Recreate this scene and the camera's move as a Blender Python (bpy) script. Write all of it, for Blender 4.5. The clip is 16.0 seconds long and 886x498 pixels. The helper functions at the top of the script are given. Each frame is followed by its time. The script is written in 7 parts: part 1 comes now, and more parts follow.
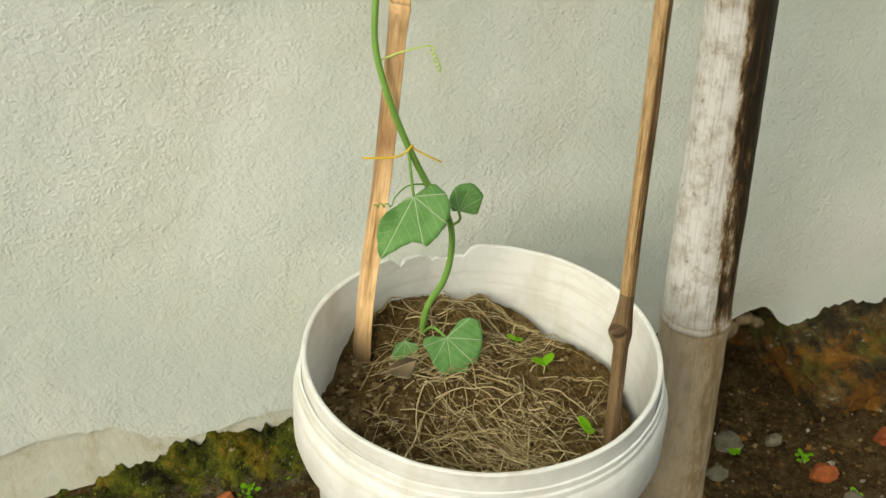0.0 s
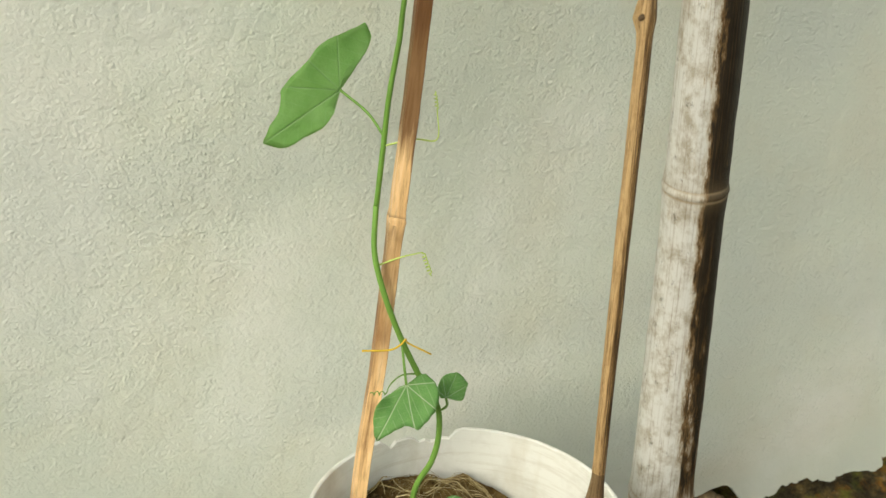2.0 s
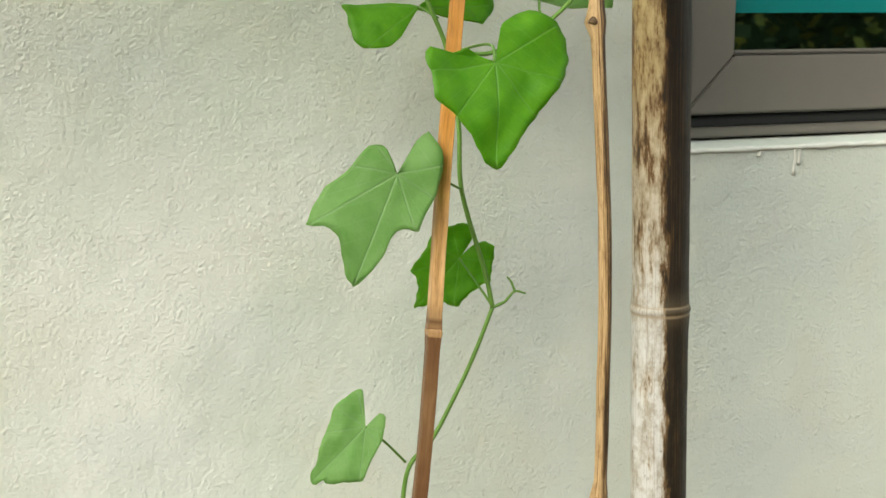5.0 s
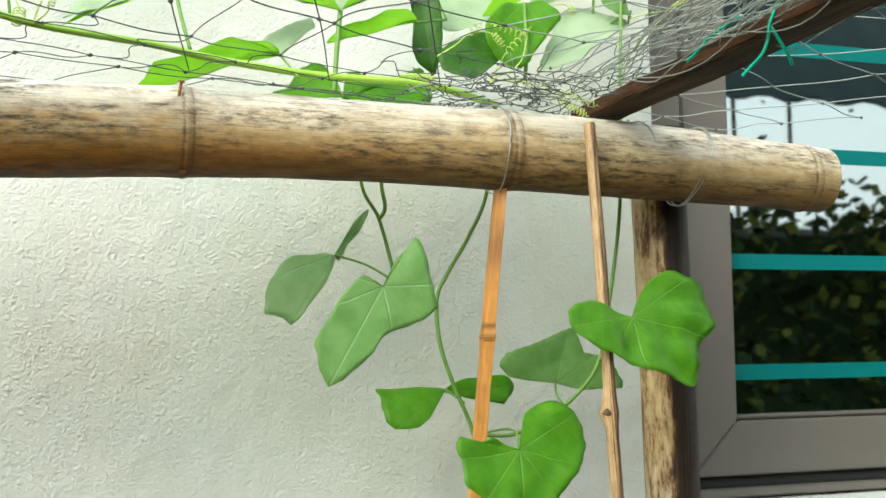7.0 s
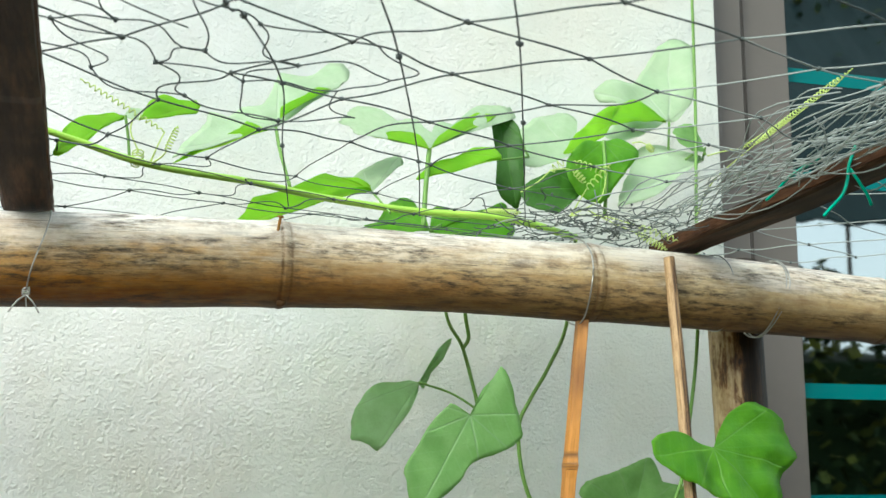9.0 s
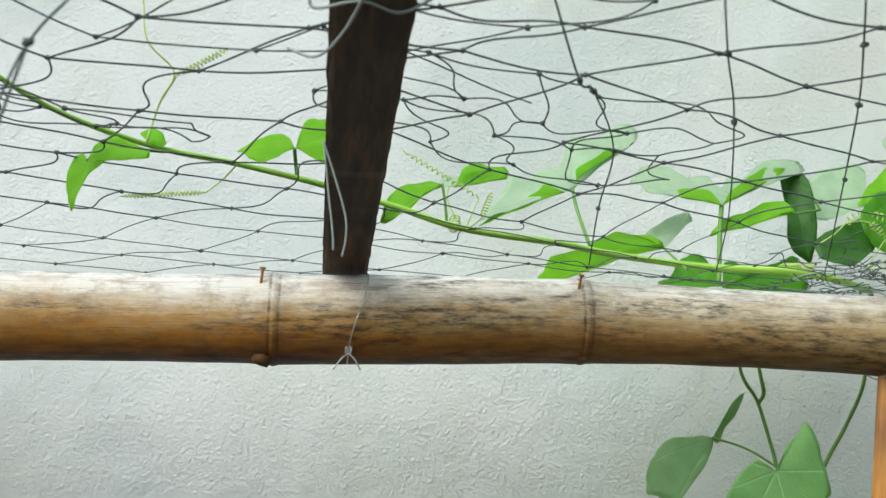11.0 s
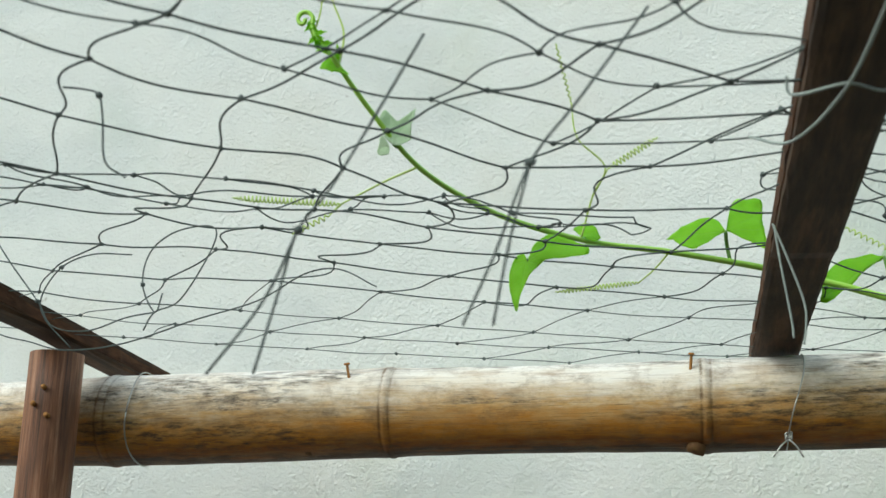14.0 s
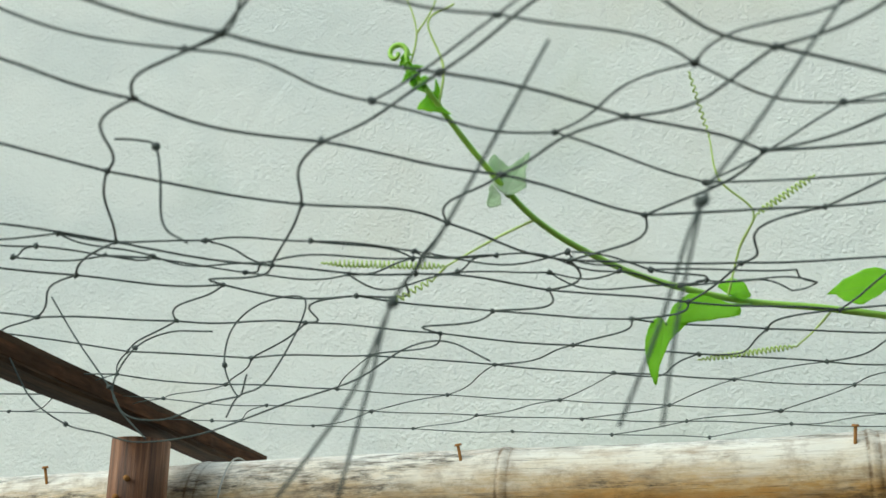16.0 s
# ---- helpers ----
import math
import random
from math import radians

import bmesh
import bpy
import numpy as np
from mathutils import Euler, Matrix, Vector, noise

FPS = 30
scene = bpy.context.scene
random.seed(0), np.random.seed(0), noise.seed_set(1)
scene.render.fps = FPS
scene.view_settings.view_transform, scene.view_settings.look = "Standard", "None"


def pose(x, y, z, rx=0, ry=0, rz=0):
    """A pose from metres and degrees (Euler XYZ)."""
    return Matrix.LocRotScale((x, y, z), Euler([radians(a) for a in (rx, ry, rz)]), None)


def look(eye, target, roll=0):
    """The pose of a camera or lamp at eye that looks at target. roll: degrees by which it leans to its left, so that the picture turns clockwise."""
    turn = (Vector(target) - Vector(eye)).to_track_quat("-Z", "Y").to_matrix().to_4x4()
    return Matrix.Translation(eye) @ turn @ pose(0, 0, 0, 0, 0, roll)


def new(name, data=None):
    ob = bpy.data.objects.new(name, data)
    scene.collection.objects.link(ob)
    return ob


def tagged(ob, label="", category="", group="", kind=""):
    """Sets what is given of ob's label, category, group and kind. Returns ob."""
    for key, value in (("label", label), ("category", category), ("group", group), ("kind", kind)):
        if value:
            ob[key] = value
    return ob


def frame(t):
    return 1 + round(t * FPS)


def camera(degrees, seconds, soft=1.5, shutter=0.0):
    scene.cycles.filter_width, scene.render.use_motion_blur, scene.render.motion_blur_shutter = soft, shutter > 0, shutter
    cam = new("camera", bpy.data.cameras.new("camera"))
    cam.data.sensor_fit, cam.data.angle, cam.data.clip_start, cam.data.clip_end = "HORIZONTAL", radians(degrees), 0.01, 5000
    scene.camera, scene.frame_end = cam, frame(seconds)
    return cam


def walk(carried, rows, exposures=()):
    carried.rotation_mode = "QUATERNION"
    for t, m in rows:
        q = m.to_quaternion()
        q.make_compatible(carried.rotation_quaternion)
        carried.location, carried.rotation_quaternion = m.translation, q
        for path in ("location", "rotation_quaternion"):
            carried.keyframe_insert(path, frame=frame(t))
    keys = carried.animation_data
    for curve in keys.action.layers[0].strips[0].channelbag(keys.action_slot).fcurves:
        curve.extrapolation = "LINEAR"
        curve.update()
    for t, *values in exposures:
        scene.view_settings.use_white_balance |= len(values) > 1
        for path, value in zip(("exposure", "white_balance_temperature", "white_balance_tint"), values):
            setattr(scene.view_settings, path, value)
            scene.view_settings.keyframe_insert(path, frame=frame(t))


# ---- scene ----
cam = camera(39.9, 16.0)
# a lens opening of 3 mm, focused on the plants
cam.data.dof.use_dof, cam.data.dof.focus_distance, cam.data.dof.aperture_fstop = True, 1.12, 17.0
PATH = [
    (0, (-0.272, -1.052, 1.067), (0.201, 0.477, -0.132), -0.3),
    (0.5, (-0.282, -1.066, 1.084), (0.219, 0.493, -0.065), 0.1),
    (1, (-0.292, -1.085, 1.102), (0.231, 0.505, 0.009), 0.4),
    (1.5, (-0.303, -1.111, 1.125), (0.242, 0.515, 0.095), 0.5),
    (2, (-0.322, -1.141, 1.146), (0.251, 0.522, 0.193), 0.7),
    (2.5, (-0.344, -1.175, 1.165), (0.254, 0.531, 0.311), 0.8),
    (3, (-0.352, -1.198, 1.206), (0.249, 0.538, 0.417), 0.3),
    (5.3, (-0.41, -1.34, 1.312), (0.274, 0.519, 1.037), -0.5),
    (5.5, (-0.417, -1.35, 1.322), (0.271, 0.515, 1.1), -0.5),
    (6, (-0.428, -1.371, 1.341), (0.258, 0.506, 1.261), -0.7),
    (6.5, (-0.441, -1.39, 1.357), (0.24, 0.489, 1.403), -0.7),
    (7, (-0.454, -1.412, 1.364), (0.223, 0.462, 1.532), -0.8),
    (7.5, (-0.456, -1.431, 1.37), (0.214, 0.436, 1.628), -0.6),
    (8, (-0.464, -1.437, 1.371), (0.203, 0.423, 1.68), -0.3),
    (8.2, (-0.468, -1.437, 1.371), (0.194, 0.423, 1.692), -0.2),
    (10.3, (-0.552, -1.45, 1.368), (-0.2, 0.475, 1.782), 0.6),
    (10.5, (-0.557, -1.45, 1.37), (-0.242, 0.48, 1.79), 0.9),
    (11, (-0.575, -1.461, 1.369), (-0.352, 0.477, 1.811), 1.1),
    (11.5, (-0.589, -1.467, 1.37), (-0.478, 0.478, 1.822), 1.3),
    (12, (-0.605, -1.482, 1.374), (-0.602, 0.463, 1.844), 1.5),
    (12.5, (-0.619, -1.495, 1.38), (-0.721, 0.437, 1.887), 1.6),
    (13, (-0.628, -1.497, 1.385), (-0.821, 0.42, 1.922), 1.8),
    (13.5, (-0.631, -1.485, 1.384), (-0.91, 0.419, 1.929), 1.8),
    (14, (-0.634, -1.453, 1.385), (-0.997, 0.438, 1.926), 1.7),
    (14.5, (-0.641, -1.417, 1.388), (-1.063, 0.46, 1.936), 1.7),
    (15, (-0.653, -1.383, 1.396), (-1.116, 0.48, 1.958), 1.6),
    (15.5, (-0.663, -1.356, 1.409), (-1.162, 0.488, 2.001), 1.5),
    (16, (-0.668, -1.338, 1.423), (-1.192, 0.486, 2.054), 1.3),
]
walk(cam, [(t, look(eye, target, roll)) for t, eye, target, roll in PATH],
     [(0.0, 0.39, 6950, 0), (3.0, 0.45, 6850, -1), (5.5, 0.80, 6550, 2), (8.0, 0.88, 6000, 1), (11.0, 0.39, 5700, 3), (13.5, 0.28, 5750, -1), (16.0, 0.13, 5800, -5)])

# ---- world and light ----
world = bpy.data.worlds.new("sky")
scene.world = world
world.use_nodes = True
wn = world.node_tree
sky = wn.nodes.new("ShaderNodeTexSky")
sky.sky_type, sky.sun_disc = "NISHITA", False
SUN_UP, SUN_ROUND = 38.0, 229.0
sky.sun_elevation, sky.sun_rotation = radians(SUN_UP), radians(SUN_ROUND)
sky.air_density, sky.dust_density, sky.ozone_density = 1.0, 7.0, 1.0
cloud = wn.nodes.new("ShaderNodeMix")
cloud.data_type = "RGBA"
cloud.inputs[0].default_value = 0.6
cloud.inputs[7].default_value = (7.6, 7.9, 8.0, 1)
wn.links.new(sky.outputs[0], cloud.inputs[6])
wn.links.new(cloud.outputs[2], wn.nodes["Background"].inputs[0])
wn.nodes["Background"].inputs[1].default_value = 0.125

sun_data = bpy.data.lights.new("sun", "SUN")
sun_data.energy, sun_data.angle, sun_data.color = 1.7, radians(45), (1.0, 0.95, 0.88)
sun = new("sun", sun_data)
sun.matrix_world = look((-6.0, -5.2, 6.2), (0, 0, 1))

# ---- materials ----


class Mat:
    """A small builder for node materials."""

    def __init__(self, name):
        self.m = bpy.data.materials.new(name)
        self.m.use_nodes = True
        self.t = self.m.node_tree
        self.b = self.t.nodes["Principled BSDF"]
        self.out = self.t.nodes["Material Output"]

    def n(self, kind, **kw):
        node = self.t.nodes.new("ShaderNode" + kind)
        for k, v in kw.items():
            self.put(node.inputs[k.replace("_", " ")] if k.replace("_", " ") in node.inputs else node.inputs[int(k[1:])], v)
        return node

    def put(self, socket, v):
        if isinstance(v, bpy.types.NodeSocket):
            self.t.links.new(v, socket)
        elif isinstance(v, tuple) and len(v) == 3 and socket.type == "RGBA":
            socket.default_value = (*v, 1)
        else:
            socket.default_value = v

    def coords(self, scale=(1, 1, 1), which="Object"):
        tc = self.n("TexCoord")
        mp = self.n("Mapping", Vector=tc.outputs[which])
        mp.inputs["Scale"].default_value = scale
        return mp.outputs[0]

    def noise(self, scale, detail=4.0, rough=0.55, co=None, dist=0.0):
        nd = self.n("TexNoise", Scale=scale, Detail=detail, Roughness=rough, Distortion=dist)
        if co is not None:
            self.put(nd.inputs["Vector"], co)
        return nd.outputs["Fac"]

    def ramp(self, fac, stops):
        nd = self.n("ValToRGB", Fac=fac)
        el = nd.color_ramp.elements
        while len(el) < len(stops):
            el.new(0.5)
        for e, (p, c) in zip(el, stops):
            e.position, e.color = p, (*c, 1) if isinstance(c, tuple) else (c, c, c, 1)
        return nd.outputs[0]

    def mix(self, fac, a, b, blend="MIX"):
        nd = self.t.nodes.new("ShaderNodeMix")
        nd.data_type, nd.blend_type = "RGBA", blend
        self.put(nd.inputs[0], fac), self.put(nd.inputs[6], a), self.put(nd.inputs[7], b)
        return nd.outputs[2]

    def math(self, op, a, b=0.0, c=0.0, clamp=False):
        nd = self.t.nodes.new("ShaderNodeMath")
        nd.operation, nd.use_clamp = op, clamp
        for k, v in enumerate((a, b, c)):
            self.put(nd.inputs[k], v)
        return nd.outputs[0]

    def bump(self, height, strength=0.5, distance=0.002, normal=None):
        nd = self.n("Bump", Height=height, Strength=strength, Distance=distance)
        if normal is not None:
            self.put(nd.inputs["Normal"], normal)
        self.t.links.new(nd.outputs[0], self.b.inputs["Normal"])
        return nd.outputs[0]

    def base(self, color, rough=0.6, spec=0.4):
        self.put(self.b.inputs["Base Color"], color)
        self.put(self.b.inputs["Roughness"], rough)
        self.put(self.b.inputs["Specular IOR Level"], spec)
        return self.m


def mat_plaster():
    k = Mat("plaster")
    co = k.coords()
    big = k.noise(1.6, 3, co=co)
    mid = k.noise(7.0, 5, 0.6, co=co)
    c = k.ramp(big, [(0.3, (0.615, 0.665, 0.60)), (0.55, (0.685, 0.72, 0.645)), (0.75, (0.72, 0.73, 0.64))])
    c = k.mix(k.ramp(mid, [(0.46, 0.0), (0.75, 0.45)]), c, (0.65, 0.62, 0.51))
    # pale wash patches, with the brighter light on the left painted in along x
    wash_and_left_light = k.math("SUBTRACT", k.noise(2.6, 6, 0.62, co=k.coords((1.0, 1.0, 0.8))), k.math("MULTIPLY", k.n("SeparateXYZ", Vector=co).outputs[0], 0.15))
    c = k.mix(k.ramp(wash_and_left_light, [(0.47, 0.0), (0.62, 0.75)]), c, (0.79, 0.80, 0.765))
    warm = k.noise(3.4, 3, 0.5, co=k.coords((1.0, 1.0, 1.3)))
    c = k.mix(k.ramp(warm, [(0.40, 0.35), (0.50, 0.0)]), c, (0.585, 0.63, 0.615))
    c = k.mix(k.ramp(warm, [(0.56, 0.0), (0.72, 0.35)]), c, (0.67, 0.635, 0.53))
    much = k.ramp(k.noise(3.2, 3, 0.5, co=co), [(0.36, 0.35), (0.62, 1.0)])
    sand = k.n("TexVoronoi", Vector=co, Scale=300.0)
    sand.feature = "SMOOTH_F1"
    grain = k.math("MULTIPLY", k.ramp(sand.outputs["Distance"], [(0.0, 1.0), (0.55, 0.0)]), k.math("MULTIPLY", much, k.ramp(k.noise(55.0, 3, 0.6, co=co), [(0.40, 0.1), (0.62, 1.0)])))
    lump = k.noise(170.0, 4, 0.62, co=k.coords((1.0, 1.0, 1.2)))
    soft = k.noise(28.0, 4, 0.5, co=k.coords((1.3, 1.0, 1.0)), dist=0.3)
    sweep = k.noise(5.0, 3, 0.5, co=co)
    pit = k.noise(48.0, 2, 0.5, co=co)
    c = k.mix(k.ramp(pit, [(0.20, 0.6), (0.25, 0.0)]), c, (0.33, 0.31, 0.26))
    fine = k.math("ADD", k.math("MULTIPLY", grain, 0.30), k.math("MULTIPLY", lump, 0.54))
    h = k.math("ADD", fine, k.math("ADD", k.math("MULTIPLY", soft, 0.85), k.math("MULTIPLY", sweep, 1.6)))
    k.bump(h, 0.85, 0.0040)
    return k.base(c, 0.85, 0.2)


def mat_old_render():
    k = Mat("old_render")
    co = k.coords()
    a = k.noise(22, 6, 0.65, co=co)
    c = k.ramp(a, [(0.28, (0.47, 0.44, 0.31)), (0.42, (0.59, 0.585, 0.49)), (0.75, (0.65, 0.66, 0.58))])
    runs = k.noise(1.0, 5, 0.65, co=k.coords((34, 34, 5)))
    c = k.mix(k.ramp(runs, [(0.56, 0.0), (0.66, 0.5)]), c, (0.70, 0.69, 0.62))
    c = k.mix(k.ramp(runs, [(0.36, 0.45), (0.44, 0.0)]), c, (0.45, 0.36, 0.20))
    k.bump(k.noise(60, 7, 0.65, co=co), 0.8, 0.004)
    return k.base(c, 0.9, 0.15)


def mat_footing():
    k = Mat("mossy_footing")
    co = k.coords()
    b = k.noise(24, 10, 0.76, co=k.coords((1, 1, 1.6)))
    c = k.ramp(b, [(0.36, (0.010, 0.008, 0.004)), (0.50, (0.05, 0.038, 0.017)), (0.60, (0.14, 0.095, 0.032)), (0.72, (0.46, 0.43, 0.32))])
    c = k.mix(k.ramp(k.noise(11, 9, 0.75, co=co), [(0.50, 0.0), (0.60, 0.8)]), c, k.ramp(b, [(0.35, (0.10, 0.038, 0.004)), (0.65, (0.40, 0.17, 0.020))]))
    c = k.mix(k.ramp(k.noise(16, 8, 0.7, co=co), [(0.52, 0.0), (0.62, 0.75)]), c, k.ramp(b, [(0.35, (0.035, 0.038, 0.006)), (0.65, (0.18, 0.19, 0.030))]))
    c = k.mix(k.ramp(k.noise(42, 7, 0.75, co=co), [(0.61, 0.0), (0.66, 0.8)]), c, (0.48, 0.46, 0.36))
    k.bump(b, 1.0, 0.016)
    return k.base(c, 0.85, 0.2)


def mat_soil(name, wet=1.0):
    k = Mat(name)
    co = k.coords()
    a = k.noise(34, 9, 0.74, co=co)
    b = k.noise(190, 6, 0.72, co=co)
    c = k.ramp(a, [(0.30, (0.022 * wet, 0.013 * wet, 0.004 * wet)), (0.5, (0.085 * wet, 0.052 * wet, 0.018 * wet)), (0.72, (0.20 * wet, 0.135 * wet, 0.055 * wet))])
    c = k.mix(k.ramp(b, [(0.52, 0.0), (0.72, 0.6)]), c, (0.27 * min(wet, 1), 0.20 * min(wet, 1), 0.10 * min(wet, 1)))
    c = k.mix(k.ramp(b, [(0.30, 0.7), (0.44, 0.0)]), c, (0.012, 0.008, 0.003))
    k.bump(k.math("ADD", a, k.math("MULTIPLY", b, 0.6)), 1.0, 0.016)
    return k.base(c, 0.9, 0.1)


def mat_grit(name, stops, rough=0.9):
    """Loose crumbs, each of its own shade, speckled finely."""
    k = Mat(name)
    c = k.ramp(k.n("NewGeometry").outputs["Random Per Island"], stops)
    f = k.noise(260, 5, 0.7, co=k.coords())
    c = k.mix(k.ramp(f, [(0.34, 0.6), (0.56, 0.0)]), c, (0.02, 0.013, 0.006))
    k.bump(f, 0.8, 0.003)
    return k.base(c, rough, 0.15)


def mat_moss_bank():
    """Damp bank under the wall: olive and mustard moss cushions over black earth, with pale crusts."""
    k = Mat("moss_bank")
    co = k.coords()
    a = k.noise(26, 8, 0.72, co=co)
    b = k.noise(48, 7, 0.7, co=k.coords((1, 1, 1)))
    c = k.ramp(a, [(0.36, (0.015, 0.013, 0.006)), (0.46, (0.06, 0.068, 0.010)), (0.56, (0.13, 0.15, 0.018)), (0.70, (0.27, 0.27, 0.035))])
    c = k.mix(k.ramp(k.noise(13, 6, 0.7, co=co), [(0.52, 0.0), (0.62, 0.75)]), c, (0.26, 0.16, 0.015))
    c = k.mix(k.ramp(b, [(0.56, 0.0), (0.64, 0.85)]), c, (0.020, 0.015, 0.008))
    c = k.mix(k.ramp(k.noise(75, 6, 0.75, co=co), [(0.62, 0.0), (0.68, 0.8)]), c, (0.50, 0.47, 0.36))
    out = k.math("ADD", k.n("SeparateXYZ", Vector=co).outputs[1], k.math("MULTIPLY", k.math("SUBTRACT", k.noise(22, 6, 0.7, co=co), 0.5), 0.12))
    bare = k.ramp(b, [(0.36, (0.02, 0.015, 0.007)), (0.52, (0.07, 0.055, 0.028)), (0.68, (0.20, 0.165, 0.10))])
    c = k.mix(k.math("MULTIPLY", k.math("SUBTRACT", -0.040, out), 90.0, clamp=True), c, bare)
    k.bump(k.math("ADD", a, k.noise(150, 5, 0.7, co=co)), 1.0, 0.014)
    return k.base(c, 0.95, 0.1)


def mat_speckle(name, dark, mid, light, scale=60.0, rough=0.8, per="island"):
    k = Mat(name)
    rnd = k.n("NewGeometry").outputs["Random Per Island"] if per == "island" else k.n("ObjectInfo").outputs["Random"]
    c = k.ramp(rnd, [(0.0, dark), (0.5, mid), (1.0, light)])
    f = k.noise(scale, 5, 0.65, co=k.coords())
    c = k.mix(k.ramp(f, [(0.3, 0.55), (0.6, 0.0)]), c, tuple(v * 0.45 for v in dark))
    k.bump(f, 0.6, 0.003)
    return k.base(c, rough, 0.3)


def mat_bucket():
    k = Mat("white_plastic")
    co = k.coords()
    streak = k.noise(5.0, 5, 0.6, co=k.coords((6, 6, 1)))
    blot = k.noise(18, 6, 0.65, co=co)
    c = k.ramp(blot, [(0.3, (0.62, 0.61, 0.57)), (0.55, (0.78, 0.78, 0.755))])
    c = k.mix(k.ramp(streak, [(0.54, 0.0), (0.78, 0.5)]), c, (0.54, 0.48, 0.37))
    c = k.mix(k.ramp(k.noise(1.0, 6, 0.7, co=k.coords((9, 9, 130))), [(0.5, 0.0), (0.66, 0.32)]), c, (0.42, 0.37, 0.29))
    k.bump(k.noise(220, 3, co=co), 0.15, 0.001)
    return k.base(c, 0.42, 0.45)


def mat_bamboo(name, bright, mid, dark, black, shade_at=0.25, shade_w=0.25, side=0.3, ring=(0.22, 0.13, 0.05), age=None, foot=None, crack=None, grain=(7, 16), soft=0.1, contrast=1.9, head=None):
    """Weathered bamboo: long streaks down the cane, one darker flank at the turn shade_at, darker rings at the nodes.
    """
    k = Mat(name)
    uv = k.n("UVMap").outputs[0]
    sep = k.n("SeparateXYZ", Vector=uv)
    rings = k.n("UVMap")
    rings.uv_map = "rings"
    ring_at = k.n("SeparateXYZ", Vector=rings.outputs[0]).outputs[0]

    def stretched(u, v):
        mp = k.n("Mapping", Vector=uv)
        mp.inputs["Scale"].default_value = (u, v, 1)
        return mp.outputs[0]

    streak = k.noise(1.0, 10, 0.74, co=stretched(grain[0], grain[1]))
    broad = k.noise(1.0, 6, 0.65, co=stretched(5, 4))
    fine = k.noise(1.0, 6, 0.7, co=stretched(8, 95))
    spots = k.noise(1.0, 7, 0.75, co=stretched(55, 16))
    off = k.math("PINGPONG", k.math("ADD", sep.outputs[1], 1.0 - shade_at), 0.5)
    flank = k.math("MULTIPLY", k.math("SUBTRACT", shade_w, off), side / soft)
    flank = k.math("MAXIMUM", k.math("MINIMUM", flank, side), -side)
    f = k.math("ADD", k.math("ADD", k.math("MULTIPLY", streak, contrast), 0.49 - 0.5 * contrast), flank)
    f = k.math("ADD", f, k.math("MULTIPLY", k.math("SUBTRACT", broad, 0.5), 0.7))
    if age:
        low, high, much = age
        old = k.math("MULTIPLY", k.math("SUBTRACT", sep.outputs[0], low), 1.0 / (high - low), clamp=True)
        f = k.math("ADD", f, k.math("MULTIPLY", old, much))
        young = k.math("MULTIPLY", k.math("SUBTRACT", low, sep.outputs[0]), 4.0, clamp=True)
        f = k.math("SUBTRACT", f, k.math("MULTIPLY", young, 0.34))
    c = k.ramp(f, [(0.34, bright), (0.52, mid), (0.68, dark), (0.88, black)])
    c = k.mix(k.ramp(spots, [(0.585, 0.0), (0.68, 0.75)]), c, black)
    c = k.mix(k.ramp(fine, [(0.36, 0.45), (0.47, 0.0)]), c, dark)
    weather = k.noise(1.0, 8, 0.74, co=stretched(42, 10))
    c = k.mix(k.ramp(weather, [(0.46, 0.0), (0.62, 1.0)]), c, (0.62, 0.56, 0.48), "MULTIPLY")
    if head:
        up = k.math("MULTIPLY", k.math("SUBTRACT", sep.outputs[0], head[0]), 1.0 / (head[1] - head[0]), clamp=True)
        c = k.mix(up, c, head[2], "MULTIPLY")
    if foot:
        c = k.mix(k.math("MULTIPLY", k.math("LESS_THAN", sep.outputs[0], foot[0]), 0.72), c, k.mix(k.ramp(streak, [(0.38, 0.0), (0.62, 0.7)]), foot[1], tuple(0.5 * v for v in foot[1])))
    if crack:
        wob = k.math("MULTIPLY", k.math("SUBTRACT", k.noise(1.0, 3, 0.6, co=stretched(6, 0)), 0.5), 0.03)
        d = k.math("ABSOLUTE", k.math("SUBTRACT", k.math("ADD", sep.outputs[1], wob), crack[0]))
        mask = k.math("MULTIPLY", k.math("LESS_THAN", d, 0.0022), k.math("MULTIPLY", k.math("GREATER_THAN", sep.outputs[0], crack[1]), k.math("LESS_THAN", sep.outputs[0], crack[2])))
        c = k.mix(k.math("MULTIPLY", mask, 0.85), c, black)
    c = k.mix(k.math("MULTIPLY", ring_at, 0.8), c, ring)
    k.bump(k.math("ADD", streak, k.math("MULTIPLY", fine, 0.6)), 0.4, 0.002)
    return k.base(c, 0.5, 0.4)


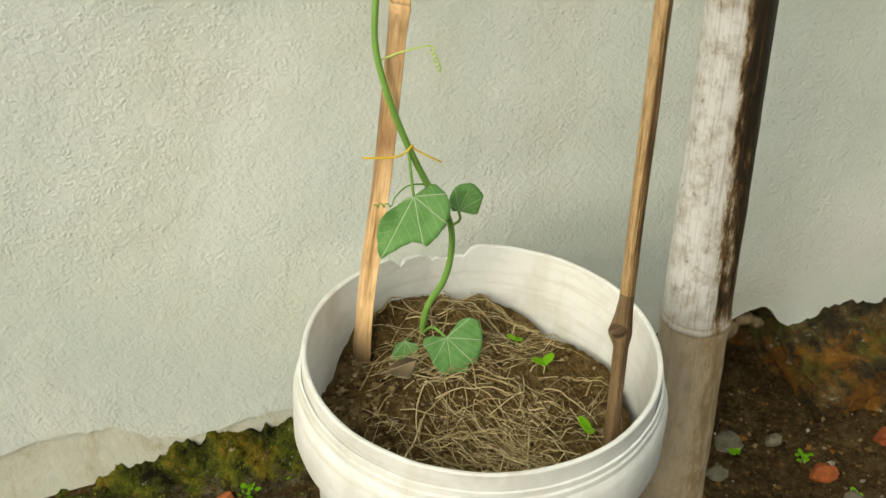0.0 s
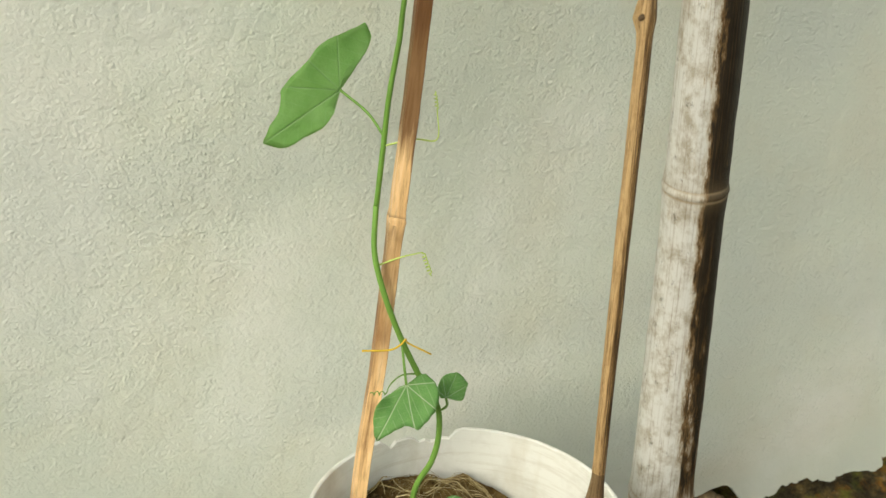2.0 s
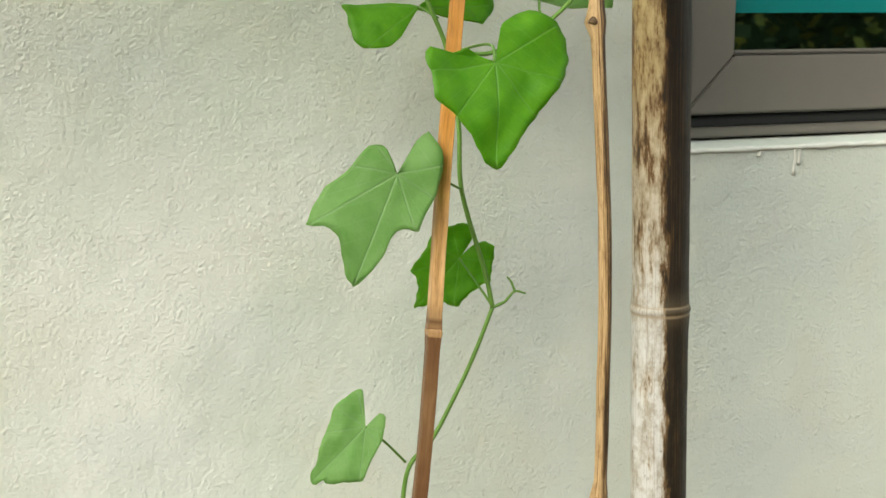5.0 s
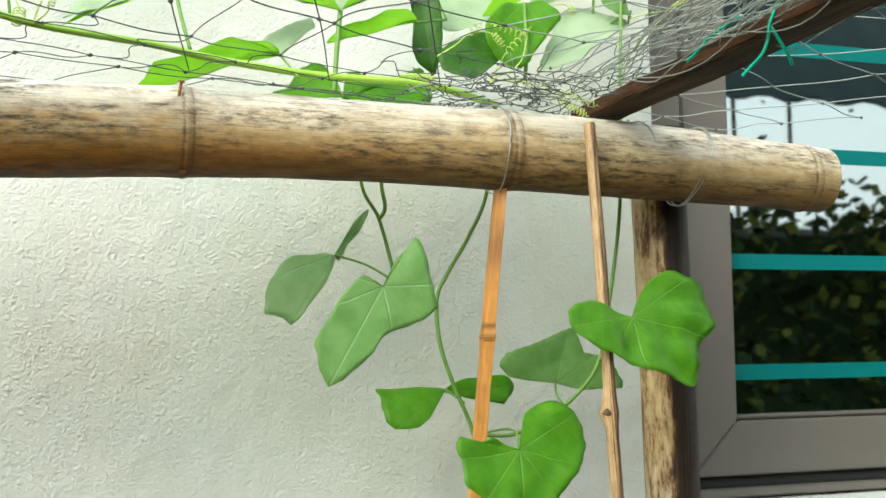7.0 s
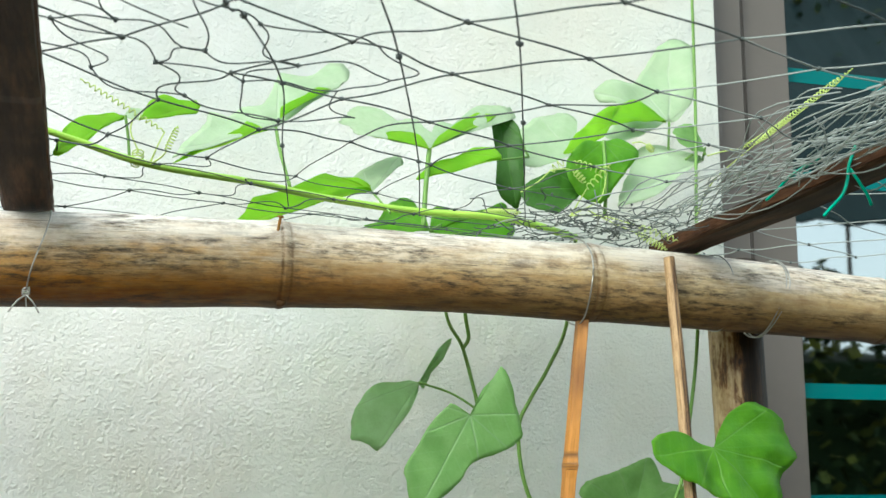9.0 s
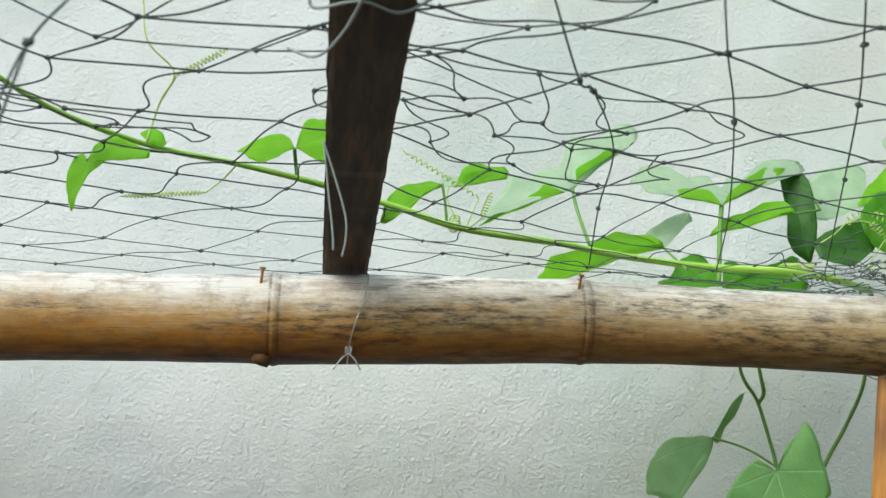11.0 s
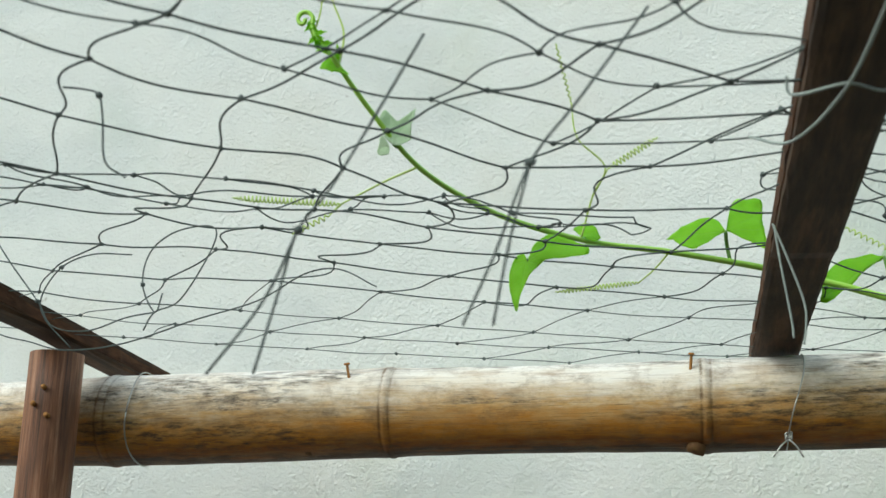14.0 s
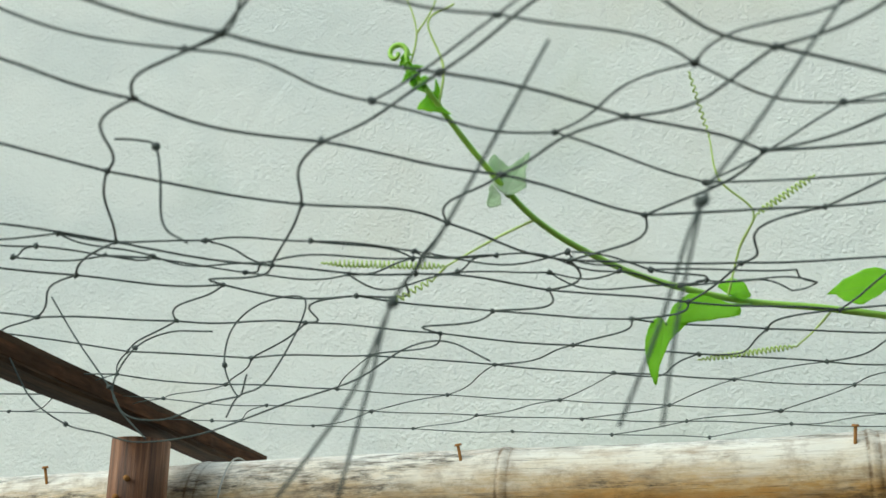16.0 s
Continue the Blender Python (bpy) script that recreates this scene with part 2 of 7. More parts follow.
def mat_beam():
    """Old bamboo: bleached on top, tan at the front, orange-brown beneath, smudged and finely cracked along its length."""
    k = Mat("beam_cane")
    uv = k.n("UVMap").outputs[0]
    sep = k.n("SeparateXYZ", Vector=uv)
    rings = k.n("UVMap")
    rings.uv_map = "rings"
    ring_at = k.n("SeparateXYZ", Vector=rings.outputs[0]).outputs[0]

    def stretched(u, v, w=0.0):
        mp = k.n("Mapping", Vector=uv)
        mp.inputs["Scale"].default_value, mp.inputs["Location"].default_value = (u, v, 1), (w, w, w)
        return mp.outputs[0]

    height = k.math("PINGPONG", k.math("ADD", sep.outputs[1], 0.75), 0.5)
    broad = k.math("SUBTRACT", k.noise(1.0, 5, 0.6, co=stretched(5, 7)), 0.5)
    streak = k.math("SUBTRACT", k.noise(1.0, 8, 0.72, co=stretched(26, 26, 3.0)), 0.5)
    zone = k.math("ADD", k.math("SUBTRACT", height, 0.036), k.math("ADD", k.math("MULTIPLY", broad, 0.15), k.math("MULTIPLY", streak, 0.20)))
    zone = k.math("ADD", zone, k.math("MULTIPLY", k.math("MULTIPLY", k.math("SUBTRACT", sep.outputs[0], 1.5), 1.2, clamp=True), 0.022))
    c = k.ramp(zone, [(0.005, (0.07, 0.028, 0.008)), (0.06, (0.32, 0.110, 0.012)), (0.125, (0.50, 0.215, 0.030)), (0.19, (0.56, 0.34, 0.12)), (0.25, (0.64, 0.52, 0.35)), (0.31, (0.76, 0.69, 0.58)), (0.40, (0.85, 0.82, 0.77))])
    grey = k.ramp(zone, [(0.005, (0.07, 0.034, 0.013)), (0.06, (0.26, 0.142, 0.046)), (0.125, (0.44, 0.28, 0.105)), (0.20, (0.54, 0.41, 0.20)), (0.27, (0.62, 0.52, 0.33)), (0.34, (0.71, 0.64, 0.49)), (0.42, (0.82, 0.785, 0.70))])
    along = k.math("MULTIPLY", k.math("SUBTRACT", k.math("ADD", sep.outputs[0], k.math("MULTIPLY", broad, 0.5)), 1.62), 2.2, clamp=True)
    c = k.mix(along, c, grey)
    lines = k.noise(1.0, 8, 0.75, co=stretched(12, 60, 4.0))
    c = k.mix(k.ramp(lines, [(0.52, 0.0), (0.66, 0.42)]), c, (0.22, 0.13, 0.055))
    weather = k.noise(1.0, 9, 0.76, co=stretched(40, 13, 9.0))
    c = k.mix(k.ramp(weather, [(0.49, 0.0), (0.64, 0.5)]), c, (0.19, 0.115, 0.05))
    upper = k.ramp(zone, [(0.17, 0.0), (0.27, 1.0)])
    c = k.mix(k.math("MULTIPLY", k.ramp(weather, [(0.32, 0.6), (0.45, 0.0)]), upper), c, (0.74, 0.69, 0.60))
    blot = k.noise(1.0, 5, 0.65, co=stretched(16, 14, 7.0))
    c = k.mix(k.ramp(blot, [(0.50, 0.0), (0.64, 0.40)]), c, (0.34, 0.20, 0.08))
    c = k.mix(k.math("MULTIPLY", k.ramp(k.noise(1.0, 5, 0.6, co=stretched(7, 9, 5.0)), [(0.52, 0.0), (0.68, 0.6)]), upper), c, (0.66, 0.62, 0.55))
    smudge = k.noise(1.0, 8, 0.75, co=stretched(38, 44, 11.0))
    where = k.noise(1.0, 3, 0.5, co=stretched(4, 6, 2.0))
    c = k.mix(k.math("MULTIPLY", k.ramp(smudge, [(0.45, 0.0), (0.62, 1.0)]), k.ramp(where, [(0.45, 0.0), (0.57, 0.95)])), c, (0.055, 0.045, 0.033))
    specks = k.noise(1.0, 6, 0.7, co=stretched(70, 55))
    c = k.mix(k.ramp(specks, [(0.64, 0.0), (0.72, 0.7)]), c, (0.09, 0.06, 0.03))
    fine = k.noise(1.0, 6, 0.7, co=stretched(10, 120))
    c = k.mix(k.ramp(fine, [(0.33, 0.4), (0.44, 0.0)]), c, (0.25, 0.17, 0.09))
    scratch = k.noise(1.0, 7, 0.7, co=stretched(22, 210, 6.0))
    c = k.mix(k.math("MULTIPLY", k.ramp(scratch, [(0.57, 0.0), (0.63, 0.85)]), k.ramp(k.noise(1.0, 4, 0.6, co=stretched(9, 8, 1.0)), [(0.45, 0.1), (0.60, 1.0)])), c, (0.05, 0.036, 0.02))
    wob = k.math("MULTIPLY", k.math("SUBTRACT", k.noise(1.0, 3, 0.6, co=stretched(5, 0)), 0.5), 0.03)
    for at, low, high in ((0.62, 0.3, 1.72), (0.555, 0.75, 1.22), (0.60, 1.75, 2.3)):
        d = k.math("ABSOLUTE", k.math("SUBTRACT", k.math("ADD", sep.outputs[1], wob), at))
        inside = k.math("MULTIPLY", k.math("GREATER_THAN", sep.outputs[0], low), k.math("LESS_THAN", sep.outputs[0], high))
        c = k.mix(k.math("MULTIPLY", k.math("MULTIPLY", k.math("LESS_THAN", d, 0.0036), inside), 0.8), c, (0.04, 0.03, 0.02))
    c = k.mix(k.math("MULTIPLY", k.math("MULTIPLY", ring_at, k.ramp(weather, [(0.38, 0.25), (0.55, 1.2)])), 0.75, clamp=True), c, (0.10, 0.052, 0.016))
    k.bump(k.math("ADD", streak, k.math("MULTIPLY", fine, 0.6)), 0.35, 0.002)
    return k.base(c, 0.58, 0.25)


def mat_wood(name, bright, mid, dark, u=6.0, v=30.0, rough=0.65, bias=0.0, head=None, spec=0.3, bands=(), marks=()):
    k = Mat(name)
    uv = k.n("UVMap").outputs[0]

    def stretched(a, b):
        mp = k.n("Mapping", Vector=uv)
        mp.inputs["Scale"].default_value = (a, b, 1)
        return mp.outputs[0]

    g = k.noise(1.0, 8, 0.68, co=stretched(u, v), dist=0.3)
    f = k.noise(1.0, 5, 0.6, co=stretched(u * 8, v * 6))
    patch = k.noise(1.0, 4, 0.6, co=stretched(u * 0.9, 2.0))
    c = k.ramp(k.math("ADD", g, bias), [(0.32, bright), (0.5, mid), (0.68, dark)])
    if head:
        low, high, tone = head
        up = k.math("MULTIPLY", k.math("SUBTRACT", k.n("SeparateXYZ", Vector=uv).outputs[0], low), 1.0 / (high - low), clamp=True)
        c = k.mix(k.math("MULTIPLY", up, 0.85), c, k.mix(g, tone, tuple(x * 0.45 for x in tone)))
    c = k.mix(k.ramp(patch, [(0.48, 0.0), (0.66, 0.8)]), c, dark)
    far = k.n("SeparateXYZ", Vector=uv).outputs[0]
    for low, high, tone in bands:
        half = (high - low) / 2
        m = k.math("SUBTRACT", half, k.math("ABSOLUTE", k.math("SUBTRACT", k.math("ADD", far, k.math("MULTIPLY", k.math("SUBTRACT", g, 0.5), 0.12)), low + half)))
        c = k.mix(k.math("MULTIPLY", k.math("MULTIPLY", m, 30.0, clamp=True), k.ramp(patch, [(0.25, 0.7), (0.55, 0.97)])), c, k.mix(g, tone, tuple(x * 0.25 for x in tone)))
    for at in marks:
        m = k.math("SUBTRACT", 1.0, k.math("MULTIPLY", k.math("ABSOLUTE", k.math("SUBTRACT", far, at)), 220.0), clamp=True)
        c = k.mix(k.math("MULTIPLY", m, 0.8), c, tuple(x * 0.5 for x in dark))
    c = k.mix(k.ramp(f, [(0.3, 0.4), (0.5, 0.0)]), c, tuple(x * 0.6 for x in dark))
    k.bump(k.math("ADD", g, k.math("MULTIPLY", f, 0.5)), 0.6, 0.002)
    return k.base(c, rough, spec)


def mat_leaf(name, low, high, vein, glow, through_amount=0.42, rough=0.48, veined=0.62):
    """Leaf blade: palmate veins out of the stalk's foot, thin enough that daylight shines through."""
    k = Mat(name)
    uv = k.n("UVMap").outputs[0]
    sep = k.n("SeparateXYZ", Vector=uv)
    a, b = sep.outputs[0], k.math("ABSOLUTE", sep.outputs[1])
    near = None
    for turn in (0.0, 38.0, 78.0, 122.0):
        ct, st = math.cos(radians(turn)), math.sin(radians(turn))
        along = k.math("ADD", k.math("MULTIPLY", a, ct), k.math("MULTIPLY", b, st))
        off = k.math("ABSOLUTE", k.math("SUBTRACT", k.math("MULTIPLY", b, ct), k.math("MULTIPLY", a, st)))
        off = k.math("ADD", off, k.math("MULTIPLY", k.math("LESS_THAN", along, 0.0), 1.0))
        near = off if near is None else k.math("MINIMUM", near, off)
    tint = k.n("ObjectInfo").outputs["Random"]
    blot = k.noise(5.0, 4, 0.6, co=uv)
    c = k.mix(k.math("ADD", k.math("MULTIPLY", tint, 0.3), k.math("MULTIPLY", k.ramp(blot, [(0.34, 0.0), (0.66, 1.0)]), 0.7)), low, high)
    net = k.n("TexVoronoi", Vector=uv, Scale=26.0)
    net.feature = "DISTANCE_TO_EDGE"
    c = k.mix(k.ramp(net.outputs["Distance"], [(0.0, 0.12), (0.05, 0.0)]), c, vein)
    ribs = k.math("PINGPONG", k.math("ADD", k.math("MULTIPLY", a, 1.0), k.math("MULTIPLY", b, -0.8)), 0.09)
    rib = k.math("MULTIPLY", k.ramp(ribs, [(0.003, 0.22), (0.012, 0.0)]), k.ramp(b, [(0.02, 0.0), (0.10, 1.0)]))
    c = k.mix(rib, c, vein)
    edge_wear = k.noise(9.0, 5, 0.7, co=uv)
    c = k.mix(k.ramp(edge_wear, [(0.62, 0.0), (0.72, 0.3)]), c, tuple(v * 0.6 for v in low))
    line = k.ramp(near, [(0.002, veined), (0.013, 0.0)])
    c = k.mix(line, c, vein)
    quilt = k.ramp(net.outputs["Distance"], [(0.0, 0.0), (0.3, 1.0)])
    k.bump(k.math("ADD", k.math("MULTIPLY", quilt, 0.10), k.math("ADD", k.math("MULTIPLY", line, -0.6), k.math("MULTIPLY", blot, 0.30))), 0.45, 0.004)
    k.base(c, rough, 0.3)
    tr = k.n("BsdfTranslucent", Color=k.mix(line, glow, tuple(v * 0.7 for v in glow)))
    mixer = k.n("MixShader", Fac=through_amount)
    k.t.links.new(k.b.outputs[0], mixer.inputs[1])
    k.t.links.new(tr.outputs[0], mixer.inputs[2])
    k.t.links.new(mixer.outputs[0], k.out.inputs[0])
    return k.m


def mat_plain(name, color, rough=0.5, spec=0.4, metal=0.0, grain=120.0, vary=0.25):
    k = Mat(name)
    f = k.noise(grain, 4, 0.6, co=k.coords())
    c = k.mix(k.ramp(f, [(0.3, vary), (0.65, 0.0)]), color, tuple(v * 0.5 for v in color))
    k.b.inputs["Metallic"].default_value = metal
    return k.base(c, rough, spec)


def mat_window_glass():
    """Tinted glass with a mirror coating: part mirror, part dark see-through."""
    k = Mat("coated_glass")
    gloss = k.n("BsdfGlossy", Color=(0.86, 0.93, 0.9), Roughness=0.02)
    clear = k.n("BsdfTransparent", Color=(0.05, 0.11, 0.10))
    mixer = k.n("MixShader", Fac=0.7)
    k.t.links.new(clear.outputs[0], mixer.inputs[1])
    k.t.links.new(gloss.outputs[0], mixer.inputs[2])
    k.t.links.new(mixer.outputs[0], k.out.inputs[0])
    return k.m


PLASTER, OLD_RENDER, FOOTING = mat_plaster(), mat_old_render(), mat_footing()
EARTH, POTTING = mat_soil("earth", 0.85), mat_soil("potting_soil", 1.8)
PEBBLE = mat_speckle("pebble", (0.045, 0.037, 0.025), (0.10, 0.082, 0.05), (0.17, 0.15, 0.10))
SOIL_CRUMB = mat_grit("soil_crumb", [(0.0, (0.06, 0.038, 0.015)), (0.45, (0.15, 0.10, 0.040)), (0.85, (0.26, 0.185, 0.085)), (1.0, (0.42, 0.33, 0.20))])
LITTER = mat_grit("ground_litter", [(0.0, (0.018, 0.012, 0.005)), (0.5, (0.075, 0.050, 0.018)), (0.72, (0.16, 0.10, 0.030)), (0.84, (0.22, 0.09, 0.014)), (0.93, (0.28, 0.22, 0.12)), (1.0, (0.55, 0.52, 0.44))])
MOSS_BANK = mat_moss_bank()
LIP = mat_plain("plaster_lip", (0.74, 0.74, 0.68), 0.9, 0.15, 0, 90, 0.2)
CLOD = mat_speckle("clod", (0.075, 0.048, 0.022), (0.14, 0.092, 0.045), (0.24, 0.17, 0.09), 140.0)
MOSS = mat_speckle("moss", (0.06, 0.08, 0.008), (0.15, 0.16, 0.014), (0.28, 0.25, 0.025), 30.0, 0.95)
TERRACOTTA = mat_speckle("red_brick", (0.22, 0.05, 0.015), (0.30, 0.08, 0.02), (0.38, 0.11, 0.035), 60.0, 0.85, "object")
STRAW = mat_speckle("straw", (0.24, 0.165, 0.07), (0.54, 0.42, 0.20), (0.82, 0.69, 0.41), 300.0, 0.7)
DRY_LEAF = mat_plain("dry_leaf", (0.26, 0.19, 0.11), 0.8)
PLASTIC = mat_bucket()
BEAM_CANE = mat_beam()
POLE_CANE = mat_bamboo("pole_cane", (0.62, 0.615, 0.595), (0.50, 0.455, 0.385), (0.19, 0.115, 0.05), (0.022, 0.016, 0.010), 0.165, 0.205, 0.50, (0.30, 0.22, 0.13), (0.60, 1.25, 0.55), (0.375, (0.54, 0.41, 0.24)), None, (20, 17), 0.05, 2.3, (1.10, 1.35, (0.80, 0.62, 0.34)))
LATH = mat_wood("split_bamboo", (0.88, 0.66, 0.41), (0.76, 0.50, 0.25), (0.18, 0.08, 0.03), 5, 70, 0.4, 0.01, (0.80, 1.0, (0.80, 0.33, 0.035)), 0.3, ((0.485, 0.83, (0.21, 0.10, 0.042)), (0.40, 0.432, (0.20, 0.10, 0.04)), (0.0, 0.115, (0.16, 0.11, 0.06))), (0.436, 0.812, 1.178))
STICK_WOOD = mat_bamboo("twig_wood", (0.56, 0.385, 0.195), (0.34, 0.205, 0.09), (0.11, 0.062, 0.028), (0.035, 0.022, 0.013), 0.16, 0.23, 0.17, (0.3, 0.2, 0.1), None, (0.22, (0.11, 0.068, 0.036)), None, (12, 34), 0.04, 2.6)
RAFTER_WOOD = mat_wood("rafter_wood", (0.12, 0.062, 0.030), (0.055, 0.030, 0.016), (0.018, 0.011, 0.007), 6, 60, 0.7, 0.0, None, 0.15)
RAFTER_EDGE = mat_wood("rafter_edge", (0.15, 0.07, 0.034), (0.08, 0.038, 0.02), (0.028, 0.016, 0.01), 9, 60, 0.8, 0.0, None, 0.1)
POST_WOOD = mat_wood("peeled_post", (0.42, 0.23, 0.13), (0.22, 0.095, 0.045), (0.045, 0.026, 0.018), 5, 22, 0.55)
LEAF = mat_leaf("leaf", (0.070, 0.235, 0.010), (0.195, 0.46, 0.025), (0.26, 0.52, 0.10), (0.30, 0.68, 0.032), 0.45, 0.38)
LEAF_DULL = mat_leaf("old_leaf", (0.155, 0.325, 0.080), (0.275, 0.475, 0.16), (0.36, 0.55, 0.26), (0.32, 0.62, 0.14), 0.42, 0.45)
# old-leaf colours made lighter to offset the beam's shade on two leaves
LEAF_LIFTED = mat_leaf("lifted_leaf", (0.29, 0.47, 0.21), (0.41, 0.62, 0.31), (0.42, 0.60, 0.32), (0.40, 0.66, 0.24), 0.45, 0.45)
# dark copy of the leaf colours, with the shade on inner leaves painted in
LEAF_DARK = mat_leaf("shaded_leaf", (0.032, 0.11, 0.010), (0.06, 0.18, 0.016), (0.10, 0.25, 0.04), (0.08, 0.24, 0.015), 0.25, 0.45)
LEAF_BASE = mat_leaf("lowest_leaf", (0.11, 0.27, 0.07), (0.17, 0.36, 0.10), (0.62, 0.72, 0.50), (0.18, 0.46, 0.07), 0.25, 0.55, 0.75)
# whitish base colour stands in for the sky's sheen on upper leaf faces
LEAF_PALE_SHEEN = mat_leaf("pale_sheen_leaf", (0.42, 0.55, 0.35), (0.55, 0.65, 0.47), (0.60, 0.70, 0.52), (0.48, 0.76, 0.28), 0.35, 0.42)
LEAF_YOUNG = mat_leaf("young_leaf", (0.18, 0.42, 0.008), (0.28, 0.54, 0.018), (0.36, 0.60, 0.06), (0.50, 0.90, 0.02), 0.52)
STEM = mat_plain("stem_green", (0.16, 0.32, 0.055), 0.5, 0.4, 0, 60)
STEM_LOW = mat_plain("stem_pale", (0.18, 0.35, 0.065), 0.55, 0.35, 0, 60)
STEM_OLD = mat_plain("stem_dark", (0.17, 0.33, 0.06), 0.55, 0.4, 0, 60)
RUNNER = mat_plain("runner_green", (0.42, 0.72, 0.085), 0.5, 0.4, 0, 60)
TENDRIL = mat_plain("tendril_green", (0.55, 0.70, 0.18), 0.5)
CORD = mat_plain("grey_twine", (0.105, 0.125, 0.115), 0.75, 0.3, 0, 400, 0.5)
# paler copy of the grey twine; the brighter light on it is in the colour
PALE_LIT_CORD = mat_plain("pale_lit_twine", (0.33, 0.37, 0.34), 0.75, 0.3, 0, 400, 0.3)
WIRE = mat_plain("galvanised_wire", (0.42, 0.42, 0.38), 0.4, 0.5, 0.7)
SCAR = mat_plain("branch_scar", (0.16, 0.085, 0.035), 0.8, 0.2, 0, 300, 0.6)
RUST = mat_plain("rusty_steel", (0.40, 0.19, 0.05), 0.8, 0.3, 0.1, 500, 0.7)
TEAL_CORD = mat_plain("teal_twine", (0.0, 0.42, 0.26), 0.5)
YELLOW_CORD = mat_plain("yellow_twine", (0.72, 0.48, 0.03), 0.5)
ALUMINIUM = mat_plain("grey_aluminium", (0.185, 0.168, 0.146), 0.42, 0.45, 0.1, 40, 0.08)
GAP_BLACK = mat_plain("black_gap", (0.02, 0.02, 0.02), 0.7)
TAPE = mat_plain("teal_tape", (0.0, 0.17, 0.165), 0.5, 0.4, 0, 30, 0.1)
GLASS = mat_window_glass()
ROOM_PAINT = mat_plain("dim_room_paint", (0.35, 0.35, 0.32), 0.9)
BARK = mat_speckle("bark", (0.05, 0.04, 0.03), (0.08, 0.065, 0.05), (0.11, 0.09, 0.07), 40)
ROOF = mat_plain("roof_sheet", (0.014, 0.034, 0.034), 0.6, 0.3, 0, 6, 0.4)
FOLIAGE = mat_speckle("foliage", (0.012, 0.03, 0.008), (0.028, 0.055, 0.012), (0.16, 0.17, 0.02), 20.0, 0.9)

# ---- mesh helpers ----


def thing(name, at, label, category, group="", kind=""):
    ob = new(name)
    ob.location = at
    ob.empty_display_size = 0.02
    return tagged(ob, label, category, group, kind)


def part(name, bm, material, parent=None, label="", smooth=True, crease=None):
    """Links a bmesh, given in world metres, as one mesh object under its thing."""
    me = bpy.data.meshes.new(name)
    bmesh.ops.recalc_face_normals(bm, faces=bm.faces)
    for f in bm.faces:
        f.smooth = smooth
    if crease:
        for e in bm.edges:
            if len(e.link_faces) == 2 and e.calc_face_angle(0) > radians(crease):
                e.smooth = False
    bm.to_mesh(me)
    bm.free()
    me.materials.append(material)
    ob = new(name, me)
    if parent is not None:
        chain, top = Matrix.Identity(4), parent
        while top is not None:
            chain = top.matrix_basis @ chain
            top = top.parent
        ob.parent = parent
        me.transform(chain.inverted())
    return tagged(ob, label)


def spline(pts, steps=6):
    """A smooth line through the points."""
    p = [Vector(q) for q in pts]
    p = [2 * p[0] - p[1], *p, 2 * p[-1] - p[-2]]
    out = []
    for a, b, c, d in zip(p, p[1:], p[2:], p[3:]):
        for s in range(steps):
            t = s / steps
            out.append(0.5 * (2 * b + (c - a) * t + (2 * a - 5 * b + 4 * c - d) * t * t + (3 * b - a - 3 * c + d) * t ** 3))
    return out + [p[-2]]


def tube(bm, pts, radius, sides=8, uv=None, squash=1.0, up=None):
    """A tube along the points; radius is a number or a function of the share of the length (and of the turn)."""
    pts = [Vector(q) for q in pts]
    n = len(pts)
    lengths = [0.0]
    for a, b in zip(pts, pts[1:]):
        lengths.append(lengths[-1] + (b - a).length)
    total = max(lengths[-1], 1e-6)
    side, rings = None, []
    for i, p in enumerate(pts):
        ahead = (pts[min(i + 1, n - 1)] - pts[max(i - 1, 0)]).normalized()
        if side is None:
            hint = Vector(up) if up else (Vector((0, -1, 0)) if abs(ahead.y) < 0.9 else Vector((0, 0, 1)))
            side = (hint - ahead * hint.dot(ahead)).normalized()
        else:
            side = (side - ahead * side.dot(ahead)).normalized()
        other = ahead.cross(side)
        ring = []
        for j in range(sides):
            w = 2 * math.pi * j / sides
            r = radius(lengths[i] / total, j / sides) if callable(radius) else radius
            ring.append(bm.verts.new(p + (side * math.cos(w) + other * math.sin(w) * squash) * r))
        rings.append(ring)
    layer = bm.loops.layers.uv.verify() if uv else None
    for i in range(n - 1):
        for j in range(sides):
            k = (j + 1) % sides
            f = bm.faces.new((rings[i][j], rings[i][k], rings[i + 1][k], rings[i + 1][j]))
            if uv:
                for loop, (u, v) in zip(f.loops, ((lengths[i], j), (lengths[i], j + 1), (lengths[i + 1], j + 1), (lengths[i + 1], j))):
                    loop[layer].uv = (u, v / sides)
    bm.faces.new(rings[0][::-1]), bm.faces.new(rings[-1])
    return bm


def box(bm, lo, hi, bevel=0.0):
    m = Matrix.Translation((Vector(lo) + Vector(hi)) / 2) @ Matrix.Diagonal((*(Vector(hi) - Vector(lo)), 1))
    made = bmesh.ops.create_cube(bm, size=1, matrix=m)
    if bevel:
        edges = list({e for v in made["verts"] for e in v.link_edges})
        bmesh.ops.bevel(bm, geom=edges, offset=bevel, segments=2, affect="EDGES", profile=0.6)
    return bm


def rough(bm, amount, scale, seed=0.0):
    for v in bm.verts:
        v.co += noise.noise_vector(v.co * scale + Vector((seed, seed, seed))) * amount


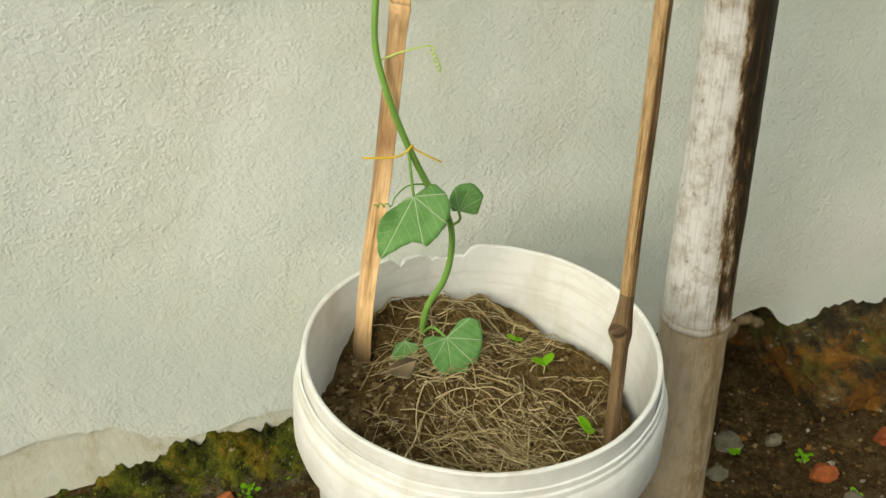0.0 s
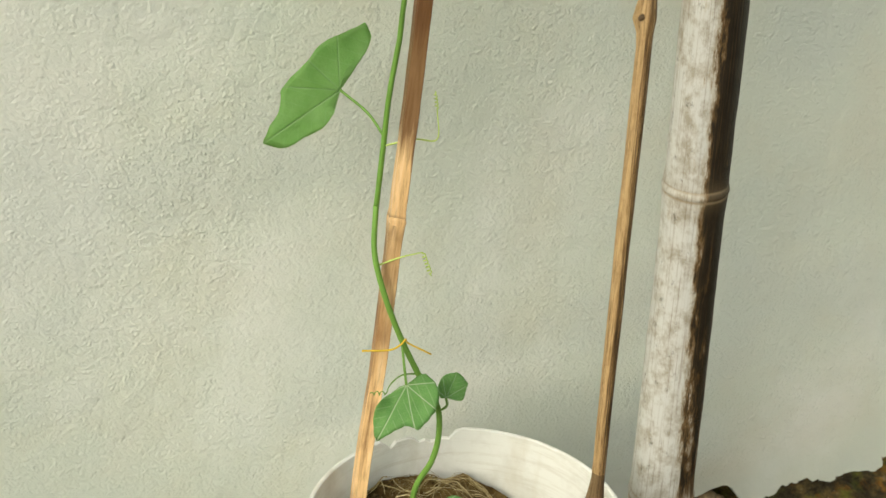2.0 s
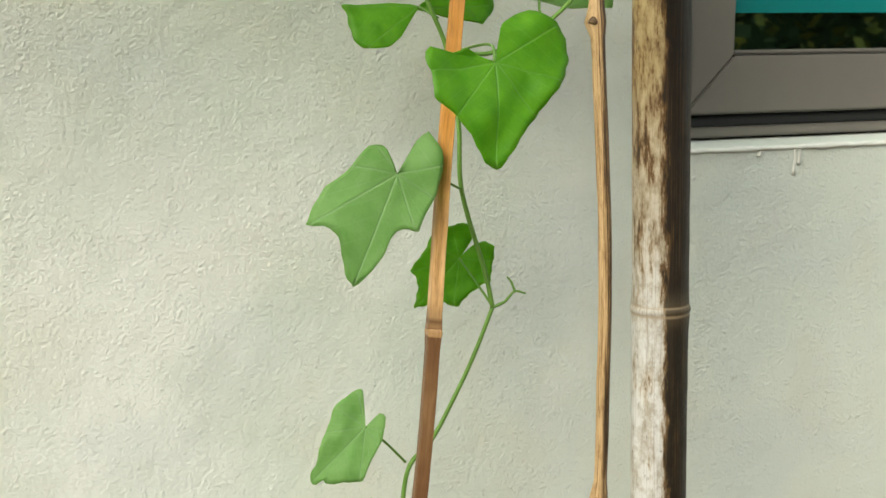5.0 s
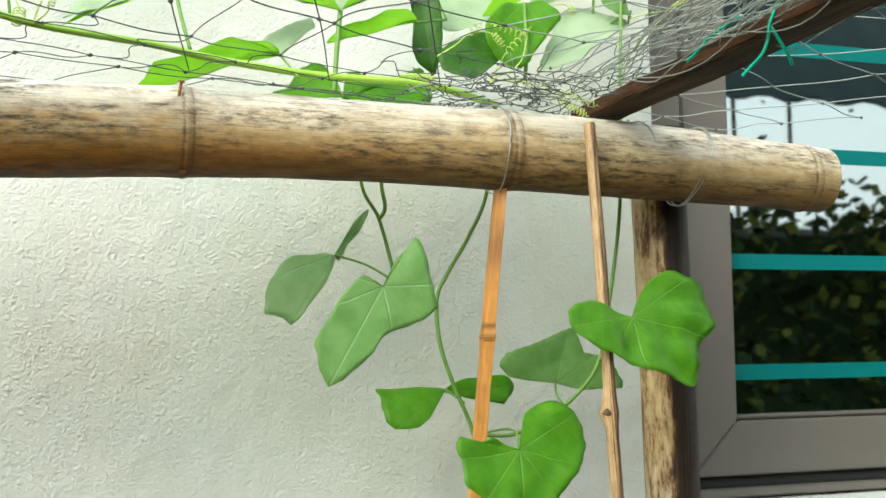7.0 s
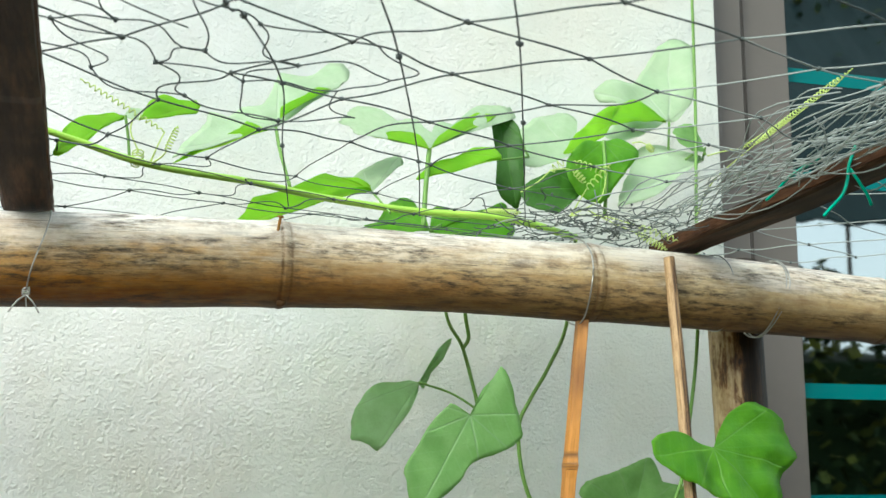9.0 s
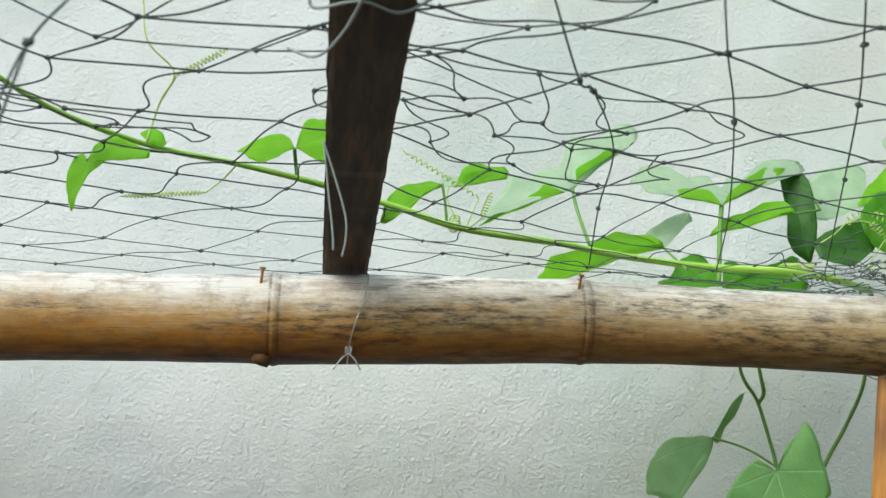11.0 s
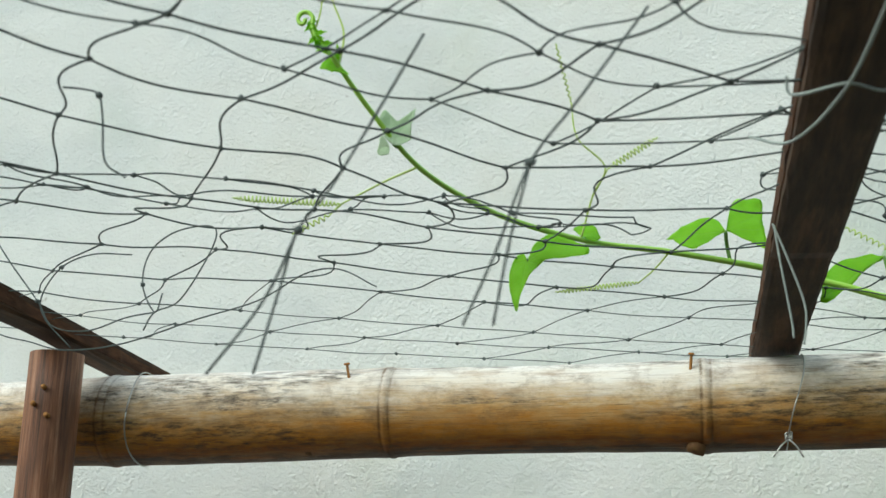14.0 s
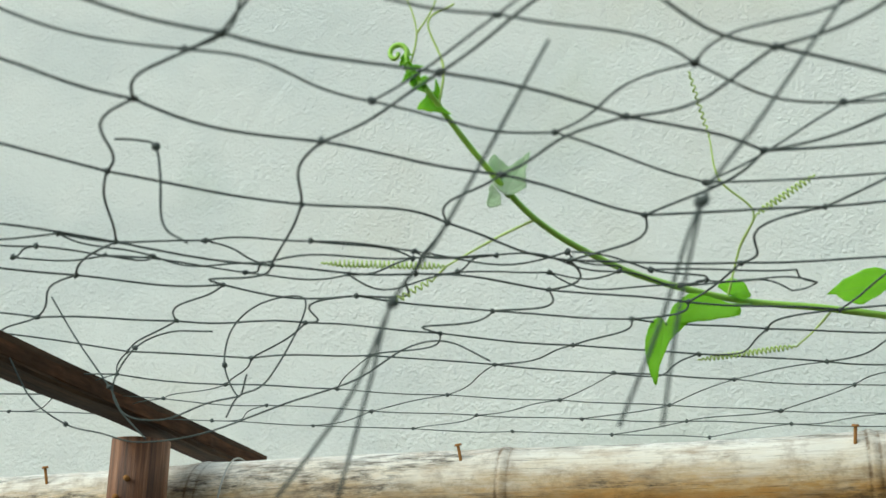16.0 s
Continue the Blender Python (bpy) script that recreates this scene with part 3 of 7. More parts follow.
def stone(at, size, seed, squash=0.6, cuts=2):
    bm = bmesh.new()
    bmesh.ops.create_icosphere(bm, subdivisions=cuts, radius=1)
    for v in bm.verts:
        d = v.co + noise.noise_vector(v.co * 1.3 + Vector((seed, 0, 0))) * 0.45
        v.co = Vector((d.x * size, d.y * size * 0.8, d.z * size * squash)) + Vector(at)
    return bm


def append(bm, other):
    me = bpy.data.meshes.new("scratch")
    other.to_mesh(me)
    other.free()
    bm.from_mesh(me)
    bpy.data.meshes.remove(me)


def crumbs(name, rnd, places, material, label, category):
    """Many small angular crumbs in one mesh, at the (place, size) pairs given."""
    verts, faces = [], []
    for at, size in places:
        turn = Euler((rnd.uniform(0, 6.28), rnd.uniform(0, 6.28), rnd.uniform(0, 6.28))).to_matrix()
        i = len(verts)
        for axis in ((1, 0, 0), (-1, 0, 0), (0, 1, 0), (0, -1, 0), (0, 0, 1), (0, 0, -1)):
            v = turn @ (Vector(axis) * rnd.uniform(0.55, 1.15) + Vector((rnd.uniform(-0.25, 0.25), rnd.uniform(-0.25, 0.25), rnd.uniform(-0.25, 0.25))))
            verts.append((at[0] + v.x * size, at[1] + v.y * size, at[2] + v.z * size * 0.75))
        for a, b in ((0, 2), (2, 1), (1, 3), (3, 0)):
            faces += [(i + a, i + b, i + 4), (i + b, i + a, i + 5)]
    me = bpy.data.meshes.new(name)
    me.from_pydata(verts, [], faces)
    me.materials.append(material)
    return tagged(new(name, me), label, category, kind="stuff")


# ---- ground, wall and footing ----


def ground_height(x, y):
    h = -0.012 + 0.012 * noise.noise(Vector((x * 5, y * 5, 0.3))) + 0.006 * noise.noise(Vector((x * 21, y * 21, 1.7)))
    right = min(max((x - 0.22) / 0.2, 0.0), 1.0) * min(max((y + 0.75) / 0.3, 0.0), 1.0)
    return h - 0.06 * right


def build_ground():
    bm = bmesh.new()
    xs = [-40, -20, -10, -5, -2.5] + [-1.5 + 0.03 * i for i in range(101)] + [2.5, 5, 10, 20, 40]
    ys = [-40, -20, -10, -6, -4, -3, -2.2] + [-1.6 + 0.03 * i for i in range(57)] + [0.6, 2, 6, 20, 40]
    grid = [[bm.verts.new((x, y, ground_height(x, y) if abs(x) < 2 and -2 < y < 0.3 else -0.02)) for x in xs] for y in ys]
    for a, b in zip(grid, grid[1:]):
        for i in range(len(xs) - 1):
            bm.faces.new((a[i], a[i + 1], b[i + 1], b[i]))
    return tagged(part("ground", bm, EARTH), "bare brown earth with grit and moss", "ground", kind="structure")


WIN_X0, WIN_X1, WIN_Z0, WIN_Z1 = 0.353, 1.75, 1.150, 2.42
WALL_X0, WALL_X1, WALL_TOP, WALL_DEEP = -4.0, 4.0, 3.2, 0.22


def plaster_foot(x):
    """Height at which the plaster's ragged lower edge ends."""
    z = 0.042 + 0.034 * min(max((-0.26 - x) / 0.08, 0), 1) + 0.014 * noise.noise(Vector((x * 9, 3.1, 0))) + 0.010 * noise.noise(Vector((x * 34, 1.1, 0))) + 0.006 * noise.noise(Vector((x * 110, 4.1, 0)))
    if x > 0.36:
        z += -0.044 * min(max((x - 0.495) / 0.04, 0), 1) + 0.006 * noise.noise(Vector((x * 14, 8, 0)))
    return z


def build_wall():
    bm = bmesh.new()
    xs = sorted({WALL_X0, -2.5, -1.5, -1.0, *[round(-0.8 + 0.008 * i, 3) for i in range(250)], WIN_X0, WIN_X1, 2.5, WALL_X1} - {0.4})
    zs = [None, 0.1, 0.4, 0.8, WIN_Z0, 1.6, 2.0, WIN_Z1, 2.8, WALL_TOP]
    front, back = {}, {}
    for i, x in enumerate(xs):
        for j, z in enumerate(zs):
            h = plaster_foot(x) if z is None else z
            front[i, j] = bm.verts.new((x, 0.0, h))
            back[i, j] = bm.verts.new((x, WALL_DEEP, h))

    def hole(i, j):
        return WIN_X0 - 1e-4 <= xs[i] < WIN_X1 - 1e-4 and zs[j] is not None and WIN_Z0 <= zs[j] < WIN_Z1

    for i in range(len(xs) - 1):
        for j in range(len(zs) - 1):
            if hole(i, j):
                for (a, b), gone in ((((i, j), (i + 1, j)), not hole(i, j - 1)), (((i, j + 1), (i + 1, j + 1)), not hole(i, j + 1)), (((i, j), (i, j + 1)), not hole(i - 1, j)), (((i + 1, j), (i + 1, j + 1)), not hole(i + 1, j))):
                    if gone:
                        bm.faces.new((front[a], front[b], back[b], back[a]))
                continue
            bm.faces.new((front[i, j], front[i + 1, j], front[i + 1, j + 1], front[i, j + 1]))
            bm.faces.new((back[i, j], back[i, j + 1], back[i + 1, j + 1], back[i + 1, j]))
        bm.faces.new((front[i, 0], back[i, 0], back[i + 1, 0], front[i + 1, 0]))
        bm.faces.new((front[i, len(zs) - 1], front[i + 1, len(zs) - 1], back[i + 1, len(zs) - 1], back[i, len(zs) - 1]))
    wall = part("wall_north", bm, PLASTER, smooth=False)
    return tagged(wall, "pale grey-green rough plastered outside wall", "wall", kind="structure")


def build_footing():
    """Old render under the plaster and a broken, mossy footing that steps out of the wall."""
    bm = bmesh.new()
    box(bm, (WALL_X0, 0.004, -0.3), (0.30, WALL_DEEP - 0.01, 0.12))
    tagged(part("footing_render", bm, OLD_RENDER, smooth=False), "stained old render at the wall's foot", "footing", kind="structure")
    bm = bmesh.new()
    xs = [0.30 + 0.006 * i for i in range(160)]
    hollow = ((0.10, 0.08), (0.015, 0.05), (0.05, 0.025), (0.10, 0.0), (0.11, -0.04), (0.06, -0.07), (0.0, -0.085), (-0.06, -0.12))
    ledge = ((0.10, 0.06), (0.01, 0.035), (-0.012, 0.006), (-0.065, -0.012), (-0.108, -0.042), (-0.116, -0.075), (-0.104, -0.10), (-0.12, -0.16))
    shares = [i / 4 for i in range(29)]
    rows = []
    for x in xs:
        out = min(max((x - 0.495 + 0.02 * noise.noise(Vector((x * 20, 2, 2)))) / 0.05, 0), 1)
        out = out * out * (3 - 2 * out)
        shut = 0.5 * max(0.0, 1 - (x - 0.30) / 0.06)
        row = []
        for q in shares:
            y = np.interp(q, range(8), [p[0] for p in hollow]) * (1 - out) * (1 - shut) + np.interp(q, range(8), [p[0] for p in ledge]) * out
            z = np.interp(q, range(8), [p[1] for p in hollow]) * (1 - out) + np.interp(q, range(8), [p[1] for p in ledge]) * out
            p = Vector((x, y, z))
            row.append(bm.verts.new(p + (noise.noise_vector(p * 22) * 0.016 + noise.noise_vector(p * 60) * 0.008 + noise.noise_vector(p * 140) * 0.004) * (q > 1)))
        rows.append(row)
    for a, b in zip(rows, rows[1:]):
        for k in range(len(a) - 1):
            bm.faces.new((a[k], b[k], b[k + 1], a[k + 1]))
    tagged(part("footing_ledge", bm, FOOTING), "broken mossy masonry ledge below the plaster", "footing", kind="structure")
    for i, (x, y, z, size) in enumerate(((0.405, -0.006, 0.040, 0.020), (0.43, -0.010, 0.030, 0.014), (0.447, -0.004, 0.022, 0.018), (0.468, -0.006, 0.030, 0.012), (0.38, -0.012, 0.022, 0.018), (0.425, -0.014, 0.006, 0.010), (0.49, -0.002, 0.020, 0.010))):
        lump = stone((x, y + 0.012, z - 0.004), size, i * 7.7, 0.7, 2)
        rough(lump, size * 0.45, 0.7 / size, i * 1.3)
        f = part("render_lump", lump, CLOD)
        tagged(f, "lump of tan render breaking off the wall", "render", "loose render lumps", kind="structure")


build_ground()
build_wall()
build_footing()

# ---- window ----


def rail(bm, a, b, wide, y0, y1, side):
    """A mitred rail of a frame between two outer corners a and b, wide towards the side given."""
    (ax, az), (bx, bz) = a, b
    d = Vector((bx - ax, 0, bz - az)).normalized()
    s = Vector((side[0], 0, side[1]))
    o = [Vector((ax, 0, az)), Vector((bx, 0, bz)), Vector((bx, 0, bz)) + s * wide - d * wide, Vector((ax, 0, az)) + s * wide + d * wide]
    lo = [bm.verts.new(p + Vector((0, y0, 0))) for p in o]
    hi = [bm.verts.new(p + Vector((0, y1, 0))) for p in o]
    bm.faces.new(lo), bm.faces.new(hi[::-1])
    for i in range(4):
        k = (i + 1) % 4
        bm.faces.new((lo[i], hi[i], hi[k], lo[k]))
    bmesh.ops.bevel(bm, geom=list(bm.edges), offset=0.0025, segments=2, affect="EDGES")
    return bm


def frame_rails(parent, name, x0, x1, z0, z1, wide, y0, y1, material):
    e = 0.0006
    for a, b, s in (((x0 + e, z0), (x1 - e, z0), (0, 1)), ((x1, z0 + e), (x1, z1 - e), (-1, 0)), ((x1 - e, z1), (x0 + e, z1), (0, -1)), ((x0, z1 - e), (x0, z0 + e), (1, 0))):
        part(name, rail(bmesh.new(), a, b, wide, y0, y1, s), material, parent, smooth=False)


def build_window():
    w = thing("window_1", (WIN_X0, 0.1, WIN_Z0), "grey aluminium window with mirror-coated glass and teal tape strips", "window", kind="structure")
    x0, x1, z0, z1 = WIN_X0 + 0.003, WIN_X1 - 0.003, WIN_Z0 + 0.003, WIN_Z1 - 0.003
    frame_rails(w, "outer_frame", x0, x1, z0, z1, 0.070, 0.105, 0.20, ALUMINIUM)
    frame_rails(w, "frame_lip", x0 + 0.001, x1 - 0.001, z0 + 0.001, z1 - 0.001, 0.014, 0.085, 0.103, ALUMINIUM)
    # black strips stand in for the shaded gap between frame and sash
    frame_rails(w, "gap_strip", x0 + 0.070, x1 - 0.052, z0 + 0.016, z1 - 0.03, 0.014, 0.084, 0.1035, GAP_BLACK)
    for lo, hi in ((x0 + 0.001, x0 + 0.024), (x0 + 0.026, x0 + 0.068)):
        bm = bmesh.new()
        box(bm, (lo, 0.036 if lo < x0 + 0.01 else 0.046, z0 + 0.002), (hi, 0.084, z1 - 0.002), 0.002)
        part("jamb_profile", bm, ALUMINIUM, w, smooth=False)
    sx0, sx1, sz0, sz1 = 0.442, WIN_X1 - 0.07, 1.186, WIN_Z1 - 0.06
    sash = thing("sash", (0, 0, 0), "", "")
    sash.parent = w
    sash.matrix_basis = Matrix.Translation(-w.location)
    frame_rails(sash, "sash_rail", sx0, sx1, sz0, sz1, 0.076, 0.072, 0.0805, ALUMINIUM)
    gx0, gx1, gz0, gz1 = sx0 + 0.078, sx1 - 0.078, sz0 + 0.078, sz1 - 0.078
    frame_rails(sash, "glazing_bead", gx0 - 0.001, gx1 + 0.001, gz0 - 0.001, gz1 + 0.001, 0.006, 0.082, 0.094, ALUMINIUM)
    bm = bmesh.new()
    box(bm, (gx0 - 0.004, 0.098, gz0 - 0.004), (gx1 + 0.004, 0.104, gz1 + 0.004))
    pane = part("pane", bm, GLASS, sash, "dark mirror-coated pane", smooth=False)
    pane.visible_shadow = False
    for i in range(6):
        z = 1.329 + 0.1595 * i
        bm = bmesh.new()
        box(bm, (gx0 + 0.002, 0.0966, z - 0.011), (gx1 - 0.002, 0.0976, z + 0.011))
        part("tape_strip", bm, TAPE, sash, "teal tape strip", smooth=False)
    bm = bmesh.new()
    box(bm, (-1.0, WALL_DEEP + 0.004, 0.3), (3.2, 3.4, 3.0))
    bmesh.ops.delete(bm, geom=[f for f in bm.faces if f.normal.y < -0.9], context="FACES_ONLY")
    tagged(part("room_shell", bm, ROOM_PAINT, smooth=False), "plain dim room behind the window", "room", kind="structure")


build_window()


def build_sill_lip():
    """Ragged lip of plaster along the lower edge of the window's opening, with a few drips below it."""
    bm = bmesh.new()
    tube(bm, [(0.356 + 0.006 * i, -0.0005, WIN_Z0 - 0.0035 + 0.0012 * noise.noise(Vector((i * 0.35, 5, 0)))) for i in range(232)], lambda s, w: 0.0034 * (1 + 0.45 * noise.noise(Vector((s * 90, 1.5, 0)))), 8)
    for x, long in ((0.512, 0.010), (0.566, 0.036), (0.573, 0.022), (0.842, 0.018)):
        tube(bm, [(x + 0.001 * math.sin(k), 0.0, WIN_Z0 - 0.004 - long * k / 5) for k in range(6)], lambda s, w: 0.0022 * (0.8 + 0.5 * s), 6)
    tagged(part("trim", bm, LIP), "ragged pale plaster edge below the window", "trim", kind="structure")


build_sill_lip()

# ---- bucket with its soil ----
BUCKET_AT, BUCKET_TILT = Vector((-0.021, -0.315, 0.0)), 2.1
BM = Matrix.Translation(BUCKET_AT) @ Matrix.Translation((0, 0, 0.004)) @ Matrix.Rotation(radians(BUCKET_TILT), 4, "Y") @ Matrix.Rotation(radians(-0.9), 4, "X") @ Matrix.Diagonal((1.032, 1.032, 1, 1))


def broken(w):
    """How far the rim is broken away at the turn w (radians), in metres."""
    d = (w - radians(90) + math.pi) % (2 * math.pi) - math.pi
    d = math.degrees(d)
    gap = 0.0
    if -16 < d < 17:
        gap = 0.013 + 0.004 * noise.noise(Vector((d * 0.25, 0, 0))) + 0.003 * noise.noise(Vector((d * 0.9, 4, 0)))
        gap *= min((d + 16) / 4, 1) * min((17 - d) / 5, 1)
        if 2 < d < 12:
            gap *= 0.45
    return gap


def build_bucket():
    b = thing("bucket", BUCKET_AT, "off-white plastic paint bucket with a chipped rim, holding soil", "bucket")
    n = 144

    def lathe(name, profile, label="", chip=False):
        bm = bmesh.new()
        rings = []
        for r, z, share in profile:
            ring = []
            for i in range(n):
                w = 2 * math.pi * i / n
                rr = r * (1 + 0.006 * math.cos(2 * w + 0.7)) + 0.0008 * noise.noise(Vector((math.cos(w) * 4, math.sin(w) * 4, z * 20)))
                drop = broken(w) * share if chip else 0.0
                ring.append(bm.verts.new(BM @ Vector((rr * math.cos(w), rr * math.sin(w), z - drop))))
            rings.append(ring)
        for a, c in zip(rings, rings[1:] + rings[:1]):
            for i in range(n):
                k = (i + 1) % n
                bm.faces.new((a[i], a[k], c[k], c[i]))
        return part(name, bm, PLASTIC, b, label, crease=28)

    lathe("body", [(0.126, 0.004, 0), (0.130, 0.0, 0), (0.1395, 0.29, 0), (0.1430, 0.358, 1), (0.1445, 0.3685, 1), (0.1458, 0.3695, 1), (0.1478, 0.3695, 1), (0.1488, 0.3685, 1), (0.1492, 0.357, 0.8), (0.1470, 0.335, 0), (0.142, 0.31, 0), (0.133, 0.003, 0), (0.128, -0.0005, 0)], chip=True)
    lathe("collar", [(0.1496, 0.3530, 0), (0.1516, 0.3525, 0), (0.1520, 0.3490, 0), (0.1506, 0.3480, 0), (0.1508, 0.3455, 0), (0.1528, 0.3445, 0), (0.1534, 0.3400, 0), (0.1526, 0.3385, 0), (0.1552, 0.3350, 0), (0.1575, 0.3290, 0), (0.1580, 0.2900, 0), (0.1572, 0.2870, 0), (0.1480, 0.2865, 0), (0.1478, 0.300, 0), (0.1494, 0.330, 0)], "ribbed collar round the bucket's rim")
    return b


build_bucket()
SOIL_Z = 0.297


def soil_height(x, y):
    r = math.hypot(x, y)
    h = 0.012 * noise.noise(Vector((x * 14, y * 14, 0))) + 0.008 * noise.noise(Vector((x * 45, y * 45, 2))) + 0.004 * noise.noise(Vector((x * 110, y * 110, 5)))
    mound = 0.012 * math.exp(-((x + 0.03) ** 2 + (y - 0.05) ** 2) / 0.004)
    heap = min(max((y - 0.088) / 0.045, 0), 1)
    flank = min(max((x - 0.07) / 0.06, 0), 1)
    return SOIL_Z + h + mound - 0.010 * (r / 0.14) ** 4 + 0.034 * heap * heap * (3 - 2 * heap) + 0.010 * flank


def on_soil(x, y, lift=0.0):
    """A place on the soil from world x and y."""
    dx, dy = x - BUCKET_AT.x, y - BUCKET_AT.y
    return Vector((x, y, soil_height(dx, dy) - dx * math.tan(radians(BUCKET_TILT)) + lift))


def build_soil():
    bm = bmesh.new()
    rings = []
    for i in range(1, 61):
        r = 0.1445 * i / 60
        rings.append([bm.verts.new(on_soil(BUCKET_AT.x + r * math.cos(w), BUCKET_AT.y + r * math.sin(w))) for w in [2 * math.pi * k / 144 for k in range(144)]])
    mid = bm.verts.new(on_soil(BUCKET_AT.x, BUCKET_AT.y))
    for k in range(144):
        bm.faces.new((mid, rings[0][k], rings[0][(k + 1) % 144]))
    for a, b in zip(rings, rings[1:]):
        for k in range(144):
            bm.faces.new((a[k], b[k], b[(k + 1) % 144], a[(k + 1) % 144]))
    tagged(part("potting_soil", bm, POTTING), "dark crumbly soil filling the bucket", "soil")
    rnd = random.Random(4)
    places = []
    for i in range(2600):
        w, r = rnd.random() * 6.28, 0.138 * math.sqrt(rnd.random())
        x, y = BUCKET_AT.x + r * math.cos(w), BUCKET_AT.y + r * math.sin(w)
        size = rnd.choice((0.0010, 0.0013, 0.0016, 0.0020, 0.0026, 0.0034)) * (1.5 if x < -0.08 and i % 2 else 1.0)
        places.append((on_soil(x, y, size * 0.2), size))
    for x, y, size in ((-0.092, -0.262, 0.0075), (-0.108, -0.285, 0.0065), (-0.118, -0.310, 0.0080), (-0.128, -0.330, 0.0065), (-0.112, -0.345, 0.0060), (-0.080, -0.276, 0.0060), (0.052, -0.300, 0.0055), (0.080, -0.315, 0.0060), (0.045, -0.245, 0.0055), (0.020, -0.425, 0.0065), (0.000, -0.432, 0.0060), (0.092, -0.285, 0.0060)):
        places.append((on_soil(x, y, size * 0.3), size))
    crumbs("soil_clods", rnd, places, SOIL_CRUMB, "loose crumbs and clods of dark soil", "soil")
    bm = bmesh.new()
    for tuft in range(150):
        if tuft < 52:
            cx, cy, way = rnd.gauss(-0.045, 0.042), rnd.gauss(-0.385, 0.030), rnd.gauss(-1.1, 0.55)
        elif tuft < 86:
            cx, cy, way = rnd.gauss(0.020, 0.035), rnd.gauss(-0.325, 0.045), rnd.gauss(-0.85, 0.25)
        elif tuft < 118:
            cx, cy, way = rnd.uniform(-0.12, 0.1), rnd.uniform(-0.43, -0.19), rnd.uniform(0, 3.14)
        else:
            cx, cy, way = rnd.uniform(-0.06, 0.09), rnd.uniform(-0.27, -0.185), rnd.uniform(-0.7, 0.3)
        for i in range(rnd.randint(3, 9)):
            x, y, w = cx + rnd.gauss(0, 0.011), cy + rnd.gauss(0, 0.011), way + rnd.gauss(0, 0.3)
            long = rnd.uniform(0.012, 0.045) if rnd.random() < 0.6 else rnd.uniform(0.045, 0.10)
            lift, tilt, bend = rnd.uniform(0.0, 0.007), rnd.uniform(-0.004, 0.006), rnd.gauss(0, 0.9)
            kink = rnd.uniform(-1.6, 1.6) if rnd.random() < 0.2 else 0.0
            pts, px, py, head = [], x - math.cos(w) * long / 2, y - math.sin(w) * long / 2, w - bend / 2
            for k in range(9):
                q = Vector((px - BUCKET_AT.x, py - BUCKET_AT.y))
                if q.length > 0.136:
                    q *= 0.136 / q.length
                pts.append(on_soil(BUCKET_AT.x + q.x, BUCKET_AT.y + q.y, lift + tilt * (k / 4 - 1)))
                head += bend / 8 + (kink if k == 4 else 0.0)
                px, py = px + math.cos(head) * long / 8, py + math.sin(head) * long / 8
            thick = rnd.choice((0.00025, 0.0003, 0.00035, 0.00045, 0.0006, 0.0009))
            tube(bm, pts, lambda p, v: thick * (1.1 - 0.5 * p), 4, squash=0.5)
    tagged(part("straw_mulch", bm, STRAW), "dry straw and grass scattered over the soil", "straw", kind="stuff")
    bm = bmesh.new()
    for i, (x, y) in enumerate(((-0.070, -0.262),)):
        c = on_soil(x, y, 0.008)
        vs = [bm.verts.new(c + Vector((0.016 * math.cos(w) * (1 + 0.3 * math.sin(3 * w)), 0.011 * math.sin(w), 0.005 * math.sin(2 * w + i)))) for w in [6.28 * k / 14 for k in range(14)]]
        top = [bm.verts.new(v.co + Vector((0, 0, 0.0006))) for v in vs]
        bm.faces.new(vs), bm.faces.new(top[::-1])
        for k in range(14):
            bm.faces.new((vs[k], vs[(k + 1) % 14], top[(k + 1) % 14], top[k]))
    tagged(part("dry_leaf_flakes", bm, DRY_LEAF), "brown dry leaf flakes on the soil", "dry leaves", kind="stuff")


build_soil()

# ---- canes, sticks and rafters ----


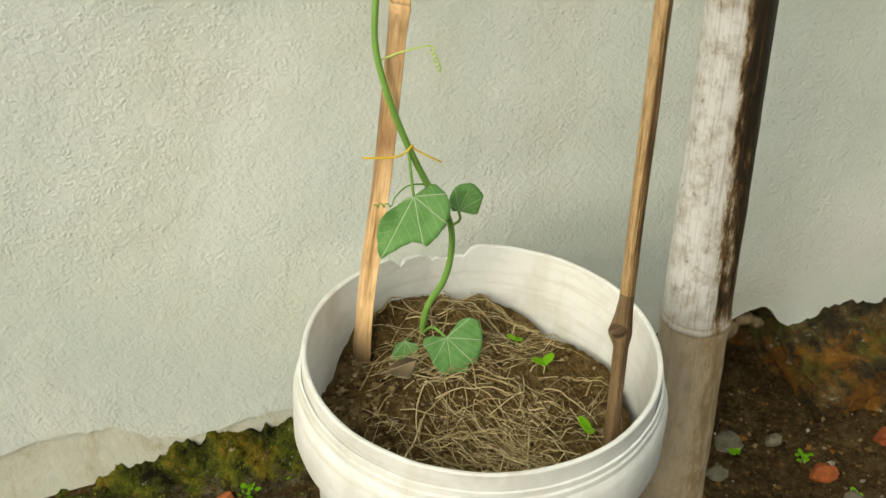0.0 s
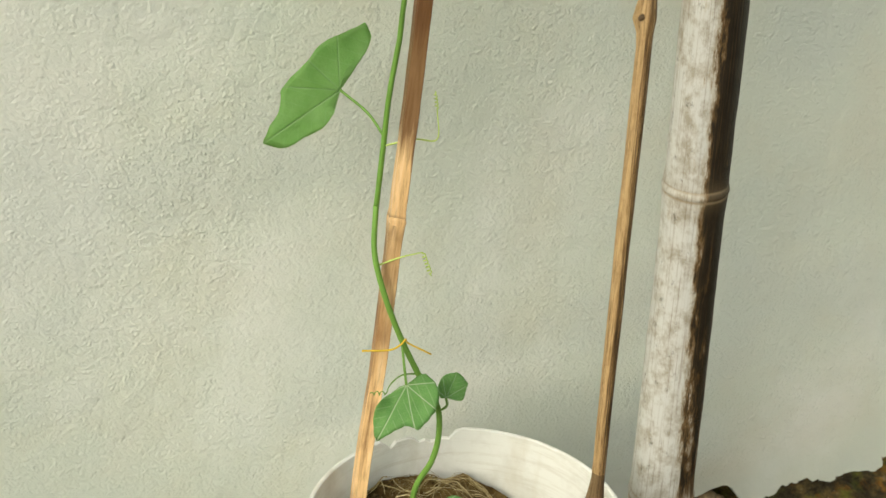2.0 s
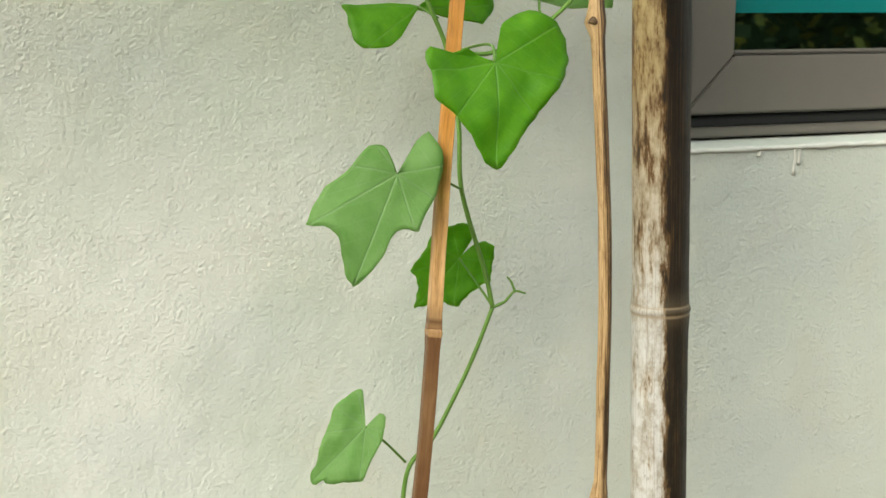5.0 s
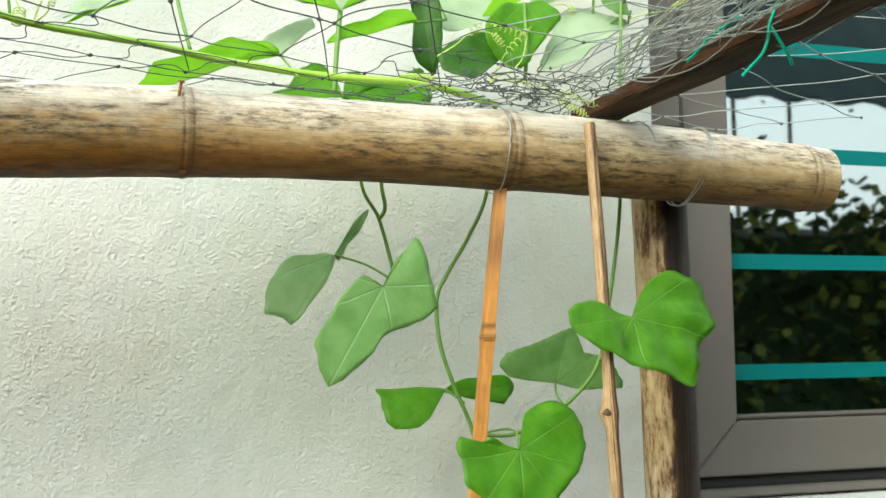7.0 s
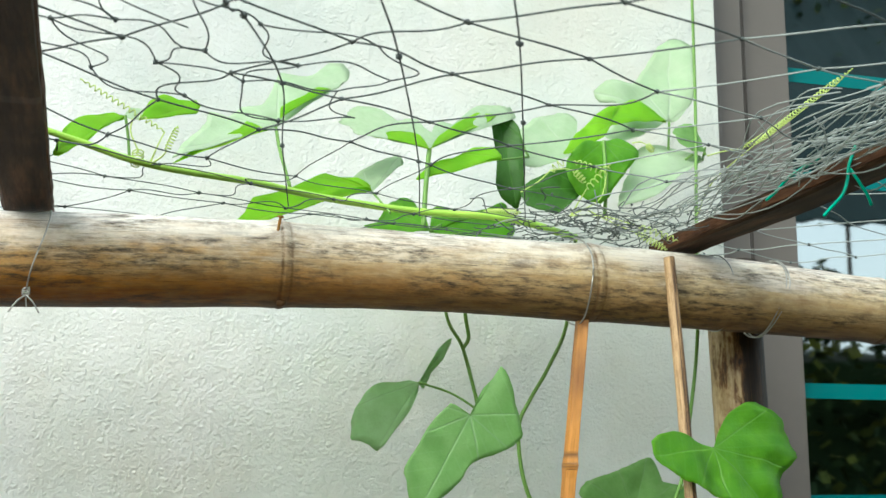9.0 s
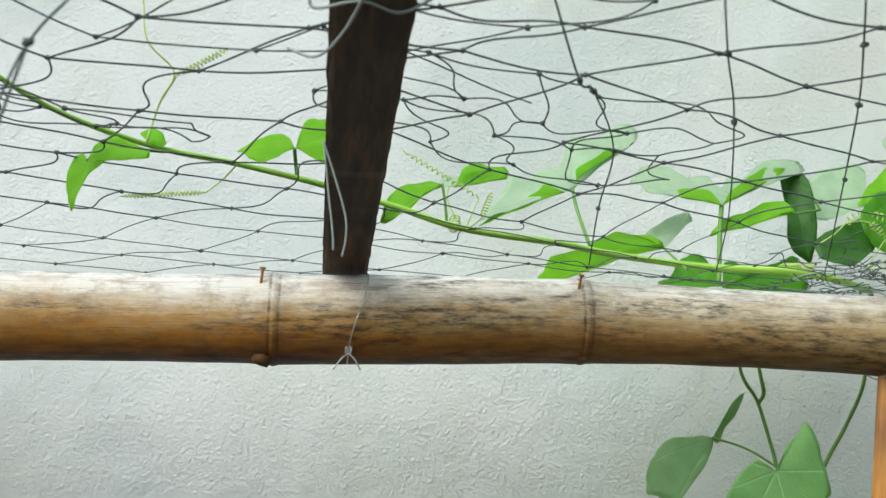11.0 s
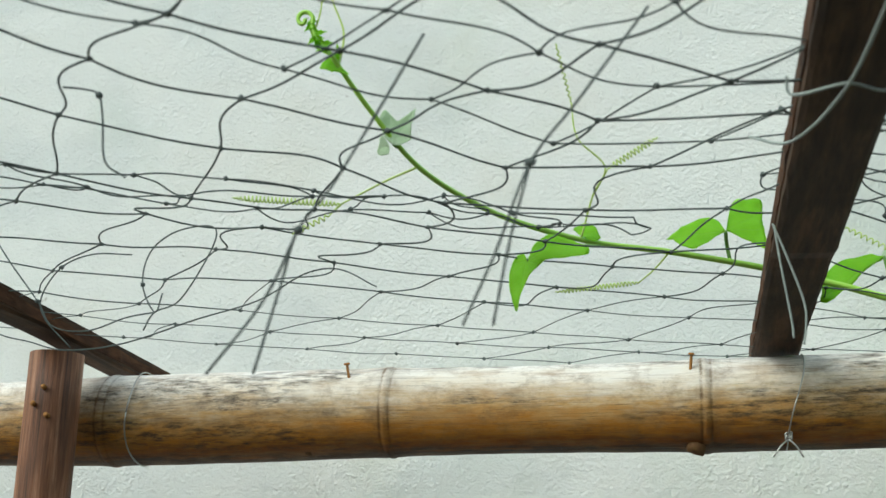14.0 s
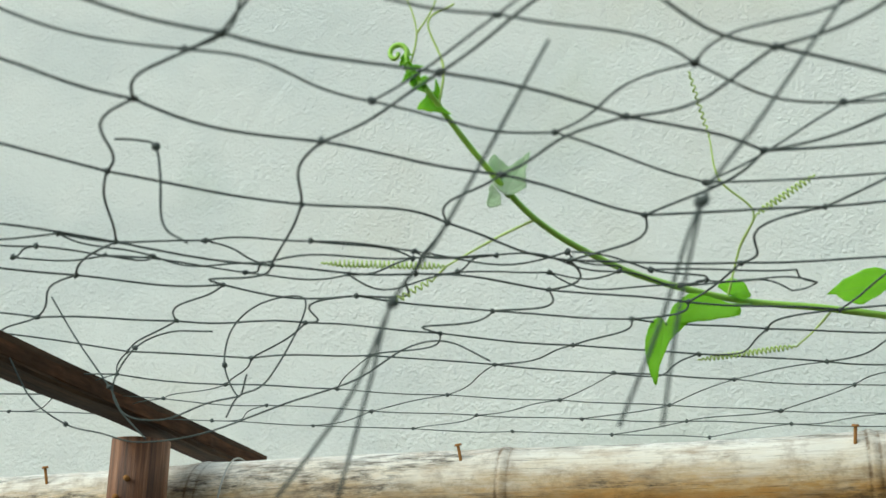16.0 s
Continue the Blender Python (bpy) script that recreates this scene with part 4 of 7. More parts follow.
def cane(name, pts, radius, nodes, material, parent, sides=40, hollow=False, ridge=0.0009, axis=0):
    """A bamboo cane through the points, with ringed nodes at the given places along the axis."""
    dense = spline(pts, 4)
    line = []
    for a, b in zip(dense, dense[1:]):
        close = min(abs((a[axis] + b[axis]) / 2 - nd) for nd in nodes) < abs(b[axis] - a[axis]) / 2 + 0.016
        m = max(int((b - a).length / (0.0010 if close else 0.008)), 1)
        line += [a.lerp(b, i / m) for i in range(m)]
    line.append(dense[-1])
    total = sum((b - a).length for a, b in zip(line, line[1:]))
    heads, walked = [], 0.0
    for i, p in enumerate(line):
        if i:
            walked += (p - line[i - 1]).length
        heads.append((walked / total, p[axis]))

    shares, places = [h[0] for h in heads], [h[1] for h in heads]

    def rad(share, turn):
        at = float(np.interp(share, shares, places))
        r = radius(at)
        for nd in nodes:
            d = at - nd
            if abs(d) < 0.05:
                r += ridge * (math.exp(-(((d - 0.004) / 0.004) ** 2)) - 0.5 * math.exp(-((d / 0.0014) ** 2)) - 0.4 * math.exp(-(((d - 0.009) / 0.0014) ** 2))) + 0.0012 * math.exp(-((d / 0.014) ** 2))
        return r * (1 + 0.012 * math.sin(2 * math.pi * turn * 2 + at * 3)) + 0.0006 * noise.noise(Vector((at * 30, math.cos(6.28 * turn) * 2, math.sin(6.28 * turn) * 2)))

    bm = bmesh.new()
    tube(bm, line, rad, sides, uv=True)
    ring_layer = bm.loops.layers.uv.new("rings")
    for f in bm.faces:
        for loop in f.loops:
            at = loop.vert.co[axis]
            loop[ring_layer].uv = (max([max(math.exp(-(((at - nd) / 0.0019) ** 2)), 0.8 * math.exp(-(((at - nd - 0.009) / 0.0015) ** 2)), 0.30 * math.exp(-(((at - nd - 0.004) / 0.014) ** 2))) for nd in nodes]), 0)
    if hollow:
        bm.faces.ensure_lookup_table()
        end = max((f for f in bm.faces if len(f.verts) > 4), key=lambda f: f.calc_center_median()[axis])
        inner = bmesh.ops.inset_region(bm, faces=[end], thickness=0.009)
        push = Vector((0, 0, 0))
        push[axis] = -0.05
        bmesh.ops.translate(bm, verts=list(end.verts), vec=push)
    return part(name, bm, material, parent)


def build_beam():
    b = thing("bamboo_beam", (-0.3, -0.28, 1.57), "thick weathered bamboo beam lying across the posts", "beam")
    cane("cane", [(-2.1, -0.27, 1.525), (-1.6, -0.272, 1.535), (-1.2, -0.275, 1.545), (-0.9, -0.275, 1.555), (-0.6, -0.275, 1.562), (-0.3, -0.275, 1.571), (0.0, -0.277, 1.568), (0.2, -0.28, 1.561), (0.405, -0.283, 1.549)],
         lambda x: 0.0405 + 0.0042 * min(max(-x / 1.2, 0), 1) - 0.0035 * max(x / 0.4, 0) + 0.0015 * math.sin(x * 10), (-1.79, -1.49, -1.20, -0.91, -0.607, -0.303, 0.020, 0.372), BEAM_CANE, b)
    rnd = random.Random(7)
    for x, z, lean in ((-1.352, 1.578, -0.25), (-0.942, 1.590, -0.3), (-0.617, 1.598, 0.15), (-0.309, 1.604, 0.3)):
        foot, tip = Vector((x, -0.304, z - 0.018)), Vector((x + lean * 0.013, -0.309, z + 0.007))
        up = (tip - foot).normalized()
        bm = bmesh.new()
        tube(bm, [foot, foot.lerp(tip, 0.5), tip], 0.0014, 8)
        tube(bm, [tip - up * 0.0006, tip, tip + up * 0.0014], lambda s, w: 0.0034 - 0.0008 * s, 10)
        part("nail", bm, RUST, b, "rusty nail driven into the cane")
    for x, z, size in ((-0.613, 1.521, 0.0095), (-0.985, 1.513, 0.0045), (-0.300, 1.531, 0.005)):
        bm = stone((x, -0.292, z), size, x * 20, 0.75, 2)
        rough(bm, size * 0.3, 0.8 / size, 2.0)
        part("branch_scar", bm, SCAR, b, "dark cut-off branch scar at a node")
    return b


def build_pole():
    p = thing("bamboo_pole", (0.245, -0.24, -0.05), "upright weathered bamboo pole streaked with black mould", "pole")
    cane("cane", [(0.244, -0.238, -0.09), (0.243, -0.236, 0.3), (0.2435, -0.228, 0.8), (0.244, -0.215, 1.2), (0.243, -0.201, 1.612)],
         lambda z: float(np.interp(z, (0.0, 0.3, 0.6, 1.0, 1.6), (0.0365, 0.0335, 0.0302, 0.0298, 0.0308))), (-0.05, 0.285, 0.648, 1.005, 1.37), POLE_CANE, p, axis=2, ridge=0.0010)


STAKE_TURN = -0.5


def build_stake():
    s = thing("bamboo_stake", (-0.098, -0.215, 0.26), "orange-brown split bamboo stake standing in the bucket", "stake")
    line = spline([(-0.100, -0.214, 0.22), (-0.087, -0.213, 0.36), (-0.065, -0.211, 0.5), (-0.046, -0.211, 0.65), (-0.032, -0.226, 0.8), (-0.023, -0.245, 0.95), (-0.013, -0.268, 1.19), (0.002, -0.277, 1.378), (0.017, -0.282, 1.53)], 14)
    bm = bmesh.new()
    layer = bm.loops.layers.uv.verify()
    rows, far = [], 0.0
    for i, p in enumerate(line):
        far += (p - line[i - 1]).length if i else 0
        wide = 0.0098 - 0.0022 * (p.z - 0.3) / 1.2
        for nd in (0.31, 0.647, 1.017, 1.378):
            wide += 0.0012 * math.exp(-((p.z - nd) / 0.008) ** 2)
        wide += 0.0005 * noise.noise(Vector((0, 0, p.z * 30)))
        deep = 0.0045
        for nd in (0.647, 1.017, 1.197, 1.378):
            deep += 0.0016 * math.exp(-((p.z - nd) / 0.005) ** 2)
        ring = [(-wide, -deep * 0.8), (-wide * 0.85, -deep), (0, -deep * 1.03), (wide * 0.88, -deep), (wide, -deep * 0.8), (wide * 0.95, deep), (0, deep * 0.8), (-wide, deep * 0.8)]
        rows.append(([bm.verts.new(p + Vector((0.60 * x, y + STAKE_TURN * x, 0))) for x, y in ring], far))
    for (a, ua), (b, ub) in zip(rows, rows[1:]):
        for k in range(8):
            f = bm.faces.new((a[k], a[(k + 1) % 8], b[(k + 1) % 8], b[k]))
            for loop, (u, v) in zip(f.loops, ((ua, k), (ua, k + 1), (ub, k + 1), (ub, k))):
                loop[layer].uv = (u, v * 0.006)
    bm.faces.new(rows[0][0][::-1]), bm.faces.new(rows[-1][0])
    part("lath", bm, LATH, s, smooth=False)
    for nd in (0.647, 1.017, 1.378):
        i = min(range(1, len(line) - 1), key=lambda k: abs(line[k].z - nd))
        p, d = line[i], (line[i + 1] - line[i - 1]).normalized()
        wide = 0.0108 - 0.0022 * (p.z - 0.3) / 1.2
        bm = bmesh.new()
        layer = bm.loops.layers.uv.verify()
        loops = []
        for h, grow in ((-0.004, 0.93), (-0.0015, 1.02), (0.0015, 1.04), (0.004, 0.93)):
            ring = [(-wide, -0.0045), (-wide * 0.85, -0.0060), (0, -0.0064), (wide * 0.85, -0.0060), (wide, -0.0045), (wide, 0.004), (0, 0.002), (-wide, 0.004)]
            loops.append([bm.verts.new(p + d * h + Vector((0.60 * x * grow, (y + STAKE_TURN * x) * grow, 0))) for x, y in ring])
        for a, b in zip(loops, loops[1:]):
            for k in range(8):
                f = bm.faces.new((a[k], a[(k + 1) % 8], b[(k + 1) % 8], b[k]))
                for n, loop in enumerate(f.loops):
                    loop[layer].uv = (nd - 0.2 + 0.004 * (n > 1), 0.006 * (k + (n in (1, 2))))
        bm.faces.new(loops[0][::-1]), bm.faces.new(loops[-1])
        part("node", bm, LATH, s, "raised ring of the bamboo", smooth=False)


def build_stick():
    s = thing("wooden_stick", (0.086, -0.385, 0.26), "thin knotty brown stick standing in the bucket", "stick")
    knots = ((0.425, 0.010), (0.872, 0.0065), (1.304, 0.0075))

    line = spline([(0.084, -0.387, 0.24), (0.089, -0.378, 0.42), (0.0955, -0.372, 0.68), (0.099, -0.371, 0.85), (0.1005, -0.371, 0.98), (0.0995, -0.372, 1.11), (0.090, -0.370, 1.304), (0.092, -0.352, 1.45), (0.092, -0.335, 1.588)], 14)
    low, high = line[0].z, line[-1].z

    def rad(share, turn):
        z = low + (high - low) * share
        r = 0.0064 + 0.0006 * noise.noise(Vector((z * 18, turn * 3, 0)))
        for k, big in knots:
            bulge = math.exp(-((z - k) / 0.010) ** 2)
            r += big * bulge * (0.28 + 0.5 * max(math.cos(6.28 * (turn - 0.72)), 0) ** 2)
        return r * (0.94 + 0.08 * math.cos(6.28 * turn * 3))

    bm = bmesh.new()
    tube(bm, line, rad, 16, uv=True)
    part("shaft", bm, STICK_WOOD, s)
    for at, size, side in (((0.089, -0.378, 0.425), 1.0, -1), ((0.099, -0.371, 0.872), 0.55, -1), ((0.090, -0.370, 1.304), 0.7, -1)):
        bm = bmesh.new()
        a = Vector(at)
        tube(bm, [a, a + Vector((0.008 * side, -0.004, 0.001)) * size, a + Vector((0.0135 * side, -0.006, 0.003)) * size, a + Vector((0.016 * side, -0.006, 0.004)) * size], lambda q, w: size * 0.0072 * math.sqrt(max(1.02 - q * q, 0.02)), 12, uv=True)
        rough(bm, 0.0018, 260)
        part("knot", bm, STICK_WOOD, s, "cut-off branch stub")


def plank(name, ends, wide, deep, label, material, seed, notches=()):
    """A rough-sawn rafter from the first end to the second, its underside at the ends' height."""
    a, b = Vector(ends[0]), Vector(ends[1])
    r = thing(name, a, label, "rafter", "rafters over the trellis")
    bm = bmesh.new()
    layer = bm.loops.layers.uv.verify()
    n, rows = 48, []
    d = (b - a).normalized()
    s = d.cross(Vector((0, 0, 1))).normalized()
    for i in range(n + 1):
        t = i / n
        p = a.lerp(b, t)
        w = wide * 0.5 * (1 + 0.05 * noise.noise(Vector((t * 9, seed, 0))))
        low = 0.003 * noise.noise(Vector((t * 7, seed, 3)))
        for at, size in notches:
            low -= size * (1 if t > at else 0)
        ring = [(-w, low + 0.002), (-w + 0.003, low), (w - 0.003, low), (w, low + 0.002), (w, deep), (-w, deep)]
        ring = [(x + 0.0012 * noise.noise(Vector((t * 40, k, seed))), z) for k, (x, z) in enumerate(ring)]
        rows.append(([bm.verts.new(p + s * x + Vector((0, 0, z))) for x, z in ring], (b - a).length * t))
    v = (0, 0.003, wide, wide + 0.003, wide + deep, 2 * wide + deep, 2 * wide + 2 * deep)
    for (p, up), (q, uq) in zip(rows, rows[1:]):
        for k in range(6):
            f = bm.faces.new((p[k], p[(k + 1) % 6], q[(k + 1) % 6], q[k]))
            for loop, uv in zip(f.loops, ((up, v[k]), (up, v[k + 1]), (uq, v[k + 1]), (uq, v[k]))):
                loop[layer].uv = uv
    bm.faces.new(rows[0][0][::-1]), bm.faces.new(rows[-1][0])
    part("board", bm, material, r, smooth=False)
    for side in (-1, 1):
        bm = bmesh.new()
        layer = bm.loops.layers.uv.verify()
        rows = []
        for i in range(121):
            t = 0.004 + 0.99 * i / 120
            p = a.lerp(b, t) + s * side * (wide * 0.5)
            jag = 0.5 + 0.9 * noise.noise(Vector((t * 40, seed * 3 + side, 0))) + 0.5 * noise.noise(Vector((t * 130, seed, side)))
            low = max(0.0004, 0.0016 * jag)
            tall = deep * (0.75 + 0.2 * noise.noise(Vector((t * 22, side, seed))))
            ring = [(-0.004 * side, 0.002), (low * side, 0.004), (low * 0.8 * side, tall), (-0.004 * side, tall + 0.001)]
            rows.append(([bm.verts.new(p + s * x + Vector((0, 0, z))) for x, z in ring], (b - a).length * t))
        for (p, up), (q, uq) in zip(rows, rows[1:]):
            for k in range(4):
                f = bm.faces.new((p[k], p[(k + 1) % 4], q[(k + 1) % 4], q[k]))
                for loop, uv in zip(f.loops, ((up, k * 0.01), (up, k * 0.01 + 0.01), (uq, k * 0.01 + 0.01), (uq, k * 0.01))):
                    loop[layer].uv = uv
        bm.faces.new(rows[0][0]), bm.faces.new(rows[-1][0][::-1])
        part("bark_edge", bm, RAFTER_EDGE, r, "ragged reddish bark edge", smooth=False)
    return r


def build_post():
    p = thing("wooden_post", (-1.24, -0.35, 0), "round peeled reddish wooden post with nail heads", "post")
    bm = bmesh.new()
    tube(bm, [(-1.212, -0.353, -0.1 + 0.05 * i) for i in range(35)], lambda s, w: 0.0268 * (1 + 0.03 * math.sin(6.28 * w * 2) + 0.02 * noise.noise(Vector((s * 12, math.cos(6.28 * w), math.sin(6.28 * w))))), 28, uv=True)
    for v in bm.verts:
        v.co.x -= 0.018 * (v.co.z / 1.6)
        v.co.z = min(v.co.z, 1.604)
    part("trunk", bm, POST_WOOD, p)
    for x, z in ((-1.225, 1.562), (-1.234, 1.546), (-1.219, 1.535)):
        bm = bmesh.new()
        tube(bm, [(x, -0.366, z), (x, -0.3805, z + 0.001), (x + 0.0006, -0.3835, z + 0.0014)], 0.0024, 10)
        part("nail_head", bm, RUST, p, "rusty nail head")


build_beam()
build_pole()
build_stake()
build_stick()
plank("rafter", ((-0.534, -0.195, 1.6105), (-0.557, -1.45, 1.640)), 0.043, 0.022, "dark rough-sawn wooden rafter resting on the beam", RAFTER_WOOD, 1.0, ((0.33, 0.004),))
plank("rafter", ((0.145, -0.225, 1.606), (0.150, -1.40, 1.640)), 0.040, 0.017, "dark reddish rafter above the upright pole", RAFTER_WOOD, 2.0)
plank("rafter", ((-1.228, -0.12, 1.602), (-1.215, -1.40, 1.640)), 0.036, 0.020, "dark rafter resting on the wooden post", RAFTER_WOOD, 3.0)
build_post()

# ---- netting ----
NET_RND = random.Random(11)
MESH_BAR = 0.089
# the rows of knots from the beam outwards: one knot of each row, and the row's slant from knot to knot
NET_ROWS = ((-1.162, -0.352, 0.028), (-1.091, -0.395, 0.025), (-1.013, -0.434, 0.026), (-0.959, -0.509, 0.027), (-0.892, -0.560, 0.033), (-0.845, -0.606, 0.034), (-0.804, -0.643, 0.033),
            (-0.770, -0.718, 0.022), (-0.727, -0.776, 0.016), (-0.666, -0.832, 0.008), (-0.600, -0.884, 0.008), (-0.535, -0.940, 0.012), (-0.470, -0.996, 0.012), (-0.405, -1.052, 0.012))
RAFTERS_AT = (-0.545, 0.148, -1.222)


def net_height(x, y):
    """Height of the sheet: it lies on the beam and the rafters and sags a little between them."""
    out = min(max((-0.33 - y) / 0.2, 0), 1)
    z = 1.615 + 0.014 * out + 0.007 * out * noise.noise(Vector((x * 8, y * 8, 0.4)))
    for r in RAFTERS_AT:
        z += 0.013 * out * math.exp(-(((x - r) / 0.035) ** 2))
    return z


def net_knot(i, j):
    """The knot i steps along row j: the outer rows are drawn together into steeper diamonds on both sides of the stretched middle."""
    x, y, slant = NET_ROWS[j]
    bent = min(max((j - 3) / 4, 0), 1)
    for k in range(abs(i)):
        if i < 0:
            dx, dy = 0.0852 - 0.025 * bent, slant + (0.057 - slant) * bent
            if k > 4:
                dy *= 0.6
            x, y = x - dx, y - dy
        else:
            pull = min(max((k - 1) / 2, 0), 1) * bent
            x, y = x + 0.0852 - 0.008 * pull, y + slant * (1 if x < -0.55 else 0.75) + (0.045 - slant) * pull
    out = -y
    loose = min(max((out - 0.40) / 0.3, 0.12), 1)
    w = Vector((x * 9, y * 9, 2.0))
    x += 0.014 * loose * noise.noise(w)
    y += 0.014 * loose * noise.noise(w + Vector((7, 2, 5)))
    pull = math.exp(-(((x - 0.10) / 0.15) ** 2))
    x += (0.10 - x) * 0.5 * pull
    return Vector((x, y, net_height(x, y) + pull * 0.02 * (0.5 + noise.noise(w))))


def twine(bm, pts, r, twisted=False):
    """One run of cord; near the path it is laid of two visible strands."""
    if not twisted:
        return tube(bm, pts, r, 5)
    far = sum((b - a).length for a, b in zip(pts, pts[1:]))
    n = max(int(far / 0.0011), 8)
    dense = [pts[min(int(k * (len(pts) - 1) / n), len(pts) - 2)].lerp(pts[min(int(k * (len(pts) - 1) / n), len(pts) - 2) + 1], k * (len(pts) - 1) / n - min(int(k * (len(pts) - 1) / n), len(pts) - 2)) for k in range(n + 1)]
    lays = far / 0.0042
    return tube(bm, dense, lambda s, w: r * (1 + 0.20 * math.cos(12.566 * w - 6.2832 * lays * s * 2)), 6)


def net_bar(bm, a, b, r, twisted=False, long=MESH_BAR):
    """A mesh bar between two knots: taut where they are a bar's length apart, bowed where they stand closer."""
    d = (b - a).length
    bow = min(math.sqrt(max(long - d, 0.0005) * d * 0.30), 0.020) * (0.55 if a.y < -0.74 else 1.0)
    flat = (b - a).cross(Vector((0, 0, 1))).normalized()
    side, drop, ess = NET_RND.choice((-1, 1)) * NET_RND.uniform(0.4, 1), NET_RND.uniform(-0.15, 0.45), NET_RND.uniform(-0.6, 0.6)
    n = 12
    pts = []
    for k in range(n + 1):
        t = k / n
        h = math.sin(math.pi * t)
        pts.append(a.lerp(b, t) + flat * bow * (side * h + ess * math.sin(2 * math.pi * t)) - Vector((0, 0, bow * drop * h * 0.6)))
    twine(bm, pts, r, twisted)


def knot(bm, at, seed, size=0.0020):
    blob = stone(at, size, seed, 0.95, 1)
    rough(blob, size * 0.35, 0.9 / size, seed)
    append(bm, blob)


def cord_between(bm, a, b, r, slack, sides=5, n=5):
    side = (b - a).cross(Vector((0, 0, 1)))
    if side.length > 1e-6:
        side.normalize()
    j = Vector((NET_RND.uniform(-1, 1), NET_RND.uniform(-1, 1), NET_RND.uniform(-1, 0.6)))
    pts = []
    for i in range(n + 1):
        t = i / n
        pts.append(a.lerp(b, t) + j * slack * math.sin(math.pi * t) + side * slack * 0.6 * math.sin(2 * math.pi * t) * j.x)
    tube(bm, pts, r, sides)


def build_net():
    net = thing("trellis_net", (-0.5, -0.8, 1.62), "grey-green knotted garden netting stretched over the rafters", "net")
    cords, knots, gathered = bmesh.new(), bmesh.new(), bmesh.new()
    pts = {}
    for j in range(len(NET_ROWS)):
        for i in range(-14, 20):
            p = net_knot(i, j)
            if -1.75 < p.x < 0.48 and p.y < -0.19:
                pts[i, j] = p
    def held(sheet, at, steps):
        return sum((at[0] + a, at[1] + b) in sheet for a, b in steps) > 1

    pts = {at: p for at, p in pts.items() if held(pts, at, ((1, 0), (-1, 0), (0, 1), (0, -1)))}
    for (i, j), p in pts.items():
        for q in (pts.get((i + 1, j)), pts.get((i, j + 1))):
            if q is not None and NET_RND.random() > 0.02 and (q - p).length < 0.14:
                # right of here the net takes the lit, paler twine colour
                bunched = p.x > -0.12
                net_bar(gathered if bunched else cords, p, q, 0.0006 if bunched else 0.00048 if p.y > -0.45 else 0.00063, p.y < -0.52 and -1.25 < p.x < -0.2)
        knot(knots, p, i * 3.1 + j)
    # the outer rows lie double: a second sheet of the same mesh, shifted by half a mesh
    second = {at: p + Vector((0.034 + 0.010 * noise.noise(p * 6), -0.026 + 0.012 * noise.noise(p * 7 + Vector((4, 0, 0))), 0.004)) for at, p in pts.items() if at[1] > 7 and -1.06 < p.x < -0.42}
    for (i, j), p in second.items():
        for q in (second.get((i + 1, j)), second.get((i, j + 1))):
            if q is not None:
                net_bar(cords, p, q, 0.00052, True)
        if held(second, (i, j), ((1, 0), (-1, 0), (0, 1), (0, -1))):
            knot(knots, p, i * 5.1 + j)
    # where the sheet is folded over itself: narrow rows with much slack between the knots
    for x0, x1, y0, slant, rows in ((-1.10, -0.62, -0.815, 0.36, 3), (-0.57, -0.26, -0.80, 0.34, 4)):
        fold = {}
        for i in range(int((x1 - x0) / 0.062) + 1):
            for j in range(rows):
                x = x0 + 0.062 * i + 0.031 * (j % 2) + NET_RND.uniform(-0.012, 0.012)
                y = y0 + slant * (x - x0) + (0.030 if rows < 4 else 0.048) * j + NET_RND.uniform(-0.010, 0.010)
                fold[i, j] = Vector((x, y, net_height(x, y) + NET_RND.uniform(0.002, 0.010)))
        for (i, j), p in fold.items():
            for q in (fold.get((i + 1, j)), fold.get((i, j + 1))):
                if q is not None:
                    net_bar(cords, p, q, 0.00054, True, (q - p).length * NET_RND.uniform(1.04, 1.35))
            if held(fold, (i, j), ((1, 0), (-1, 0), (0, 1), (0, -1))) and (i + 1, j) in fold:
                knot(knots, p, i * 3.7 + j)
    # straight draw-cords across the sheet
    for pts in ([(-0.386, -0.95), (-0.354, -0.865), (-0.311, -0.756), (-0.229, -0.516), (-0.165, -0.30)], [(-0.330, -0.98), (-0.288, -0.888), (-0.249, -0.799), (-0.188, -0.646), (-0.060, -0.32)], [(-0.464, -0.928), (-0.423, -0.812), (-0.411, -0.796), (-0.370, -0.684), (-0.343, -0.532), (-0.300, -0.32)]):
        tube(cords, spline([(x, y, 1.619 + 0.004 * NET_RND.random()) for x, y in pts], 8), 0.0006, 6)
        for x, y in pts[:-1]:
            append(knots, stone((x, y, 1.620), 0.0024, x * 90, 0.9, 1))
    # the gathered fold by the right-hand rafter
    for s in range(125):
        v = NET_RND.uniform(-0.02, 0.62)
        u = NET_RND.gauss(0.095, 0.04) + 0.06 * v
        a = Vector((u, -0.30 - v, 1.620 + 0.05 * NET_RND.random() * (0.3 + v)))
        b = a + Vector((NET_RND.uniform(-0.04, 0.04), -NET_RND.uniform(0.10, 0.30), NET_RND.uniform(-0.002, 0.02)))
        cord_between(gathered, a, b, 0.0006, 0.026, 5, 9)
